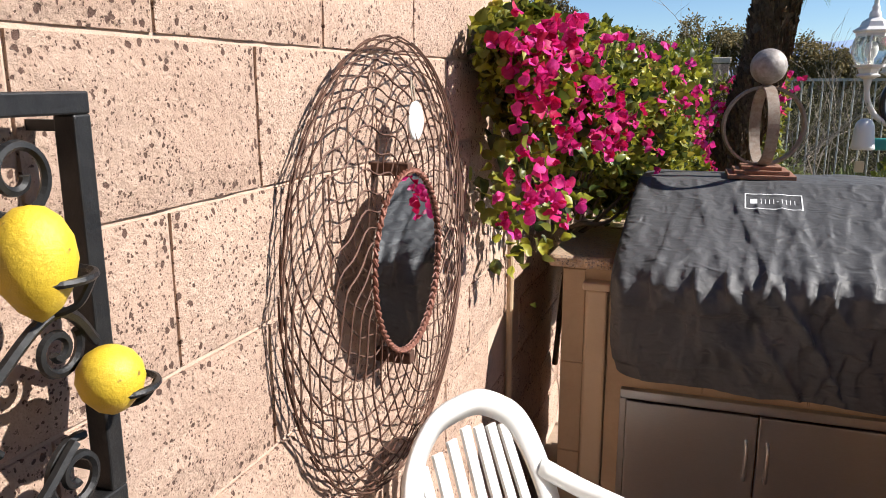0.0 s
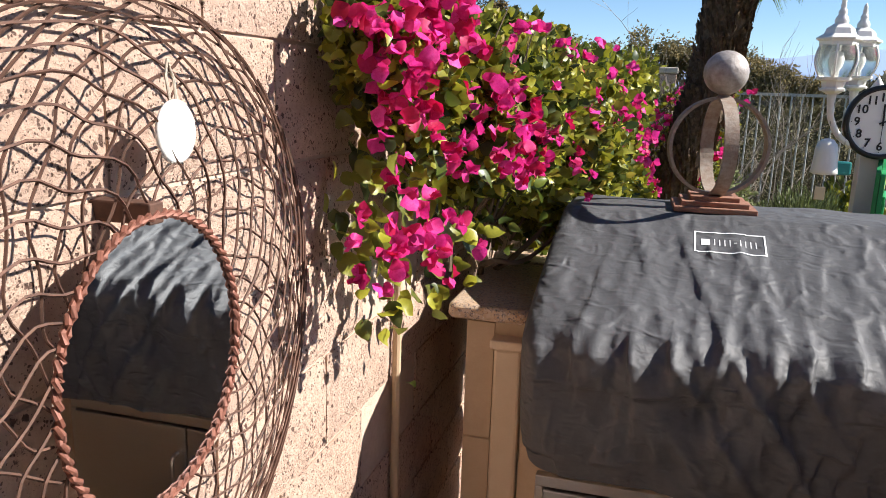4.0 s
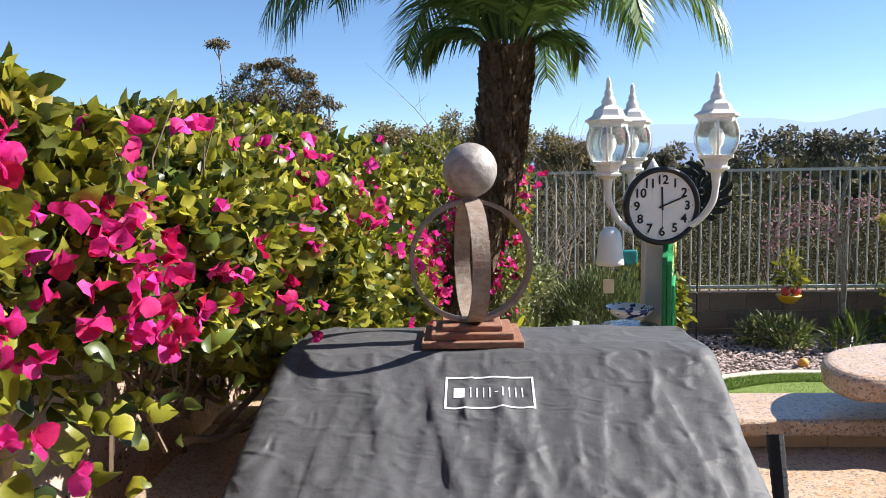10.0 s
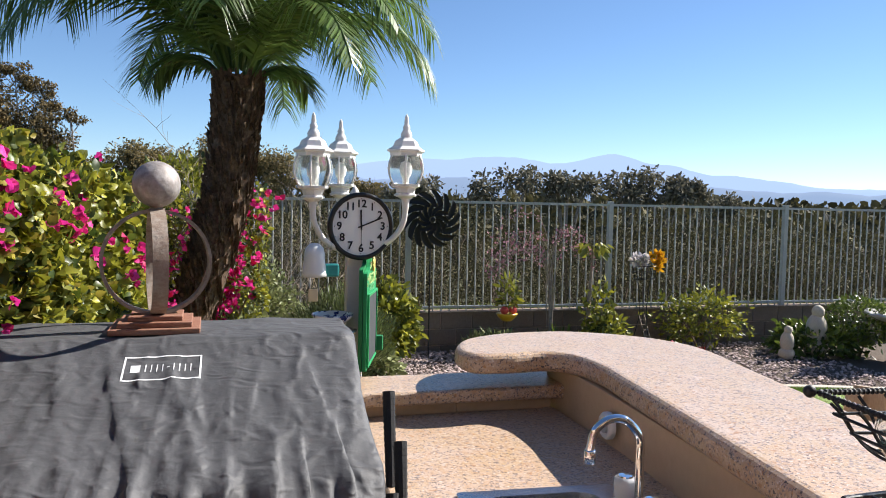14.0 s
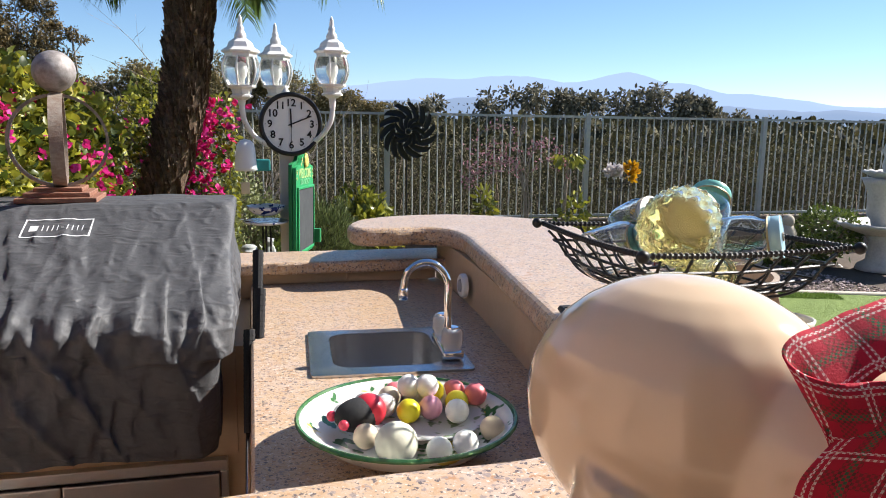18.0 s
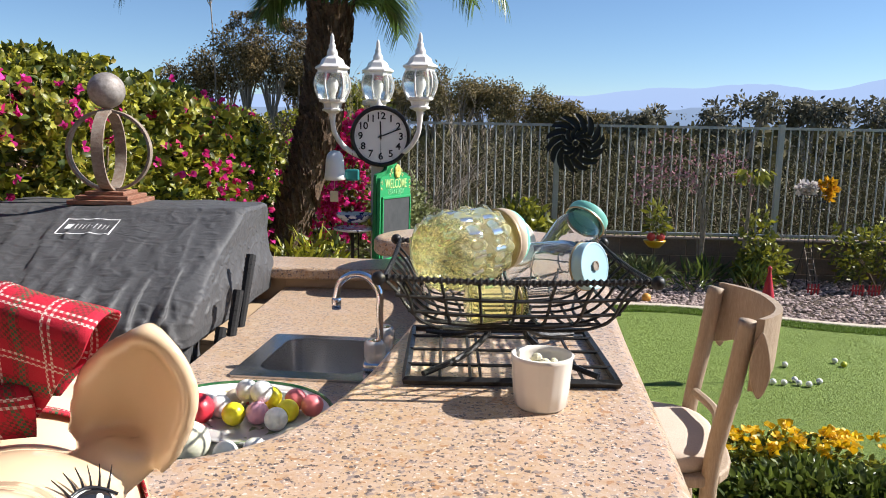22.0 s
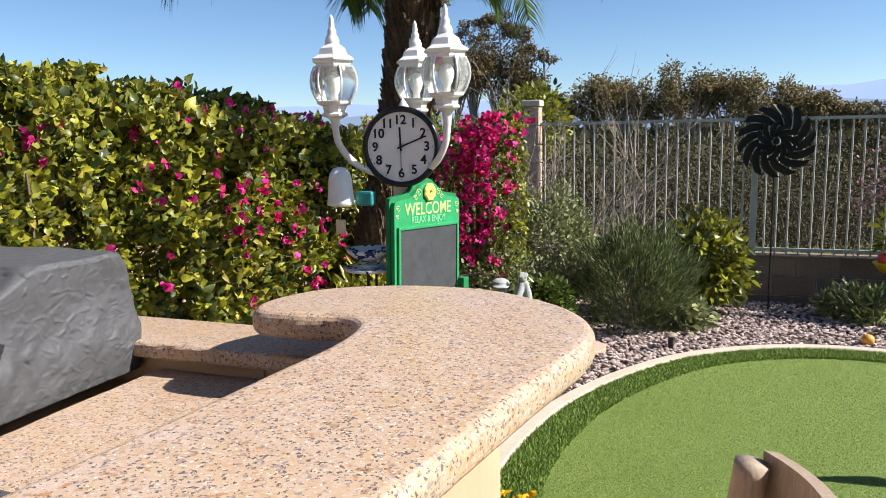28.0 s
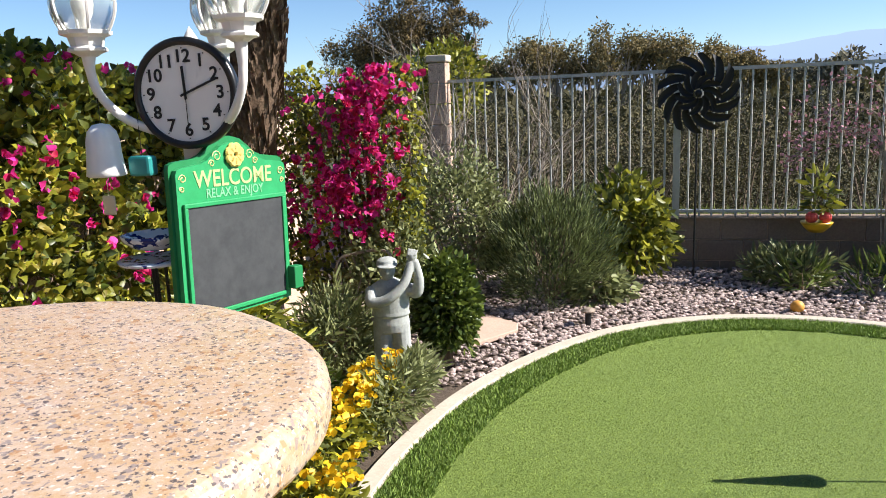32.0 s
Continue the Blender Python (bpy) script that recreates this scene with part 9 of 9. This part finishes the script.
# retaining wall blocks
rb = bmesh.new()
box(rb, (-0.192, -0.012, -0.094), (0.192, 0.004, 0.094), 0.004, seg=1)
rb_me = finish("block", rb, M["retwall"])
for c in range(3):
    for k in range(36):
        o = new("block", rb_me)
        o.parent, o.location = retaining_wall, (-0.6 + 0.39 * k + (0.195 if c % 2 else 0), FY - 0.064, -0.245 + 0.195 * c)
capm = bmesh.new()
box(capm, (-0.194, -0.1, 0.0), (0.194, 0.11, 0.02), 0.004, seg=1)
cap_me = finish("cap_block", capm, M["retwall"])
for k in range(32):
    o = new("cap_block", cap_me)
    o.parent, o.location = retaining_wall, (-0.5 + 0.392 * k, FY, 0.236)
# tiles on the island
ib = bpy.data.objects["island_base"]


def tile_panel(parent, o0, u, v, nu, nv, du, dv, nrm, name="tile", gap=0.0035):
    """A field of tiles 4 mm proud of a wall."""
    u, v, nrm = Vector(u), Vector(v), Vector(nrm)
    b = bmesh.new()
    cs = []
    for a, c in ((-1, -1), (1, -1), (1, 1), (-1, 1)):
        p = u * a * (du / 2 - gap / 2) + v * c * (dv / 2 - gap / 2)
        cs.append((b.verts.new(p), b.verts.new(p * 0.985 + nrm * 0.005)))
    for k in range(4):
        b.faces.new([cs[k][0], cs[(k + 1) % 4][0], cs[(k + 1) % 4][1], cs[k][1]])
    b.faces.new([c[1] for c in cs])
    me = finish(name, b, M["tile"])
    for i in range(nu):
        for j in range(nv):
            o = new(name, me)
            o.parent = parent
            o.location = Vector(o0) + u * du * (i + 0.5) + v * dv * (j + 0.5)


tile_panel(ib, (0.745, 2.9395, CNT + 0.002), (1, 0, 0), (0, 0, 1), 2, 1, 0.31, 0.032, (0, -1, 0))
tile_panel(ib, (-0.355, 2.4245, 0.0), (1, 0, 0), (0, 0, 1), 1, 3, 0.075, 0.32, (0, -1, 0))
tile_panel(ib, (-0.20, 2.3995, 0.59), (1, 0, 0), (0, 0, 1), 3, 1, 0.30, 0.29, (0, -1, 0))
tile_panel(ib, (-0.276, 2.4245, 0.0), (1, 0, 0), (0, 0, 1), 1, 3, 0.07, 0.30, (0, -1, 0))
# moulded pilaster on the island end
bm = bmesh.new()
box(bm, (-0.275, 2.385, 0.0), (-0.205, 2.43, 0.90), 0.008)
box(bm, (-0.285, 2.375, 0.90), (-0.195, 2.435, 0.925), 0.006)
solid("pilaster", bm, mat("pale_tile", (0.60, 0.46, 0.31), 0.5, grain=(6, (0.66, 0.52, 0.37), 0.7), bump=0.001), "cream tile pilaster at the end of the grill island", "pilaster", kind="structure")
# paving slabs near the island
pv = bmesh.new()
box(pv, (-0.296, -0.296, 0.0), (0.296, 0.296, 0.006), 0.003, seg=1)
pv_me = finish("paving_slab", pv, M["paving"])
pf = bpy.data.objects["patio_floor"]
for i in range(9):
    for j in range(10):
        x, y = -0.2 + 0.6 * i, -2.6 + 0.6 * j
        if y > 3.05 or (x > 2.05 and y > 2.05):
            continue
        o = new("paving_slab", pv_me)
        o.parent, o.location = pf, (x, y, 0.0)
